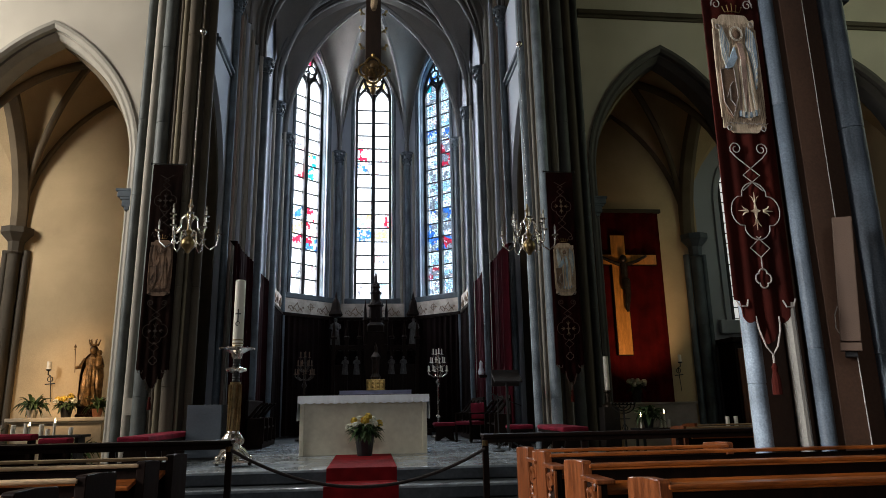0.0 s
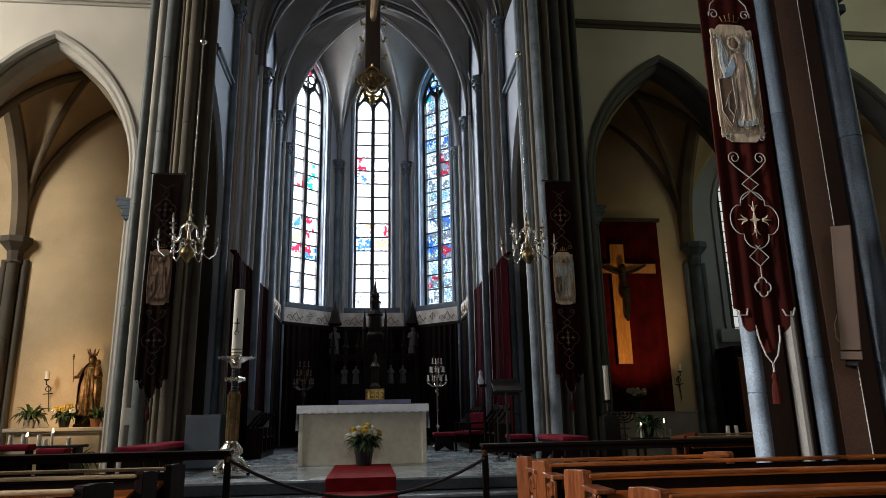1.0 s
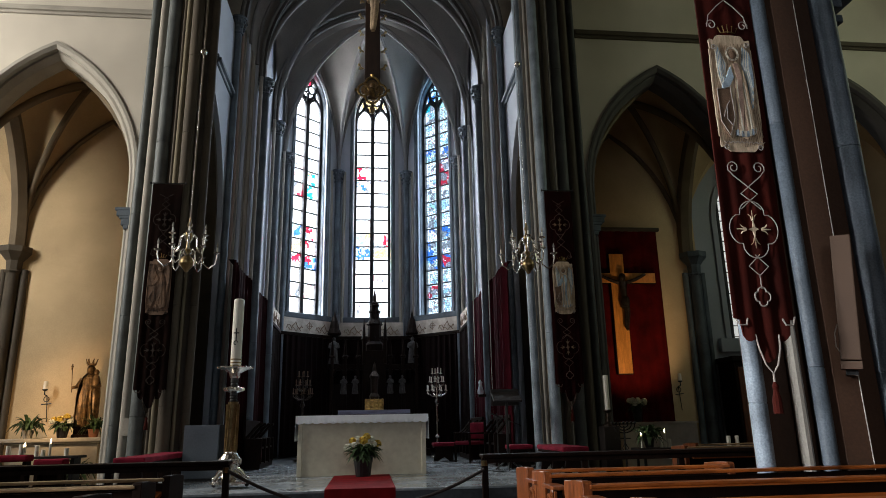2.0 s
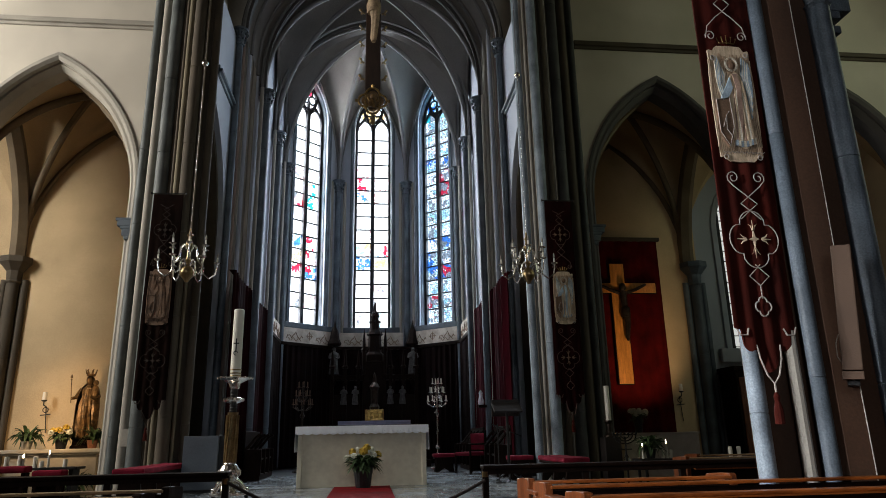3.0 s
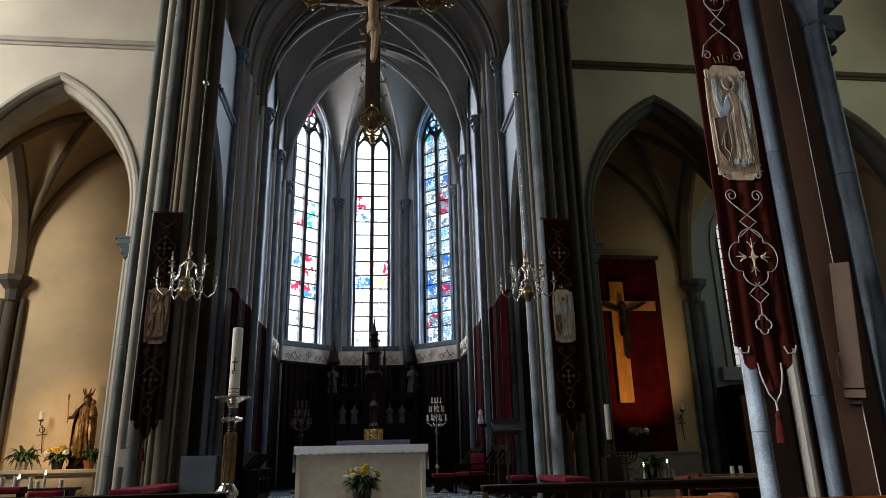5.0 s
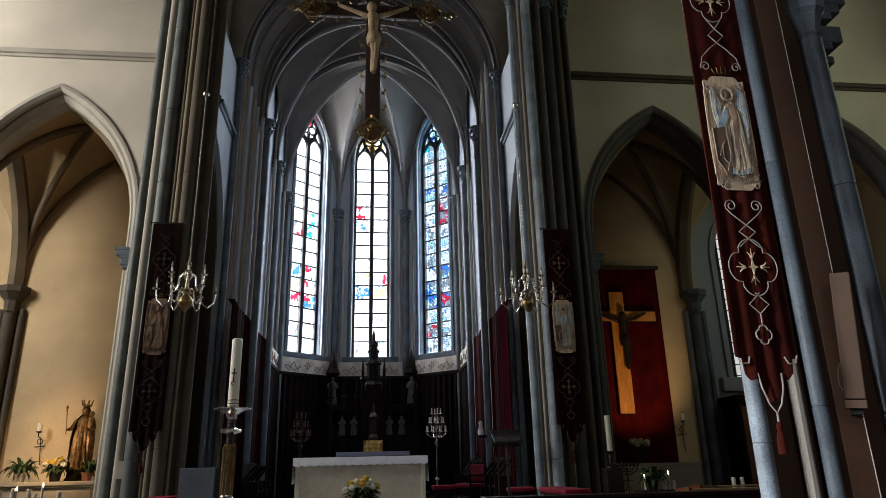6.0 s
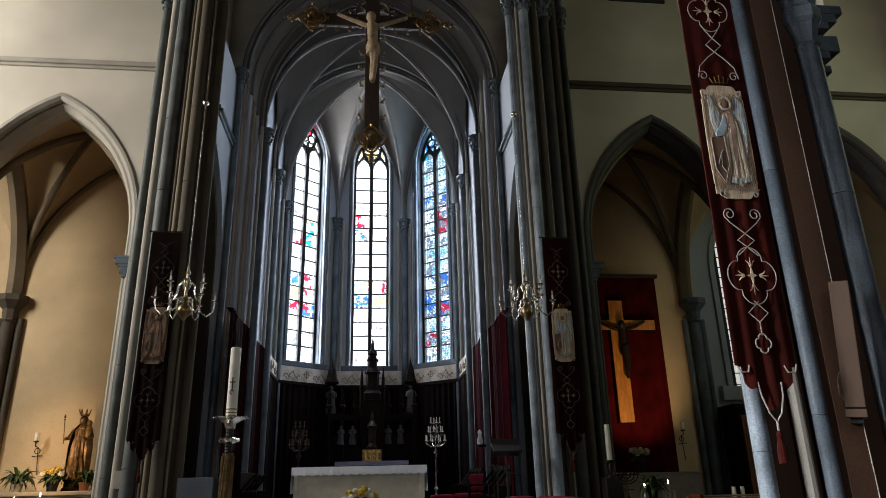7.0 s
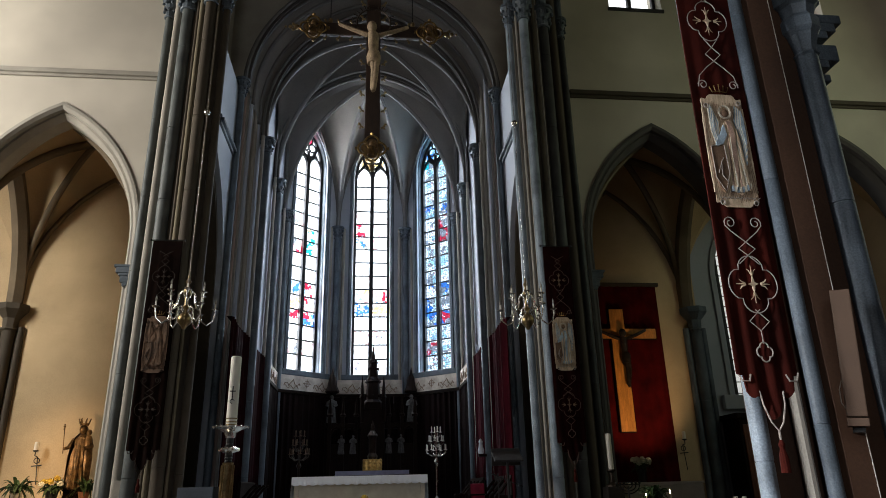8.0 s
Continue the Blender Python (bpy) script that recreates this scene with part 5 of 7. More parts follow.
def bouquet(name, label, at, pot, heads, spread, rise, leaves, seed, potmat=POT, group=""):
    rnd = random.Random(seed)
    th = thing(name, label, "flowers", group, at)
    r, h = pot
    bm = bmesh.new()
    lathe(bm, [(r * 0.72, 0), (r * 0.75, 0.01), (r, h * 0.93), (r * 1.06, h * 0.94), (r * 1.06, h), (r * 0.9, h), (r * 0.88, h * 0.9)], (0, 0, 0), 16)
    part("pot", bm, potmat, th, smooth=False)
    bm = bmesh.new()
    for k in range(leaves):
        a, rr = rnd.uniform(0, 6.283), spread * rnd.uniform(0.35, 1.0)
        leaf_blade(bm, (0.3 * r * math.cos(a), 0.3 * r * math.sin(a), h * 0.9), (rr * math.cos(a), rr * math.sin(a), h + rise * rnd.uniform(-0.25, 0.85)), rnd.uniform(0.05, 0.095), rnd.uniform(0.04, 0.18), rnd)
    part("foliage", bm, GREEN, th)
    for k in range(heads):
        a = k * 2.399 + rnd.uniform(-0.3, 0.3)
        q = math.sqrt((k + 0.4) / heads)
        p = (spread * 0.78 * q * math.cos(a), spread * 0.7 * q * math.sin(a), h + rise * (0.95 - 0.5 * q * q) + rnd.uniform(-0.03, 0.03))
        bm = bmesh.new()
        flower_head(bm, p, rnd.uniform(0.058, 0.085), rnd)
        yellow = k % 2 == 0 and name != "white_flowers"
        part("flower", bm, PETAL_Y if yellow else PETAL_W, th, "yellow bloom" if yellow else "white bloom")
    return th


bouquet("flower_arrangement", "yellow and white flowers in a dark pot on the red carpet", (-0.08, 11.72, 0.525), (0.165, 0.34), 10, 0.36, 0.28, 170, 5)

# paschal candle
pc = thing("paschal_candle_stand", "tall brass and silver candle stand with claw feet", "candle stand", at=(-1.98, 10.35, 0.51))
bm = bmesh.new()
lathe(bm, [(0.24, 0.055), (0.26, 0.06), (0.26, 0.085), (0.10, 0.09)], (0, 0, 0), 20)
part("base_plate", bm, SILVER, pc)
for k in range(3):
    a = radians(30 + 120 * k)
    bm = bmesh.new()
    c, s = math.cos(a), math.sin(a)
    tube(bm, [(c * 0.08, s * 0.08, 0.26), (c * 0.16, s * 0.16, 0.22), (c * 0.22, s * 0.22, 0.14), (c * 0.25, s * 0.25, 0.10)], 0.045, 8, 0.035)
    ball(bm, (c * 0.255, s * 0.255, 0.115), 0.05, sub=2, sz=0.8)
    part("claw_foot", bm, SILVER, pc, smooth=True)
    bm = bmesh.new()
    lathe(bm, [(0.028, -0.012), (0.03, 0), (0.028, 0.012)], (0, 0, 0), 10, Matrix.Rotation(math.pi / 2, 4, "X"))
    bm.transform(Matrix.Translation((c * 0.27, s * 0.27, 0.03)))
    block(bm, c * 0.27 - 0.012, c * 0.27 + 0.012, s * 0.27 - 0.016, s * 0.27 + 0.016, 0.03, 0.065)
    part("castor", bm, IRON, pc)
bm = bmesh.new()
lathe(bm, [(0.10, 0.09), (0.12, 0.16), (0.09, 0.24), (0.11, 0.28), (0.14, 0.33), (0.145, 0.40), (0.11, 0.46), (0.09, 0.48), (0.085, 0.50)], (0, 0, 0), 16)
for k in range(10):
    a = 2 * math.pi * k / 10
    ball(bm, (0.135 * math.cos(a), 0.135 * math.sin(a), 0.36), 0.035, sub=1, sz=1.7)
part("knop", bm, SILVER, pc)
bm = bmesh.new()
lathe(bm, [(0.088, 0.50), (0.082, 0.8), (0.076, 1.18), (0.08, 1.2)], (0, 0, 0), 14)
for k in range(12):
    a = 2 * math.pi * k / 12
    tube(bm, [(0.085 * math.cos(a + 0.5 * z), 0.085 * math.sin(a + 0.5 * z), 0.5 + z) for z in [i * 0.095 for i in range(8)]], 0.011, 5)
part("column", bm, BRASS, pc, "chased brass column")
bm = bmesh.new()
lathe(bm, [(0.055, 1.2), (0.058, 1.22), (0.05, 1.24), (0.058, 1.26), (0.05, 1.28), (0.058, 1.30), (0.05, 1.33), (0.05, 1.43), (0.058, 1.45), (0.05, 1.47), (0.058, 1.49), (0.05, 1.56)], (0, 0, 0), 12)
part("neck", bm, IRON, pc)
bm = bmesh.new()
lathe(bm, [(0.055, 1.33), (0.12, 1.355), (0.145, 1.38), (0.12, 1.405), (0.055, 1.43)], (0, 0, 0), 16)
for k in range(6):
    a = math.pi * k / 3
    ball(bm, (0.125 * math.cos(a), 0.125 * math.sin(a), 1.38), 0.032, sub=1)
part("collar", bm, SILVER, pc)
bm = bmesh.new()
lathe(bm, [(0.06, 1.54), (0.075, 1.57), (0.09, 1.62), (0.16, 1.66), (0.25, 1.69), (0.255, 1.70), (0.16, 1.685), (0.085, 1.66)], (0, 0, 0), 20)
for k in range(16):
    a = 2 * math.pi * k / 16
    ball(bm, (0.25 * math.cos(a), 0.25 * math.sin(a), 1.695), 0.016, sub=1)
part("drip_dish", bm, SILVER, pc)
pcan = thing("paschal_candle", "thick tall ivory candle with a black cross", "candle", at=(-1.98, 10.35, 2.17))
bm = bmesh.new()
lathe(bm, [(0.082, 0), (0.082, 0.02), (0.079, 0.03), (0.077, 1.06), (0.06, 1.075), (0.02, 1.07)], (0, 0, 0), 20)
part("wax", bm, WAX, pcan, smooth=False)
bm = bmesh.new()
for z in (0.06, 0.10, 0.15):
    lathe(bm, [(0.0835, z), (0.086, z + 0.008), (0.0835, z + 0.016)], (0, 0, 0), 20)
part("wax_ring", bm, BRASS, pcan)
bm = bmesh.new()
block(bm, -0.008, 0.008, -0.083, -0.076, 0.42, 0.62)
block(bm, -0.04, 0.04, -0.082, -0.072, 0.54, 0.556)
tube(bm, [(0.03 * math.cos(t), -0.079, 0.40 + 0.03 * math.sin(t)) for t in [k * 0.6 for k in range(9)]], 0.006, 4)
part("cross_mark", bm, IRON, pcan)

# chandeliers


def chandelier(at, ceiling, label):
    th = thing("chandelier", label, "chandelier", "crossing chandeliers", at)
    bm = bmesh.new()
    lathe(bm, [(0.0, 0), (0.03, 0.01), (0.05, 0.05), (0.11, 0.12), (0.12, 0.18), (0.09, 0.25), (0.04, 0.29), (0.035, 0.34), (0.06, 0.38), (0.03, 0.43), (0.03, 0.58), (0.055, 0.63),
               (0.06, 0.68), (0.03, 0.74), (0.02, 0.78), (0.05, 0.83), (0.02, 0.88), (0.015, 0.95)], (0, 0, 0), 14)
    part("stem", bm, BRASS, th, smooth=True)
    for tier, (n, r, z0, zc) in enumerate(((6, 0.47, 0.22, 0.36), (6, 0.30, 0.50, 0.62))):
        for k in range(n):
            a = 2 * math.pi * (k + 0.5 * tier) / n + 0.25
            c, s = math.cos(a), math.sin(a)
            bm = bmesh.new()
            prof = [(0.04, z0 + 0.06), (r * 0.3, z0 + 0.16), (r * 0.48, z0 + 0.10), (r * 0.55, z0 - 0.06), (r * 0.75, z0 - 0.13), (r * 0.95, z0 - 0.05), (r, zc - 0.08), (r, zc)]
            smooth = []
            for i in range(len(prof) - 1):
                for q in (0, 0.5):
                    smooth.append((prof[i][0] + (prof[i + 1][0] - prof[i][0]) * q, prof[i][1] + (prof[i + 1][1] - prof[i][1]) * q))
            smooth.append(prof[-1])
            tube(bm, [(c * u, s * u, z) for u, z in smooth], 0.013, 6)
            lathe(bm, [(0.012, zc - 0.02), (0.055, zc), (0.06, zc + 0.012), (0.02, zc + 0.014)], (c * r, s * r, 0), 10)
            arm = part("arm", bm, SILVER, th)
            bm = bmesh.new()
            lathe(bm, [(0.014, zc + 0.01), (0.014, zc + 0.10), (0.004, zc + 0.105)], (c * r, s * r, 0), 8)
            part("candle_sleeve", bm, WAX, arm)
            bm = bmesh.new()
            lathe(bm, [(0.008, zc + 0.105), (0.018, zc + 0.13), (0.013, zc + 0.16), (0.001, zc + 0.20)], (c * r, s * r, 0), 8)
            part("bulb", bm, PALE, arm)
    bm = bmesh.new()
    tube(bm, [(0, 0, 0.95), (0, 0, ceiling - at[2])], 0.004, 5)
    part("wire", bm, SILVER, th)
    bm = bmesh.new()
    ball(bm, (0, 0, 4.15), 0.06)
    part("wire_ball", bm, SILVER, th)
    return th


ch = chandelier((-3.06, 11.3, 3.88), 18.5, "brass chandelier with silvered arms and electric candles, unlit")
copy_thing(ch, pose(2.80, 11.3, 3.88, 0, 0, 37))

# ---------------------------------------------------------------- banners
W2 = 0.27


def curve(bm, pts, r=0.0048, y=-0.030):
    tube(bm, [(u, y, z) for u, z in pts], r, 5)


def slab_xz(bm, pts, y0, y1):
    """A flat upright plate with the outline pts (u, z) between two depths."""
    a = [bm.verts.new((u, y0, z)) for u, z in pts]
    b = [bm.verts.new((u, y1, z)) for u, z in pts]
    bm.faces.new(a)
    bm.faces.new(b[::-1])
    for i in range(len(pts)):
        k = (i + 1) % len(pts)
        bm.faces.new((a[i], a[k], b[k], b[i]))


def scroll(cx, cz, r, s, turns=1.3):
    return [(cx + s * r * (1 - 0.7 * k / 14) * math.cos(-0.4 + turns * 6.283 * k / 14), cz + r * (1 - 0.7 * k / 14) * math.sin(-0.4 + turns * 6.283 * k / 14)) for k in range(15)]


def foil_line(cx, cz, r):
    out = []
    for k in range(41):
        t = 2 * math.pi * k / 40 + math.pi / 2
        q = r * (0.72 + 0.28 * abs(math.cos(2 * (t - math.pi / 2))) ** 0.7)
        out.append((cx + q * math.cos(t), cz + q * math.sin(t) * 1.05))
    return out


def banner(at, robe, dull, seed, rz=0, cord=CORD, velvet=BANNER_RED, gold=EMBROIDERY):
    """A long velvet church banner, from 5.85 down to 1.4 over the floor. dull: darker silks that paint the shade."""
    rnd = random.Random(seed)
    th = thing("church_banner", "long dark red velvet banner with silver cords and embroidered panel", "banner", "pier banners", at, rz)
    bm = bmesh.new()
    ncol, zs = 28, [5.83 - 0.155 * i for i in range(25)]
    front = []
    for i in range(ncol + 1):
        u = -W2 + 2 * W2 * i / ncol
        t = abs(u) / W2
        foot = 2.03 - 0.02 * math.sin(t * 9) if t > 0.72 else (1.90 - 0.05 * math.sin((0.72 - t) * 8)) if t > 0.36 else 1.70 + 0.32 * (t / 0.36) ** 2 * 0.5
        col = []
        for z in zs[:-1] + [None]:
            zz = foot if z is None else foot + (5.83 - foot) * (z - zs[-1]) / (zs[0] - zs[-1])
            k = (5.83 - zz) / 4
            y = 0.015 * k * math.sin(u * 42 + seed) + 0.007 * k * math.sin(u * 19 + zz * 1.1)
            col.append(bm.verts.new((u, y, zz)))
        front.append(col)
    for a, b in zip(front, front[1:]):
        for j in range(len(a) - 1):
            bm.faces.new((a[j], b[j], b[j + 1], a[j + 1]))
    bm.normal_update()
    bmesh.ops.solidify(bm, geom=bm.faces[:], thickness=0.012)
    part("velvet", bm, velvet, th, smooth=True)
    bm = bmesh.new()
    lathe(bm, [(0.012, -0.33), (0.03, -0.32), (0.012, -0.30), (0.012, 0.30), (0.03, 0.32), (0.012, 0.33)], (0, 0, 0), 8, Matrix.Rotation(math.pi / 2, 4, "Y"))
    bm.transform(Matrix.Translation((0, 0, 5.85)))
    part("rod", bm, IRON, th)
    # embroidered panel with a wavy outline, and plain shapes on it
    bm = bmesh.new()
    out = []
    for k in range(80):
        t = 2 * math.pi * k / 80
        c, q = math.cos(t), math.sin(t)
        u = 0.205 * math.copysign(abs(c) ** 0.28, c)
        z = 0.50 * math.copysign(abs(q) ** 0.28, q)
        lobe = 0.018 * math.cos(8 * t) if abs(z) > 0.40 else 0.006 * math.cos(14 * t)
        out.append((u + lobe * (1 if c > 0 else -1) * 0.5, 3.85 + z + lobe * (1 if q > 0 else -1)))
    slab_xz(bm, out, -0.030, -0.016)
    panel = part("embroidered_panel", bm, EMBROIDERY if not dull else SILK_BROWN, th, "faded silk embroidered panel")

    wing_silk = SILK_BROWN if dull else SILK_BLUE

    def patch(pts, mat, lift, name="silk_patch"):
        b = bmesh.new()
        slab_xz(b, pts, -0.034 - lift, -0.029)
        return part(name, b, mat, panel)

    pale = SILK_BROWN if dull else SILK_CREAM
    base = SILK_BROWN if dull else EMBROIDERY
    # wings: overlapping long feathers
    for k in range(6):
        q = k / 5
        patch([(-0.06 - 0.012 * k, 4.10 - 0.05 * q), (-0.125 + 0.004 * k, 4.27 - 0.10 * q), (-0.150 + 0.006 * k, 4.22 - 0.12 * q), (-0.150 + 0.010 * k, 4.02 - 0.10 * q), (-0.115 + 0.008 * k, 3.86 - 0.01 * k), (-0.088, 3.95)],
              wing_silk if k % 2 else pale, 0.004 + 0.0012 * k, "silk_feather")
    for k in range(7):
        q = k / 6
        patch([(0.085 + 0.010 * k, 4.10 - 0.04 * q), (0.115 + 0.008 * k, 4.26 - 0.05 * q), (0.135 + 0.007 * k, 4.22 - 0.08 * q), (0.150 + 0.005 * k, 3.98), (0.150 + 0.004 * k, 3.72 + 0.03 * k), (0.135 + 0.004 * k, 3.70 + 0.03 * k), (0.120 + 0.006 * k, 3.95)],
              pale if k % 2 else wing_silk, 0.004 + 0.0012 * k, "silk_feather")
    # robe: an under robe and hanging folds of several silks
    patch([(-0.04, 3.47), (0.05, 3.44), (0.145, 3.50), (0.13, 3.72), (0.11, 3.95), (0.075, 4.09), (0.03, 4.12), (-0.02, 4.09), (-0.06, 3.98), (-0.075, 3.86), (-0.05, 3.72)], base, 0.006)
    for k in range(9):
        u = -0.035 + 0.019 * k
        top = 3.98 + 0.07 * math.sin(k * 1.7)
        patch([(u, 3.49 - 0.02 * math.sin(k)), (u + 0.014, 3.485), (u * 0.8 + 0.018, 3.70), (u * 0.6 + 0.018, top), (u * 0.6 + 0.010, top - 0.02), (u * 0.8 + 0.006, 3.70)],
              (robe, base, pale, base, robe, base, base, pale, base)[k] if not dull else base, 0.010 + 0.002 * (k % 3), "silk_fold")
    patch([(-0.03, 4.07), (-0.075, 3.98), (-0.125, 3.90), (-0.12, 3.86), (-0.06, 3.89), (-0.01, 3.97)], wing_silk, 0.016, "silk_sleeve")
    patch([(0.0, 4.10), (0.045, 4.10), (0.065, 3.98), (0.05, 3.72), (0.02, 3.55), (0.01, 3.75), (0.02, 3.95)], robe, 0.015, "silk_mantle")
    for k in range(8):
        u = -0.05 + 0.024 * k
        z = 3.455 + 0.0016 * (k - 2.5) ** 2
        patch([(u, z), (u + 0.020, z + 0.001), (u + 0.022, z + 0.05), (u + 0.004, z + 0.048)], pale if k % 2 else wing_silk, 0.014, "silk_hem")
    patch([(-0.185, 3.86), (-0.06, 3.88), (-0.05, 3.62), (-0.075, 3.52), (-0.11, 3.45), (-0.155, 3.51), (-0.18, 3.60)], SILK_BROWN, 0.014, "shield")
    bm = bmesh.new()
    for r in (0.050, 0.060):
        tube(bm, [(0.0 + r * math.cos(t), -0.050, 4.185 + r * 1.05 * math.sin(t)) for t in [2 * math.pi * k / 20 for k in range(21)]], 0.0028, 5)
    part("halo", bm, pale, panel)
    bm = bmesh.new()
    ball(bm, (0.004, -0.044, 4.175), 0.034, sy=0.35, sz=1.3)
    part("oval_patch", bm, SILK_BROWN, panel)
    bm = bmesh.new()
    for pts in ([(-0.185, 3.86), (-0.06, 3.88), (-0.05, 3.62), (-0.11, 3.46), (-0.18, 3.58), (-0.185, 3.86)], [(-0.15, 3.62), (-0.11, 3.72), (-0.08, 3.76)], [(-0.11, 3.72), (-0.12, 3.6), (-0.08, 3.55)]):
        curve(bm, pts, 0.0035, -0.052)
    for k in range(9):
        curve(bm, [(-0.17 + k * 0.0425, 3.42), (-0.15 + k * 0.0425, 3.405), (-0.13 + k * 0.0425, 3.42)], 0.003, -0.033)
    for u, z in ((-0.16, 4.25), (0.16, 4.28), (-0.15, 3.37), (0.16, 3.37)):
        curve(bm, [(u + 0.02 * math.cos(t), z + 0.02 * math.sin(t)) for t in [k * 0.7 for k in range(10)]], 0.005, -0.037)
    part("panel_stitching", bm, CORD if not dull else SHADED_CORD_L, panel)
    bm = bmesh.new()
    for k in range(30):
        u = -0.19 + 0.38 * k / 29
        tube(bm, [(u + 0.006 * math.sin(j * 1.3 + k), -0.031, 4.30 - rnd.uniform(0.0, 0.05) - 0.88 * j / 9) for j in range(10)], rnd.uniform(0.001, 0.0024), 4)
    part("worn_thread", bm, SILK_BROWN if not dull else SHADED_CORD_L, panel, "worn brown threads")
    # cord ornament below and above the panel
    low, high = bmesh.new(), bmesh.new()
    for s in (-1, 1):
        curve(low, scroll(s * 0.115, 3.20, 0.055, s)[::-1] + [(s * 0.12, 3.13), (0.0, 3.04), (-s * 0.075, 2.985), (0.0, 2.93), (s * 0.09, 2.86)])
        curve(low, [(s * 0.02, 2.50), (-s * 0.085, 2.41), (0.0, 2.34)])
        curve(high, scroll(s * 0.15, 4.46, 0.05, s)[::-1] + [(s * 0.17, 4.55), (0.08 * s, 4.64), (0.0, 4.70), (-s * 0.075, 4.77), (0.0, 4.84), (s * 0.07, 4.93)])
        curve(high, [(s * 0.03, 5.33), (-s * 0.07, 5.42), (s * 0.05, 5.52), (-s * 0.12, 5.62)])
    curve(low, foil_line(0, 2.70, 0.215))
    curve(low, [(0, 2.34), (0, 2.24)])
    curve(low, foil_line(0, 2.18, 0.068), 0.0065)
    curve(high, foil_line(0, 5.12, 0.20))
    crown = bmesh.new()
    curve(crown, [(-0.07, 4.39), (0, 4.40), (0.07, 4.39)])
    for u in (-0.07, -0.035, 0, 0.035, 0.07):
        curve(crown, [(u, 4.39), (u * 1.3, 4.46 - abs(u) * 0.4)], 0.004)
        ball(crown, (u * 1.3, -0.030, 4.465 - abs(u) * 0.4), 0.008, sy=0.5, sub=1)
    part("crown_ornament", crown, DULL_GOLD, th)
    for bm in (low, high):
        part("cord_ornament", bm, cord, th, "silver cord ornament" if cord == CORD else "cord ornament darkened for shade")
    # fleurs inside the two foils
    for cz in (2.70, 5.12):
        bm = bmesh.new()
        for k in range(4):
            a = k * math.pi / 2
            c, q = math.cos(a), math.sin(a)
            for d, w, off in ((0.0, 0.020, 0.03), (0.03, 0.013, 0.04), (-0.03, 0.013, 0.04)):
                tube(bm, [(c * 0.07 - q * d * 0.2, -0.030, cz + q * 0.07 + c * d * 0.2), (c * 0.105 - q * d * 0.7, -0.032, cz + q * 0.105 + c * d * 0.7),
                          (c * (0.15 - abs(d)) - q * d * 1.3, -0.030, cz + q * (0.15 - abs(d)) + c * d * 1.3)], w * 0.8, 5, 0.004, 0.5)
        slab_xz(bm, [(0.045, cz), (0.012, cz + 0.014), (0, cz + 0.07), (-0.012, cz + 0.014), (-0.045, cz), (-0.012, cz - 0.014), (0, cz - 0.07), (0.012, cz - 0.014)], -0.036, -0.024)
        part("fleur_ornament", bm, gold, th)
    # cords and tassel at the foot
    bm = bmesh.new()
    tube(bm, [(-0.10, -0.02, 1.90), (-0.09, -0.03, 1.80), (-0.05, -0.035, 1.68), (0.0, -0.035, 1.62), (0.05, -0.035, 1.68), (0.09, -0.03, 1.80), (0.10, -0.02, 1.90)], 0.007, 6)
    tube(bm, [(-0.26, -0.02, 2.03), (-0.23, -0.03, 1.97), (-0.17, -0.03, 1.97), (-0.15, -0.02, 2.02)], 0.007, 5)
    tube(bm, [(0.26, -0.02, 2.03), (0.23, -0.03, 1.97), (0.17, -0.03, 1.97), (0.15, -0.02, 2.02)], 0.007, 5)
    tube(bm, [(0, -0.035, 1.62), (0, -0.035, 1.54)], 0.008, 5)
    part("edge_cord", bm, cord, th)
    bm = bmesh.new()
    lathe(bm, [(0.01, 1.56), (0.025, 1.53), (0.018, 1.50), (0.034, 1.44), (0.036, 1.34)][::-1], (0, -0.035, 0), 10)
    part("tassel", bm, BANNER_RED, th)
    return th


# far banners hang in shade, put into their darker velvet, cord and silks
banner((3.74, 12.36, 0.0), SILK_BLUE, False, 1, 0, SHADED_CORD_R, SHADED_VELVET_R, SILK_BROWN)
banner((-3.80, 12.36, 0.0), SILK_BROWN, True, 2, 0, SHADED_CORD_L, SHADED_VELVET_L, SHADED_CORD_L)
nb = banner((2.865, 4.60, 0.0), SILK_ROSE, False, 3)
nb.matrix_world = pose(2.865, 4.60, 0, 0, 0.7, 0) @ Matrix.Diagonal((0.9, 1, 1, 1))

# loudspeaker column on the nave pier
sp = thing("column_loudspeaker", "tall narrow brown column loudspeaker mounted on the pier", "loudspeaker", at=(3.535, 4.70, 1.66))
sp.matrix_world = pose(3.60, 4.70, 1.66, 0, 4, -36)
bm = bmesh.new()
block(bm, -0.068, 0.068, -0.05, 0.08, 0.06, 1.02, 0.008)
part("housing", bm, SPEAKER, sp)
bm = bmesh.new()
block(bm, -0.071, 0.071, -0.055, 0.08, -0.01, 0.05, 0.006)
part("foot_plate", bm, SPEAKER, sp)
bm = bmesh.new()
block(bm, -0.04, 0.04, 0.0, 0.16, -0.05, 0.0)
part("bracket", bm, IRON, sp)
bm = bmesh.new()
tube(bm, [(-0.068, -0.02, 0.12), (-0.09, -0.02, 0.16), (-0.092, -0.02, 0.26), (-0.07, -0.02, 0.33)], 0.004, 5)
part("cable", bm, CABLE, sp)
bm = bmesh.new()
tube(bm, [(3.745, 4.835, 2.66), (3.750, 4.832, 4.0), (3.755, 4.832, 8.0)], 0.004, 5)
tube(bm, [(3.745, 4.835, 1.62), (3.755, 4.833, 0.0)], 0.004, 5)
tagged(part("wall_cable", bm, CABLE, None, "thin pale cable running up the brown pier"), category="cable")

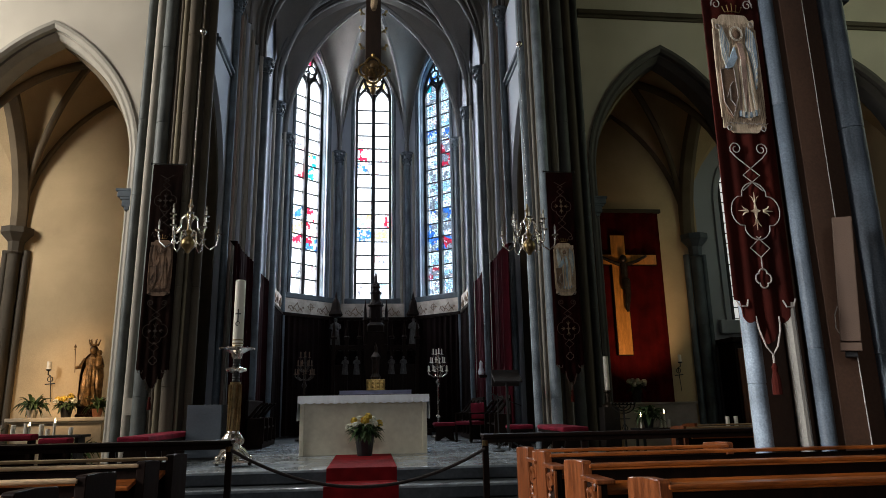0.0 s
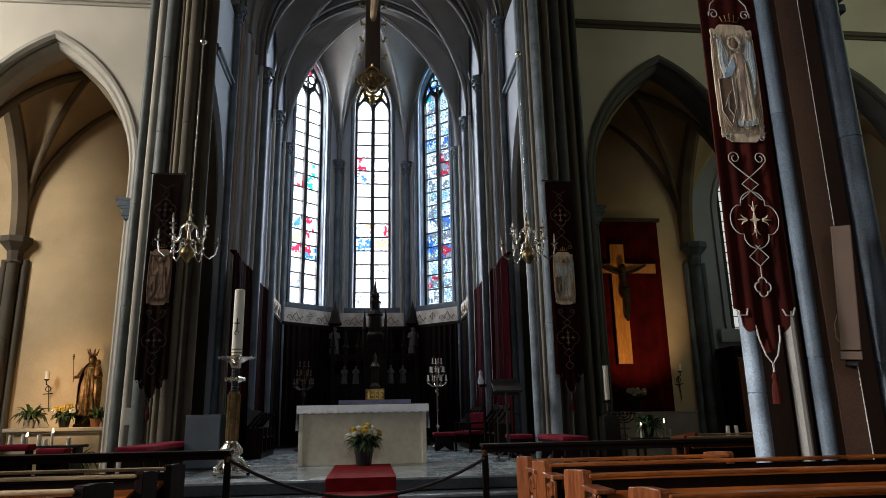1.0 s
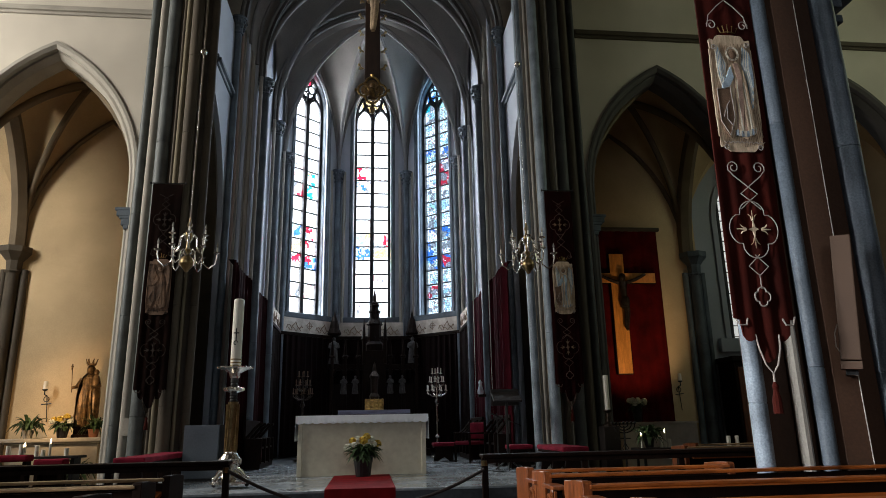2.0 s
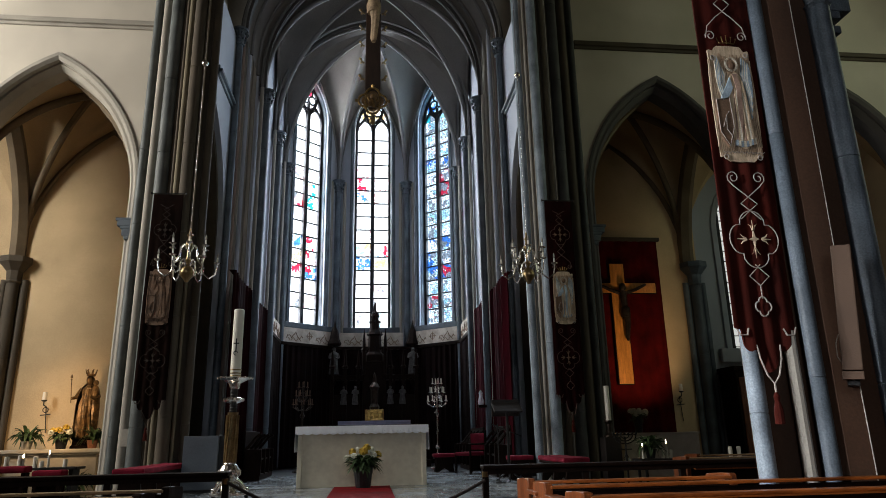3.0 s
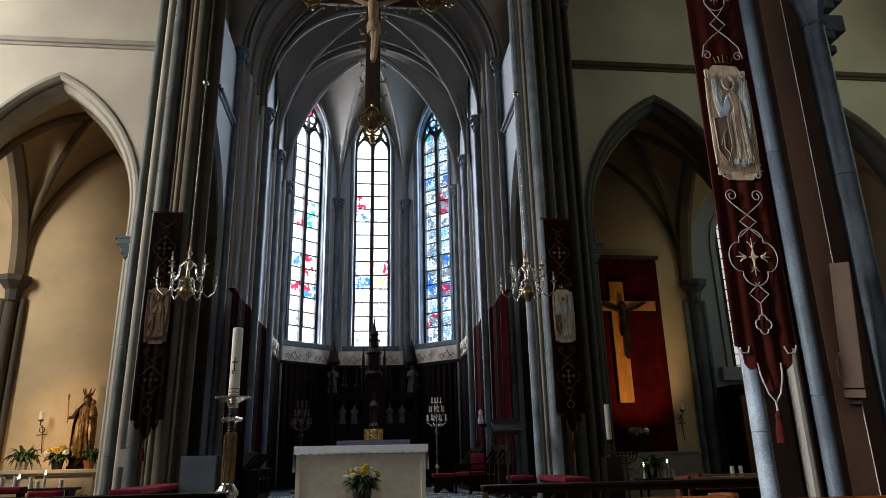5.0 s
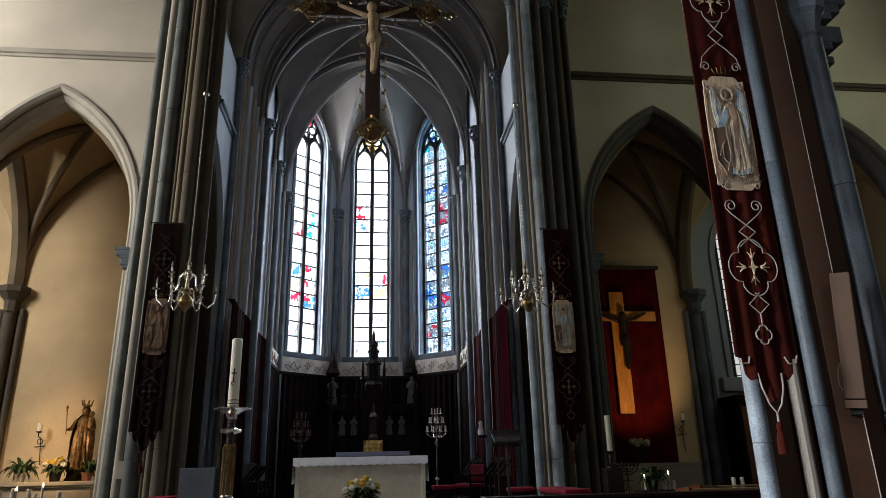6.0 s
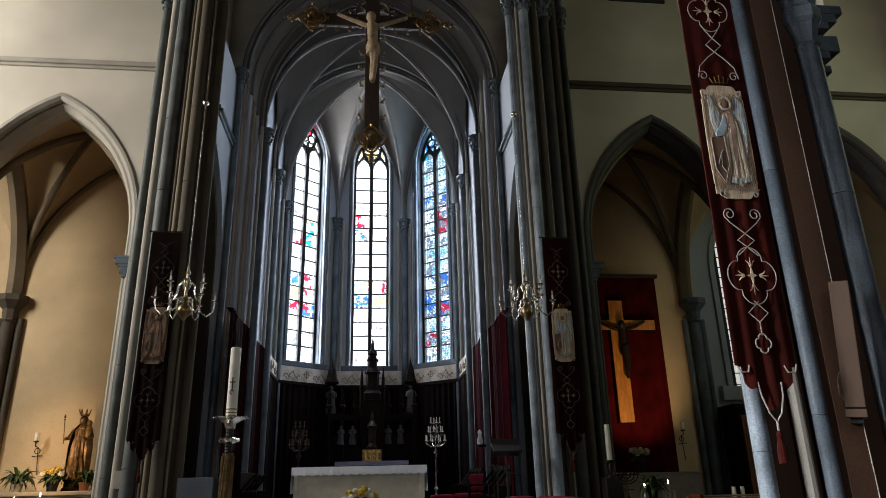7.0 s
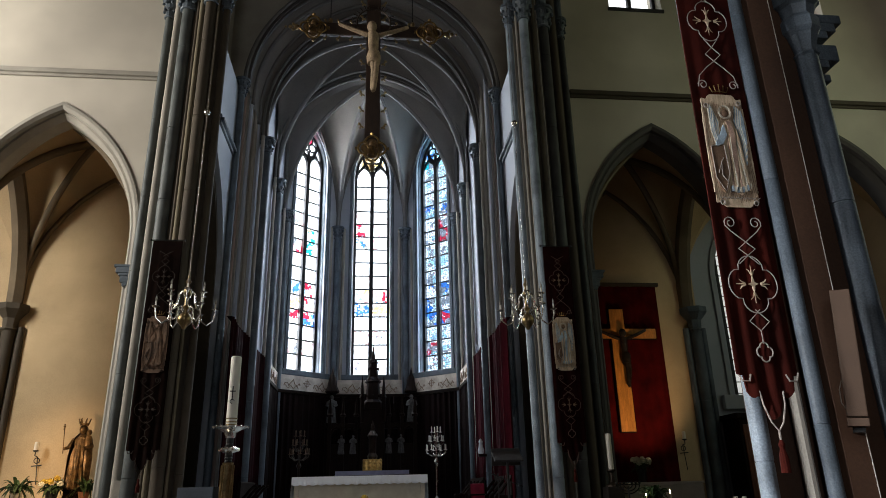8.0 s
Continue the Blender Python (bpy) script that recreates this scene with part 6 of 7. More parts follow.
# ---------------------------------------------------------------- pews


def pew(x0, x1, y0, depth, open_end, label, group, carved=True, rail=None, end_wood=None):
    """A pew whose back stands at y0 (towards the entrance) and whose ends are depth deep. open_end: the side of the aisle."""
    th = thing("pew", label, "pew", group, (0, y0, 0))
    bm = bmesh.new()
    block(bm, x0 + 0.05, x1 - 0.05, 0.02, 0.045, 0.30, 0.93, 0.004)
    part("back_panel", bm, DARKWOOD, th)
    bm = bmesh.new()
    block(bm, x0 + 0.04, x1 - 0.04, -0.015, 0.085, 0.944, 0.966, 0.007)
    part("top_rail", bm, rail or OAK, th)
    bm = bmesh.new()
    block(bm, x0 + 0.05, x1 - 0.05, -0.145, 0.015, 0.0, 0.028, 0.006)
    bm.transform(Matrix.Translation((0, 0, 0.845)) @ pose(0, 0, 0, 12, 0, 0))
    part("book_ledge", bm, OAK, th)
    bm = bmesh.new()
    block(bm, x0 + 0.05, x1 - 0.05, 0.05, 0.40, 0.42, 0.455, 0.008)
    part("seat", bm, OAK, th)
    bm = bmesh.new()
    block(bm, x0 + 0.1, x1 - 0.1, -0.38, -0.20, 0.16, 0.19, 0.006)
    part("kneeler", bm, OAK, th)
    for x, s in ((x0, 1), (x1, -1)):
        bm = bmesh.new()
        poly = [(-0.005, 0.0), (depth, 0.0), (depth, 0.945), (depth - 0.015, 0.965), (depth * 0.5, 0.98), (0.01, 0.985), (-0.005, 0.975)]
        lo = [bm.verts.new((x, y, z)) for y, z in poly]
        hi = [bm.verts.new((x + s * 0.055, y, z)) for y, z in poly]
        bm.faces.new(lo)
        bm.faces.new(hi[::-1])
        for i in range(len(poly)):
            j = (i + 1) % len(poly)
            bm.faces.new((lo[i], lo[j], hi[j], hi[i]))
        bmesh.ops.bevel(bm, geom=bm.edges[:], offset=0.004, segments=1, affect="EDGES")
        part("bench_end", bm, end_wood or OAK_END, th)
        if carved and x == (x0 if open_end < 0 else x1):
            bm = bmesh.new()
            block(bm, *sorted((x + s * 0.012, x + s * 0.05)), -0.26, -0.012, 0.0, 0.885, 0.006)
            part("side_panel", bm, DARKWOOD, th)
            bm = bmesh.new()
            block(bm, *sorted((x - s * 0.02, x + s * 0.085)), -0.29, -0.010, 0.887, 0.912, 0.006)
            part("panel_cap", bm, OAK_END, th)
            bm = bmesh.new()
            for ya in (-0.255, -0.02):
                block(bm, *sorted((x - s * 0.004, x + s * 0.014)), ya - 0.012, ya + 0.012, 0.02, 0.88, 0.004)
            part("panel_frame", bm, OAK_END, th)
            bm = bmesh.new()
            cy, xx = -0.135, x + s * 0.004
            for k in range(4):
                z = 0.78 - k * 0.19
                d = 1 if k % 2 else -1
                tube(bm, [(xx, cy + d * 0.075 * math.cos(t) * (1 - 0.08 * i), z + 0.085 * math.sin(t) * (1 - 0.08 * i)) for i, t in enumerate([0.6 * j for j in range(11)])], 0.022, 6, 0.010)
                for q, (dy, dz) in enumerate(((-0.05, 0.09), (0.045, -0.08), (0.0, 0.01), (0.07, 0.05))):
                    ball(bm, (xx, cy - d * dy, z + dz), 0.022 - 0.003 * q, sub=1, sx=0.7, sz=1.7)
            part("carving", bm, OAK_END, th, "carved leaf scrolls", True)
    return th


RIGHT = [(5.22, 0.40, 2.86), (4.72, 0.36, 4.7), (3.86, 0.38, 4.7), (2.82, 0.36, 4.7)]
for y, d, xe in RIGHT:
    pew(1.20, xe, y, d, -1, "polished reddish oak pew with a carved post at the aisle end", "pews")
LEFT = [(5.45, 0.40, -6.5), (4.80, 0.32, -6.5), (3.85, 0.44, -4.6), (3.12, 0.42, -4.6)]
for y, d, xe in LEFT:
    # the pale top rails here paint the window light falling on them
    pew(xe, -1.47, y, d, 1, "dark wooden pew with its lit top rail painted pale", "pews", False, PALE_LIT_OAK, DARKWOOD)

# front rails before the steps


def front_rail(x0, x1, y, label):
    th = thing("front_rail", label, "rail", "front rails", (0, y, 0))
    bm = bmesh.new()
    block(bm, x0, x1, -0.11, 0.11, 0.985, 1.02, 0.01)
    part("top_board", bm, DARKWOOD, th)
    bm = bmesh.new()
    block(bm, x0 + 0.02, x1 - 0.02, -0.08, -0.05, 0.935, 0.985, 0.004)
    part("apron", bm, DARKWOOD, th)
    n = max(2, int(abs(x1 - x0) / 0.95))
    for k in range(n + 1):
        x = x0 + 0.03 + (x1 - x0 - 0.06) * k / n
        bm = bmesh.new()
        block(bm, x - 0.03, x + 0.03, -0.06, 0.0, 0.0, 0.985, 0.006)
        part("post", bm, DARKWOOD, th)
    bm = bmesh.new()
    block(bm, x0 + 0.05, x1 - 0.05, -0.05, -0.02, 0.10, 0.22, 0.004)
    part("foot_board", bm, DARKWOOD, th)
    return th


front_rail(1.14, 4.3, 7.0, "dark wooden prayer rail in front of the first pews")
front_rail(-6.8, -1.33, 7.0, "dark wooden prayer rail in front of the first pews")
rp = thing("barrier_rope", "dark sagging barrier rope hung between the two front rails", "rope", at=(0, 6.93, 0))
bm = bmesh.new()
tube(bm, [(-1.36 + 2.52 * k / 24, 0, 0.94 - 0.39 * (1 - ((k - 12.5) / 12.5) ** 2)) for k in range(25)], 0.016, 8)
part("rope", bm, ROPE, rp, smooth=True)
for x in (-1.36, 1.16):
    bm = bmesh.new()
    tube(bm, [(x, 0, 0.96), (x, 0, 0.91)], 0.03, 8)
    part("hook", bm, BRASS, rp)

# low benches with red cushions in the sanctuary


def cushion_bench(x0, x1, y0, y1, z, base, label):
    th = thing("cushioned_bench", label, "bench", "sanctuary benches", (0, 0, base))
    bm = bmesh.new()
    block(bm, x0, x1, y0, y1, z - 0.08, z, 0.03)
    part("cushion", bm, RED, th, "red velvet cushion")
    bm = bmesh.new()
    block(bm, x0 + 0.02, x1 - 0.02, y0 + 0.02, y1 - 0.02, z - 0.12, z - 0.08, 0.006)
    part("seat_board", bm, DARKWOOD, th)
    n = max(2, int((y1 - y0) / 0.8) + 1)
    for k in range(n):
        y = y0 + 0.12 + (y1 - y0 - 0.24) * k / (n - 1)
        bm = bmesh.new()
        poly = [(x0 + 0.04, 0), (x0 + 0.12, 0), ((x0 + x1) / 2, 0.10), (x1 - 0.12, 0), (x1 - 0.04, 0), (x1 - 0.08, z - 0.12), (x0 + 0.08, z - 0.12)]
        lo = [bm.verts.new((x, y, zz)) for x, zz in poly]
        hi = [bm.verts.new((x, y + 0.04, zz)) for x, zz in poly]
        bm.faces.new(lo)
        bm.faces.new(hi[::-1])
        for i in range(len(poly)):
            j = (i + 1) % len(poly)
            bm.faces.new((lo[i], lo[j], hi[j], hi[i]))
        part("leg", bm, DARKWOOD, th)
    return th


cushion_bench(3.05, 3.48, 10.7, 12.4, 0.44, 0.51, "long low bench with a red velvet cushion beside the pier")
cushion_bench(-3.48, -3.05, 10.0, 12.4, 0.46, 0.51, "long low bench with a red velvet cushion beside the pier")
cushion_bench(1.52, 2.05, 16.2, 16.7, 0.42, 0.51, "small stool with a red cushion in the chancel")


def chair(at, rz, label):
    th = thing("upholstered_chair", label, "chair", "chancel chairs", at, rz)
    bm = bmesh.new()
    block(bm, -0.27, 0.27, -0.25, 0.25, 0.38, 0.46, 0.03)
    part("seat", bm, RED, th, "red velvet seat")
    bm = bmesh.new()
    block(bm, -0.25, 0.25, 0.20, 0.26, 0.50, 0.86, 0.025)
    part("backrest", bm, RED, th, "red velvet backrest")
    for x in (-0.26, 0.26):
        for y, h in ((-0.22, 0.62), (0.23, 0.92)):
            bm = bmesh.new()
            block(bm, x - 0.022, x + 0.022, y - 0.022, y + 0.022, 0, h, 0.006)
            part("leg", bm, DARKWOOD, th)
        bm = bmesh.new()
        block(bm, x - 0.025, x + 0.025, -0.25, 0.24, 0.61, 0.645, 0.01)
        part("armrest", bm, DARKWOOD, th)
    return th


chair((2.30, 15.6, 0.51), -60, "dark wooden armchair upholstered in red velvet")
cushion_bench(2.62, 3.08, 12.75, 13.2, 0.43, 0.51, "small stool with a red cushion beside the lectern")

# choir stalls
for s, x, y in ((1, 2.62, 16.6), (1, 2.74, 13.9), (-1, -2.42, 14.9)):
    th = thing("choir_stall", "dark wooden choir stall with carved partitions", "choir stall", "choir stalls", (x, y, 0.51))
    bm = bmesh.new()
    block(bm, -0.18, 0.18, 0, 1.9, 0, 0.12, 0.01)
    block(bm, *sorted((s * 0.14, s * 0.20)), 0, 1.9, 0.12, 1.0, 0.01)
    part("bench", bm, DARKWOOD, th)
    for k in range(4):
        bm = bmesh.new()
        y = 0.03 + k * 0.6
        block(bm, -0.2, 0.2, y - 0.03, y + 0.03, 0.1, 0.62, 0.01)
        tube(bm, [(0.18 - 0.36 * i / 8, y, 0.62 + 0.30 * math.cos(math.pi * i / 16) ** 2) for i in range(9)], 0.03, 6)
        part("partition", bm, DARKWOOD, th)
    bm = bmesh.new()
    block(bm, -0.16, 0.16, 0.05, 1.85, 0.40, 0.44, 0.01)
    part("seat", bm, DARKWOOD, th)

# lectern
lc = thing("lectern", "dark lectern with a draped book rest on a slender stand", "lectern", at=(2.52, 12.4, 0.51))
bm = bmesh.new()
block(bm, -0.26, 0.26, -0.20, 0.20, -0.015, 0.02, 0.006)
bm.transform(Matrix.Translation((0, 0, 1.30)) @ pose(0, 0, 0, 28, 0, 0))
part("book_rest", bm, SOFT_BLACK, lc)
bm = bmesh.new()
block(bm, -0.26, 0.26, 0.12, 0.16, 1.14, 1.44, 0.006)
part("drape", bm, SOFT_BLACK, lc)
bm = bmesh.new()
lathe(bm, [(0.025, 0.1), (0.025, 1.2), (0.05, 1.24)], (0, 0, 0), 8)
part("pole", bm, IRON, lc)
for k in range(3):
    a = radians(20 + 120 * k)
    bm = bmesh.new()
    tube(bm, [(0, 0, 0.25), (0.12 * math.cos(a), 0.12 * math.sin(a), 0.12), (0.26 * math.cos(a), 0.26 * math.sin(a), 0.02)], 0.016, 6)
    part("leg", bm, IRON, lc)
ms = thing("microphone_stand", "thin black microphone stand with a slanted boom", "microphone stand", at=(2.28, 12.1, 0.51))
bm = bmesh.new()
lathe(bm, [(0.11, 0), (0.11, 0.02), (0.012, 0.03), (0.01, 1.0)], (0, 0, 0), 8)
part("pole", bm, IRON, ms)
bm = bmesh.new()
tube(bm, [(0, 0, 0.95), (0.45, 0.1, 0.78)], 0.008, 5)
tube(bm, [(0, 0, 0.95), (-0.12, -0.03, 1.0)], 0.012, 5)
part("boom", bm, IRON, ms)

# grey screen left of the altar
gs = thing("grey_screen_board", "grey painted board cabinet beside the candle stand", "cabinet", at=(-2.76, 12.0, 0.51))
bm = bmesh.new()
block(bm, -0.28, 0.28, -0.12, 0.12, 0.04, 0.89, 0.008)
part("body", bm, PANEL_GREY, gs)
bm = bmesh.new()
block(bm, -0.29, 0.29, -0.13, 0.13, 0.0, 0.04, 0.004)
part("plinth", bm, IRON, gs)
bm = bmesh.new()
block(bm, 0.282, 0.36, -0.05, 0.05, 0.0, 0.89, 0.004)
part("side_post", bm, IRON, gs)

# white sanctuary lamp on the right curtain
sl = thing("small_white_figurine", "small white figurine on a bracket by the curtain", "figurine", at=(2.66, 16.1, 2.02))
bm = bmesh.new()
lathe(bm, [(0.04, 0), (0.07, 0.02), (0.075, 0.08), (0.045, 0.18), (0.04, 0.24), (0.05, 0.28), (0.02, 0.33), (0.0, 0.35)], (0, 0, 0), 10)
part("body", bm, LINEN, sl)
bm = bmesh.new()
block(bm, -0.06, 0.3, -0.06, 0.06, -0.06, 0.0, 0.01)
part("bracket", bm, DARKWOOD, sl)

# seven-armed iron candle holder
mn = thing("iron_candle_holder", "black wrought iron seven-armed candle holder on a stand", "candle holder", at=(4.19, 11.0, 0.0))
bm = bmesh.new()
lathe(bm, [(0.16, 0), (0.16, 0.02), (0.02, 0.06), (0.015, 1.25)], (0, 0, 0), 8)
for k, r in enumerate((0.07, 0.13, 0.19)):
    tube(bm, [(r * math.cos(t), 0, 1.27 + r * 0.7 * math.sin(t)) for t in [math.pi + math.pi * i / 12 for i in range(13)]], 0.010, 5)
tube(bm, [(-0.2, 0, 1.28), (0.2, 0, 1.28)], 0.010, 5)
for d in (-0.05, 0.05):
    tube(bm, [(0, 0, 0.98), (d, 0, 0.9), (0, 0, 0.82)], 0.008, 5)
tube(bm, [(-0.16, 0, 1.05), (0.1, 0, 1.05)], 0.008, 5)
part("frame", bm, IRON, mn)
for k in range(7):
    bm = bmesh.new()
    lathe(bm, [(0.012, 1.28), (0.022, 1.30), (0.022, 1.315), (0.008, 1.32)], (-0.195 + k * 0.065, 0, 0), 6)
    part("cup", bm, IRON, mn)

# ---------------------------------------------------------------- right chapel
rpn = thing("red_wall_panel", "dark red cloth panel with a wooden cornice on the chapel wall", "panel", at=(6.57, 16.90, 0))
bm = bmesh.new()
cols = []
for i in range(61):
    u = -1.25 + 2.5 * i / 60
    cols.append([bm.verts.new((u, -0.02 - 0.018 * math.sin(i * 1.15) - 0.01 * math.sin(i * 0.4), z)) for z in (0.5, 3.0, 6.36)])
for a, b in zip(cols, cols[1:]):
    for j in range(2):
        bm.faces.new((a[j], b[j], b[j + 1], a[j + 1]))
part("cloth", bm, CHAPEL_RED, rpn, smooth=True)
bm = bmesh.new()
block(bm, -1.32, 1.32, -0.09, 0.03, 6.36, 6.46, 0.015)
part("cornice", bm, TAN, rpn)
rc = thing("wall_cross", "large amber wooden cross with a dark outline on red cloth", "cross", at=(6.57, 16.78, 0))
for g, z, y, mat, nm in ((0.0, 0.0, -0.03, PINE, "wood"), (0.022, 0.022, 0.0, DARKWOOD, "edge")):
    bm = bmesh.new()
    block(bm, -0.19 - g, 0.19 + g, y, y + 0.06, 2.52 - g, 5.69 + g, 0.004)
    block(bm, -1.04 - g, 1.04 + g, y + 0.003, y + 0.057, 4.90 - g, 5.16 + g, 0.004)
    part(nm, bm, mat, rc)
corpus("cross_figure", "dark bronze figure on the wooden cross", (6.66, 16.70, 3.62), 1.52, BRONZE)
ra = thing("chapel_altar", "grey stone chapel altar with a dark top", "altar", "chapel altars", (6.95, 15.9, 0))
bm = bmesh.new()
block(bm, -1.05, 0.75, -0.4, 0.4, 0, 1.26, 0.015)
part("block", bm, WHITE_MARBLE, ra)
bm = bmesh.new()
block(bm, -1.08, 0.78, -0.43, 0.43, 1.26, 1.31, 0.01)
part("tabletop", bm, WHITE_MARBLE, ra)


def fern(name, label, at, n, r, h, seed, potr=0.1, poth=0.16, potmat=POT):
    rnd = random.Random(seed)
    th = thing(name, label, "plant", "", at)
    bm = bmesh.new()
    lathe(bm, [(potr * 0.7, 0), (potr, poth), (potr * 1.08, poth), (potr * 0.9, poth * 0.95)], (0, 0, 0), 12)
    part("pot", bm, potmat, th)
    bm = bmesh.new()
    for k in range(n):
        a, q = rnd.uniform(0, 6.283), rnd.uniform(0.35, 1)
        leaf_blade(bm, (0.03 * math.cos(a), 0.03 * math.sin(a), poth), (r * q * math.cos(a), r * q * math.sin(a), poth + h * rnd.uniform(-0.2, 1.0) * (1.15 - 0.5 * q)), rnd.uniform(0.03, 0.06) + r * 0.09, rnd.uniform(0.2, 0.6) * r, rnd)
    part("foliage", bm, GREEN, th)
    return th


fern("fern", "spreading green fern in a dark pot", (5.02, 12.0, 0.86), 70, 0.36, 0.34, 21)
bouquet("white_flowers", "white flowers with dark leaves in a dark vase", (6.32, 15.65, 1.31), (0.11, 0.30), 9, 0.30, 0.22, 40, 8)
ct = thing("candle_table", "long black iron votive candle table", "table", at=(5.9, 12.0, 0))
bm = bmesh.new()
block(bm, -1.15, 1.55, -0.22, 0.22, 0.82, 0.86, 0.008)
part("tabletop", bm, IRON, ct)
bm = bmesh.new()
block(bm, -1.12, 1.52, -0.20, -0.17, 0.70, 0.82, 0.004)
part("apron", bm, IRON, ct)
for x in (-1.05, 0.2, 1.45):
    for y in (-0.17, 0.17):
        bm = bmesh.new()
        block(bm, x - 0.02, x + 0.02, y - 0.02, y + 0.02, 0, 0.82)
        part("leg", bm, IRON, ct)


def votive(at, h, r, lit, group="votive candles"):
    th = thing("votive_candle", "lit white votive candle" if lit else "unlit white votive candle in a glass", "candle", group, at)
    bm = bmesh.new()
    lathe(bm, [(r, 0), (r, h), (r * 0.6, h + 0.004), (r * 0.2, h - 0.004)], (0, 0, 0), 10)
    part("wax", bm, WAX, th)
    if lit:
        bm = bmesh.new()
        lathe(bm, [(0.003, h), (0.011, h + 0.02), (0.009, h + 0.04), (0.001, h + 0.07)], (0, 0, 0), 8)
        part("flame", bm, FLAME, th)
    return th


for x, h, r, lit in ((4.86, 0.20, 0.02, True), (5.30, 0.25, 0.02, True), (5.22, 0.17, 0.03, False), (5.38, 0.14, 0.03, False), (6.50, 0.17, 0.035, False), (6.66, 0.17, 0.035, False)):
    votive((x, 11.95, 0.86), h, r, lit)
tc = thing("tall_candle", "tall pale candle on a low dark holder", "candle", at=(4.44, 12.4, 1.24))
bm = bmesh.new()
lathe(bm, [(0.05, 0.3), (0.05, 0.93), (0.02, 0.935)], (0, 0, 0), 12)
part("wax", bm, WAX, tc)
bm = bmesh.new()
lathe(bm, [(0.12, 0), (0.12, 0.03), (0.04, 0.08), (0.04, 0.24), (0.09, 0.28), (0.09, 0.3)], (0, 0, 0), 12)
part("holder", bm, BRONZE, tc)
bm = bmesh.new()
block(bm, 4.29, 4.59, 12.25, 12.55, 0, 1.24, 0.01)
tagged(part("candle_pedestal", bm, SOFT_BLACK, None, "dark wooden pedestal under a tall candle"), category="pedestal")


def sconce(at, label):
    th = thing("wall_sconce", label, "sconce", "chapel wall sconces", at)
    bm = bmesh.new()
    tube(bm, [(0.05, 0, -0.4), (0.0, -0.02, 0.2)], 0.010, 5)
    tube(bm, [(0.0, -0.02, 0.2), (0, -0.16, 0.22), (0, -0.16, 0.32)], 0.012, 5)
    tube(bm, [(-0.1, -0.03, 0.0), (0.12, -0.03, 0.02)], 0.012, 5)
    tube(bm, [(0.06 * math.cos(t), -0.03, 0.12 + 0.06 * math.sin(t)) for t in [k * 0.6283 for k in range(11)]], 0.010, 5)
    lathe(bm, [(0.02, 0.30), (0.06, 0.32), (0.06, 0.34), (0.02, 0.345)], (0, -0.16, 0), 8)
    part("bracket", bm, IRON, th)
    bm = bmesh.new()
    lathe(bm, [(0.045, 0.345), (0.045, 0.52), (0.01, 0.525)], (0, -0.16, 0), 10)
    part("candle", bm, WAX, th)


sconce((8.0, 16.93, 1.98), "black iron wall sconce with a white candle")
sconce((-7.5, 16.93, 1.98), "black iron wall sconce with a white candle")
cf = thing("confessional", "dark reddish wooden confessional against the chapel wall", "confessional", at=(9.9, 16.45, 0))
bm = bmesh.new()
block(bm, -0.75, 0.75, -0.35, 0.45, 0, 2.75, 0.02)
part("body", bm, DARKWOOD, cf)
bm = bmesh.new()
block(bm, -0.82, 0.82, -0.42, 0.46, 2.75, 2.88, 0.02)
part("cornice", bm, DARKWOOD, cf)
for x in (-0.38, 0.38):
    bm = bmesh.new()
    block(bm, x - 0.3, x + 0.3, -0.38, -0.34, 0.15, 2.6, 0.01)
    part("door", bm, OAK_END, cf)
# pews of the right transept
for y, x0, x1 in ((9.0, 4.25, 8.0), (10.0, 4.9, 8.0)):
    pew(x0, x1, y, 0.42, -1, "pale oak pew in the transept", "transept pews", False, PALE_LIT_OAK)

# ---------------------------------------------------------------- left chapel
la = thing("chapel_altar", "cream stone chapel altar with a moulded white top", "altar", "chapel altars", (-6.8, 16.2, 0))
bm = bmesh.new()
block(bm, -0.92, 0.95, -0.36, 0.7, 0, 1.10, 0.012)
part("block", bm, WHITE_MARBLE, la)
bm = bmesh.new()
block(bm, -0.98, 1.01, -0.43, 0.7, 1.10, 1.14, 0.012)
block(bm, -1.02, 1.05, -0.47, 0.7, 1.14, 1.22, 0.012)
part("tabletop", bm, WHITE_MARBLE, la)


def robed(bm, profile, folds, depth, seg=54):
    """A standing robe: rings whose folds deepen towards the hem."""
    rings = []
    top = profile[-1][1]
    for r, z in profile:
        k = 1 - z / top
        ring = []
        for i in range(seg):
            t = 2 * math.pi * i / seg
            q = r * (1 + depth * k * (0.6 * math.sin(folds * t + 2.2 * z) + 0.4 * math.sin((folds // 2) * t - 3 * z)))
            ring.append(bm.verts.new((q * math.cos(t), 0.82 * q * math.sin(t), z)))
        rings.append(ring)
    for a, b in zip(rings, rings[1:]):
        for i in range(seg):
            bm.faces.new((a[i], a[(i + 1) % seg], b[(i + 1) % seg], b[i]))
    bm.faces.new(rings[0][::-1])
    bm.faces.new(rings[-1])


bm = bmesh.new()
robed(bm, [(0.22, 0), (0.215, 0.06), (0.195, 0.2), (0.185, 0.35), (0.18, 0.5), (0.175, 0.65), (0.155, 0.78), (0.135, 0.85), (0.145, 0.95), (0.14, 1.02), (0.105, 1.08), (0.045, 1.12)], 13, 0.46)
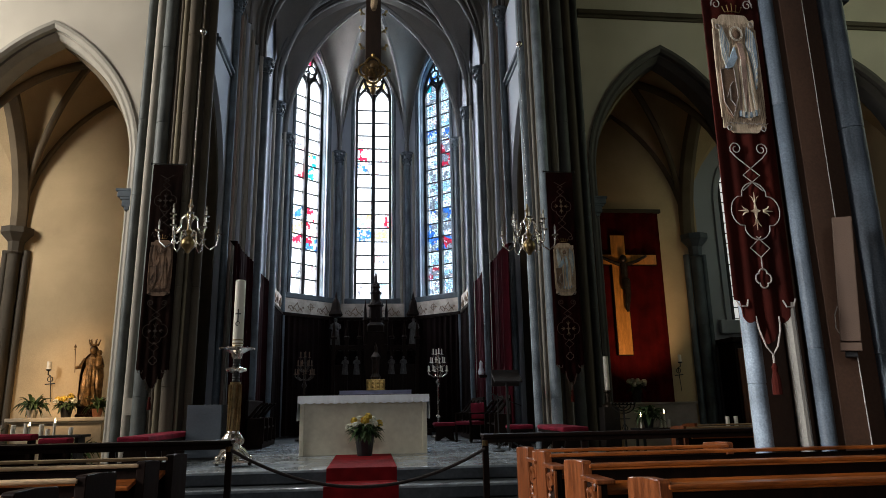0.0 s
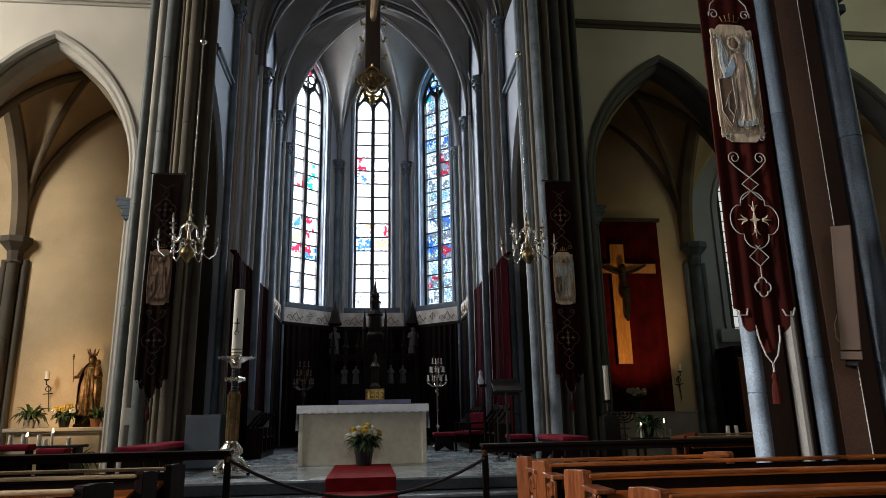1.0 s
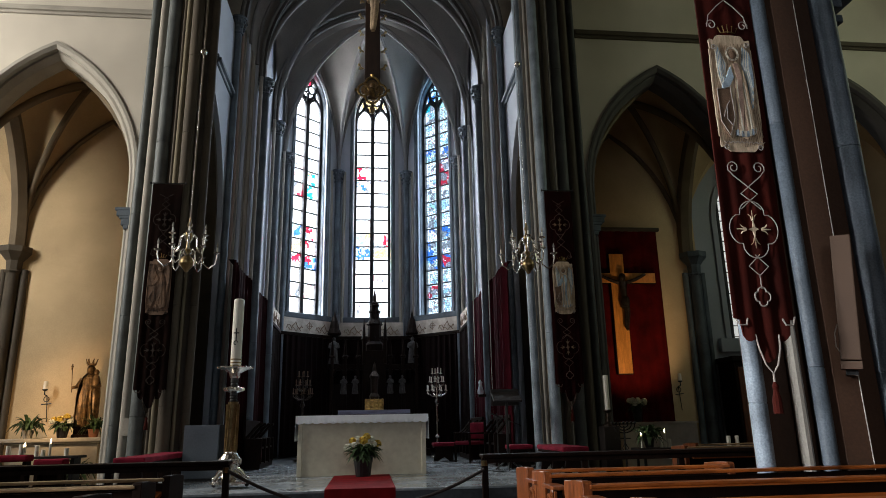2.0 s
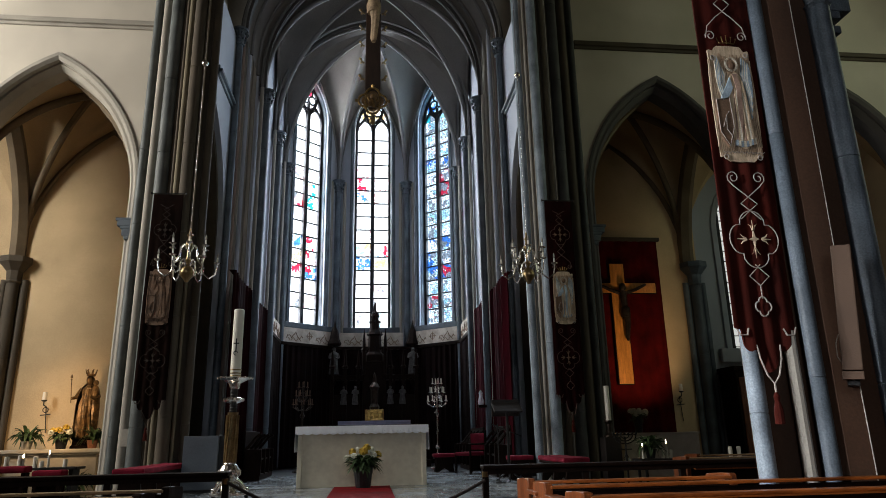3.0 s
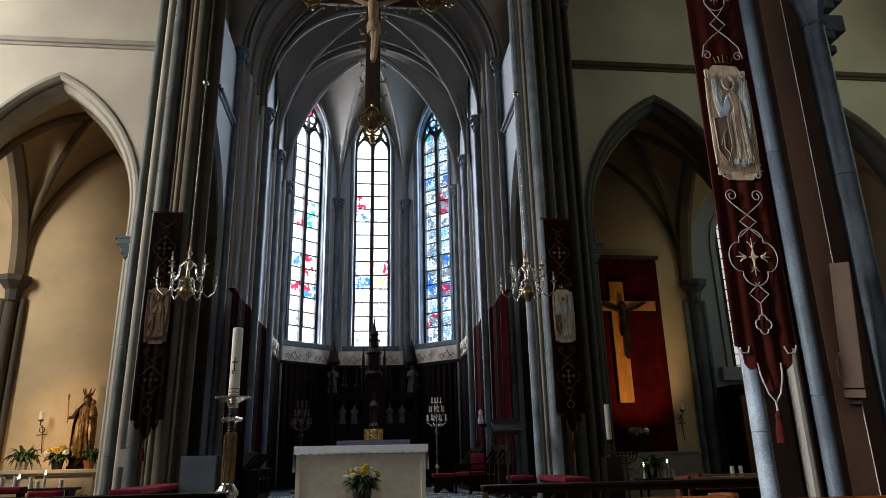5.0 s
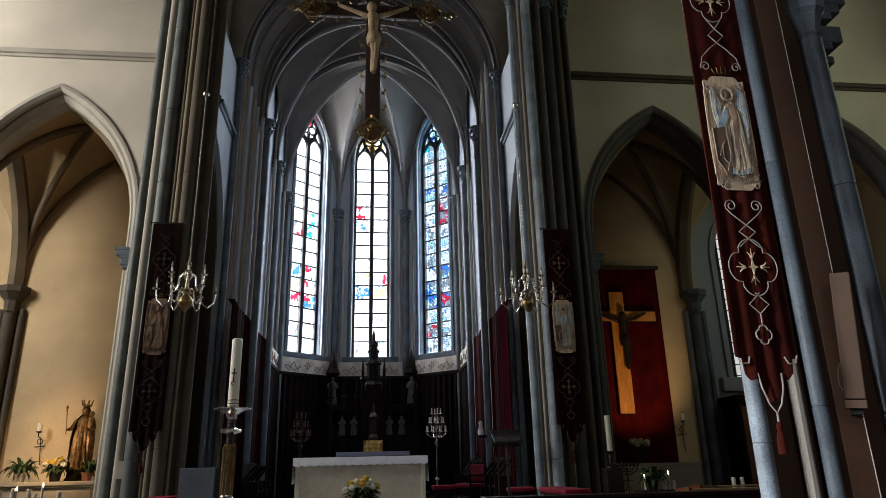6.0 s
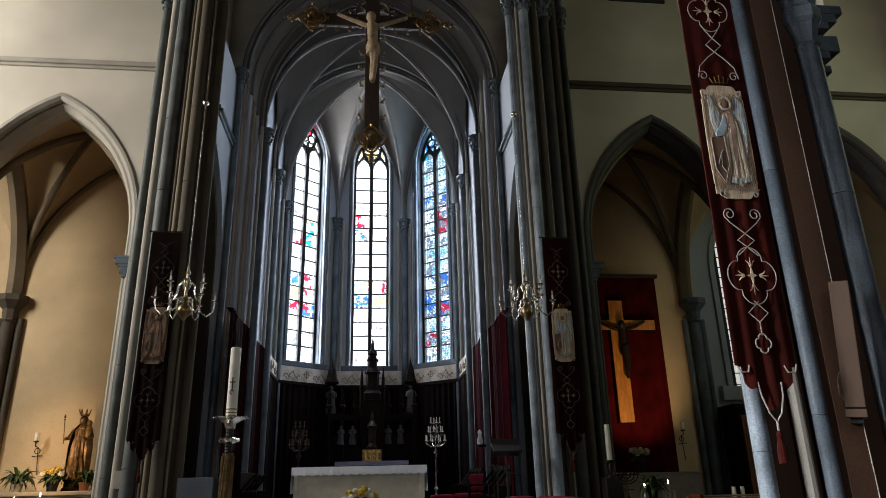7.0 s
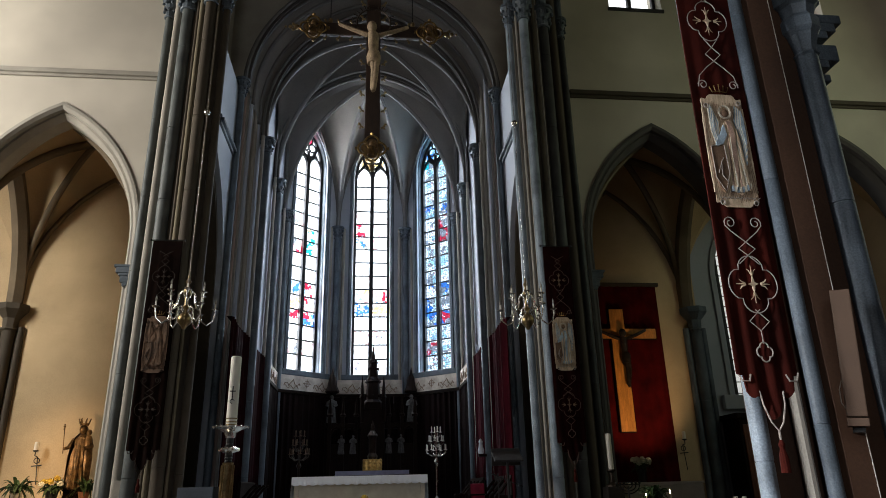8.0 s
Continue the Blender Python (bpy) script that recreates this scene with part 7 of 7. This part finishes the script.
# cloak falling from the shoulders, open in front
cloak = []
for i in range(25):
    t = math.pi * (-0.22 + 1.44 * i / 24)
    cloak.append([bm.verts.new((r * math.cos(t) * (1 + 0.06 * math.sin(i * 1.9) * (1.1 - z)), 0.85 * r * math.sin(t), z)) for r, z in ((0.24, 0.05), (0.245, 0.35), (0.25, 0.65), (0.225, 0.88), (0.165, 1.05), (0.08, 1.14))])
for a, b in zip(cloak, cloak[1:]):
    for j in range(5):
        bm.faces.new((a[j], b[j], b[j + 1], a[j + 1]))
ball(bm, (0, -0.03, 1.22), 0.078, sz=1.3)
ball(bm, (0, 0.03, 1.18), 0.092, sz=1.45, sy=0.8)
lathe(bm, [(0.085, 1.30), (0.09, 1.305), (0.095, 1.34), (0.09, 1.345)], (0, 0, 0), 14)
for k in range(7):
    a = 2 * math.pi * k / 7
    tube(bm, [(0.09 * math.cos(a), 0.09 * math.sin(a), 1.34), (0.12 * math.cos(a), 0.12 * math.sin(a), 1.43)], 0.020, 5, 0.006)
    ball(bm, (0.12 * math.cos(a), 0.12 * math.sin(a), 1.43), 0.014, sub=1)
tube(bm, [(-0.16, 0, 1.02), (-0.25, -0.06, 0.84), (-0.30, -0.15, 0.82)], 0.05, 8, 0.035)
tube(bm, [(0.16, 0, 1.02), (0.25, -0.08, 0.86), (0.10, -0.20, 0.82)], 0.05, 8, 0.035)
tube(bm, [(-0.30, -0.16, 0.72), (-0.34, -0.16, 1.22)], 0.009, 6)
for dz, r in ((1.22, 0.022), (1.27, 0.03), (1.31, 0.018)):
    ball(bm, (-0.345, -0.16, dz), r, sub=1)
tube(bm, [(0.17, -0.14, 0.86), (0.18, -0.15, 1.0), (0.18, -0.13, 1.06)], 0.075, 10, 0.06)
ball(bm, (0.18, -0.14, 1.14), 0.058, sz=1.15)
tube(bm, [(0.12, -0.18, 1.02), (0.03, -0.20, 1.04)], 0.022, 6, 0.016)
tube(bm, [(0.10, -0.22, 0.86), (0.16, -0.24, 0.76)], 0.03, 6, 0.02)
bm.transform(Matrix.Translation((-6.36, 16.35, 1.45)) @ Matrix.Diagonal((1.02, 1.02, 1.05, 1)))
tagged(part("crowned_statue", bm, GILT_WOOD, None, "gilt polychrome carved statue with a crown on a plinth", True), category="statue")
bm = bmesh.new()
lathe(bm, [(0.28, 1.22), (0.28, 1.27), (0.24, 1.30), (0.24, 1.41), (0.27, 1.43), (0.27, 1.45)], (-6.36, 16.35, 0), 8)
tagged(part("statue_plinth", bm, DARKWOOD, None, "dark plinth under the crowned statue"), category="plinth")
bouquet("flower_arrangement", "yellow and white flowers in a pot on the chapel altar", (-6.66, 15.95, 1.22), (0.13, 0.22), 8, 0.34, 0.22, 70, 14, POT)
fern("potted_plant", "leafy green potted plant on the chapel altar", (-7.38, 15.98, 1.22), 46, 0.50, 0.46, 31, 0.12, 0.18, PALE)
fern("potted_plant", "leafy green potted plant on the chapel altar", (-6.02, 15.98, 1.22), 42, 0.40, 0.46, 32, 0.12, 0.18, TERRACOTTA)
fern("potted_plant", "large dark leafy plant standing on the chapel floor", (-6.0, 15.2, 0.0), 40, 0.55, 0.55, 33, 0.16, 0.40, POT)
fern("potted_plant", "leafy green plant beside the chapel altar", (-7.95, 15.6, 0.0), 40, 0.42, 0.75, 34, 0.16, 0.60, POT)
# prayer kneelers with red tops, and votive candles
for x0, x1, z, y in ((-6.4, -5.22, 1.0, 11.5), (-5.13, -4.68, 0.93, 11.5)):
    th = thing("prayer_kneeler", "dark wooden prayer kneeler with a red padded top", "kneeler", "prayer kneelers", ((x0 + x1) / 2, y, 0))
    w = (x1 - x0) / 2
    bm = bmesh.new()
    block(bm, -w, w, -0.12, 0.12, z - 0.10, z, 0.03)
    part("pad", bm, RED, th, "red padded top")
    for k in range(3 if w > 0.3 else 2):
        x = -w + 0.05 + (2 * w - 0.1) * k / (2 if w > 0.3 else 1)
        bm = bmesh.new()
        block(bm, x - 0.03, x + 0.03, -0.08, 0.08, 0, z - 0.10, 0.006)
        part("leg", bm, DARKWOOD, th)
    bm = bmesh.new()
    block(bm, -w, w, 0.02, 0.05, 0.25, z - 0.15, 0.004)
    part("front_panel", bm, DARKWOOD, th)
vt = thing("candle_table", "dark votive candle stand behind the kneelers", "table", at=(-5.4, 12.0, 0))
bm = bmesh.new()
block(bm, -0.9, 0.75, -0.18, 0.18, 0.92, 0.96, 0.006)
part("tabletop", bm, IRON, vt)
for x in (-0.8, 0.65):
    bm = bmesh.new()
    block(bm, x - 0.03, x + 0.03, -0.14, 0.14, 0, 0.92, 0.004)
    part("leg", bm, IRON, vt)
for x, h, lit in ((-6.02, 0.17, False), (-5.80, 0.17, False), (-5.60, 0.19, False), (-5.55, 0.15, True), (-5.36, 0.17, False), (-5.16, 0.20, True), (-5.26, 0.10, False), (-4.9, 0.12, False)):
    votive((x, 11.98, 0.96), h, 0.035 if not lit else 0.02, lit)
# small notice on the left pier
bm = bmesh.new()
block(bm, -4.36, -4.18, 12.86, 12.90, 1.25, 1.55, 0.004)
nt = part("notice_box", bm, PALE, None, "small pale collection box with a dark slot on the pier")
tagged(nt, category="box")

# ---------------------------------------------------------------- sanctuary floor slabs
for j in range(9):
    for i in range(8):
        x0, y0 = -4.0 + i, 9.5 + j * 0.8
        if y0 > 16.5 and abs(x0 + 0.5) > 3:
            continue
        bm = bmesh.new()
        block(bm, x0 + 0.003, x0 + 0.997, y0 + 0.003, y0 + 0.797, 0.47, 0.51, 0.003)
        part("floor_slab", bm, MARBLE, bpy.data.objects["step_3"])
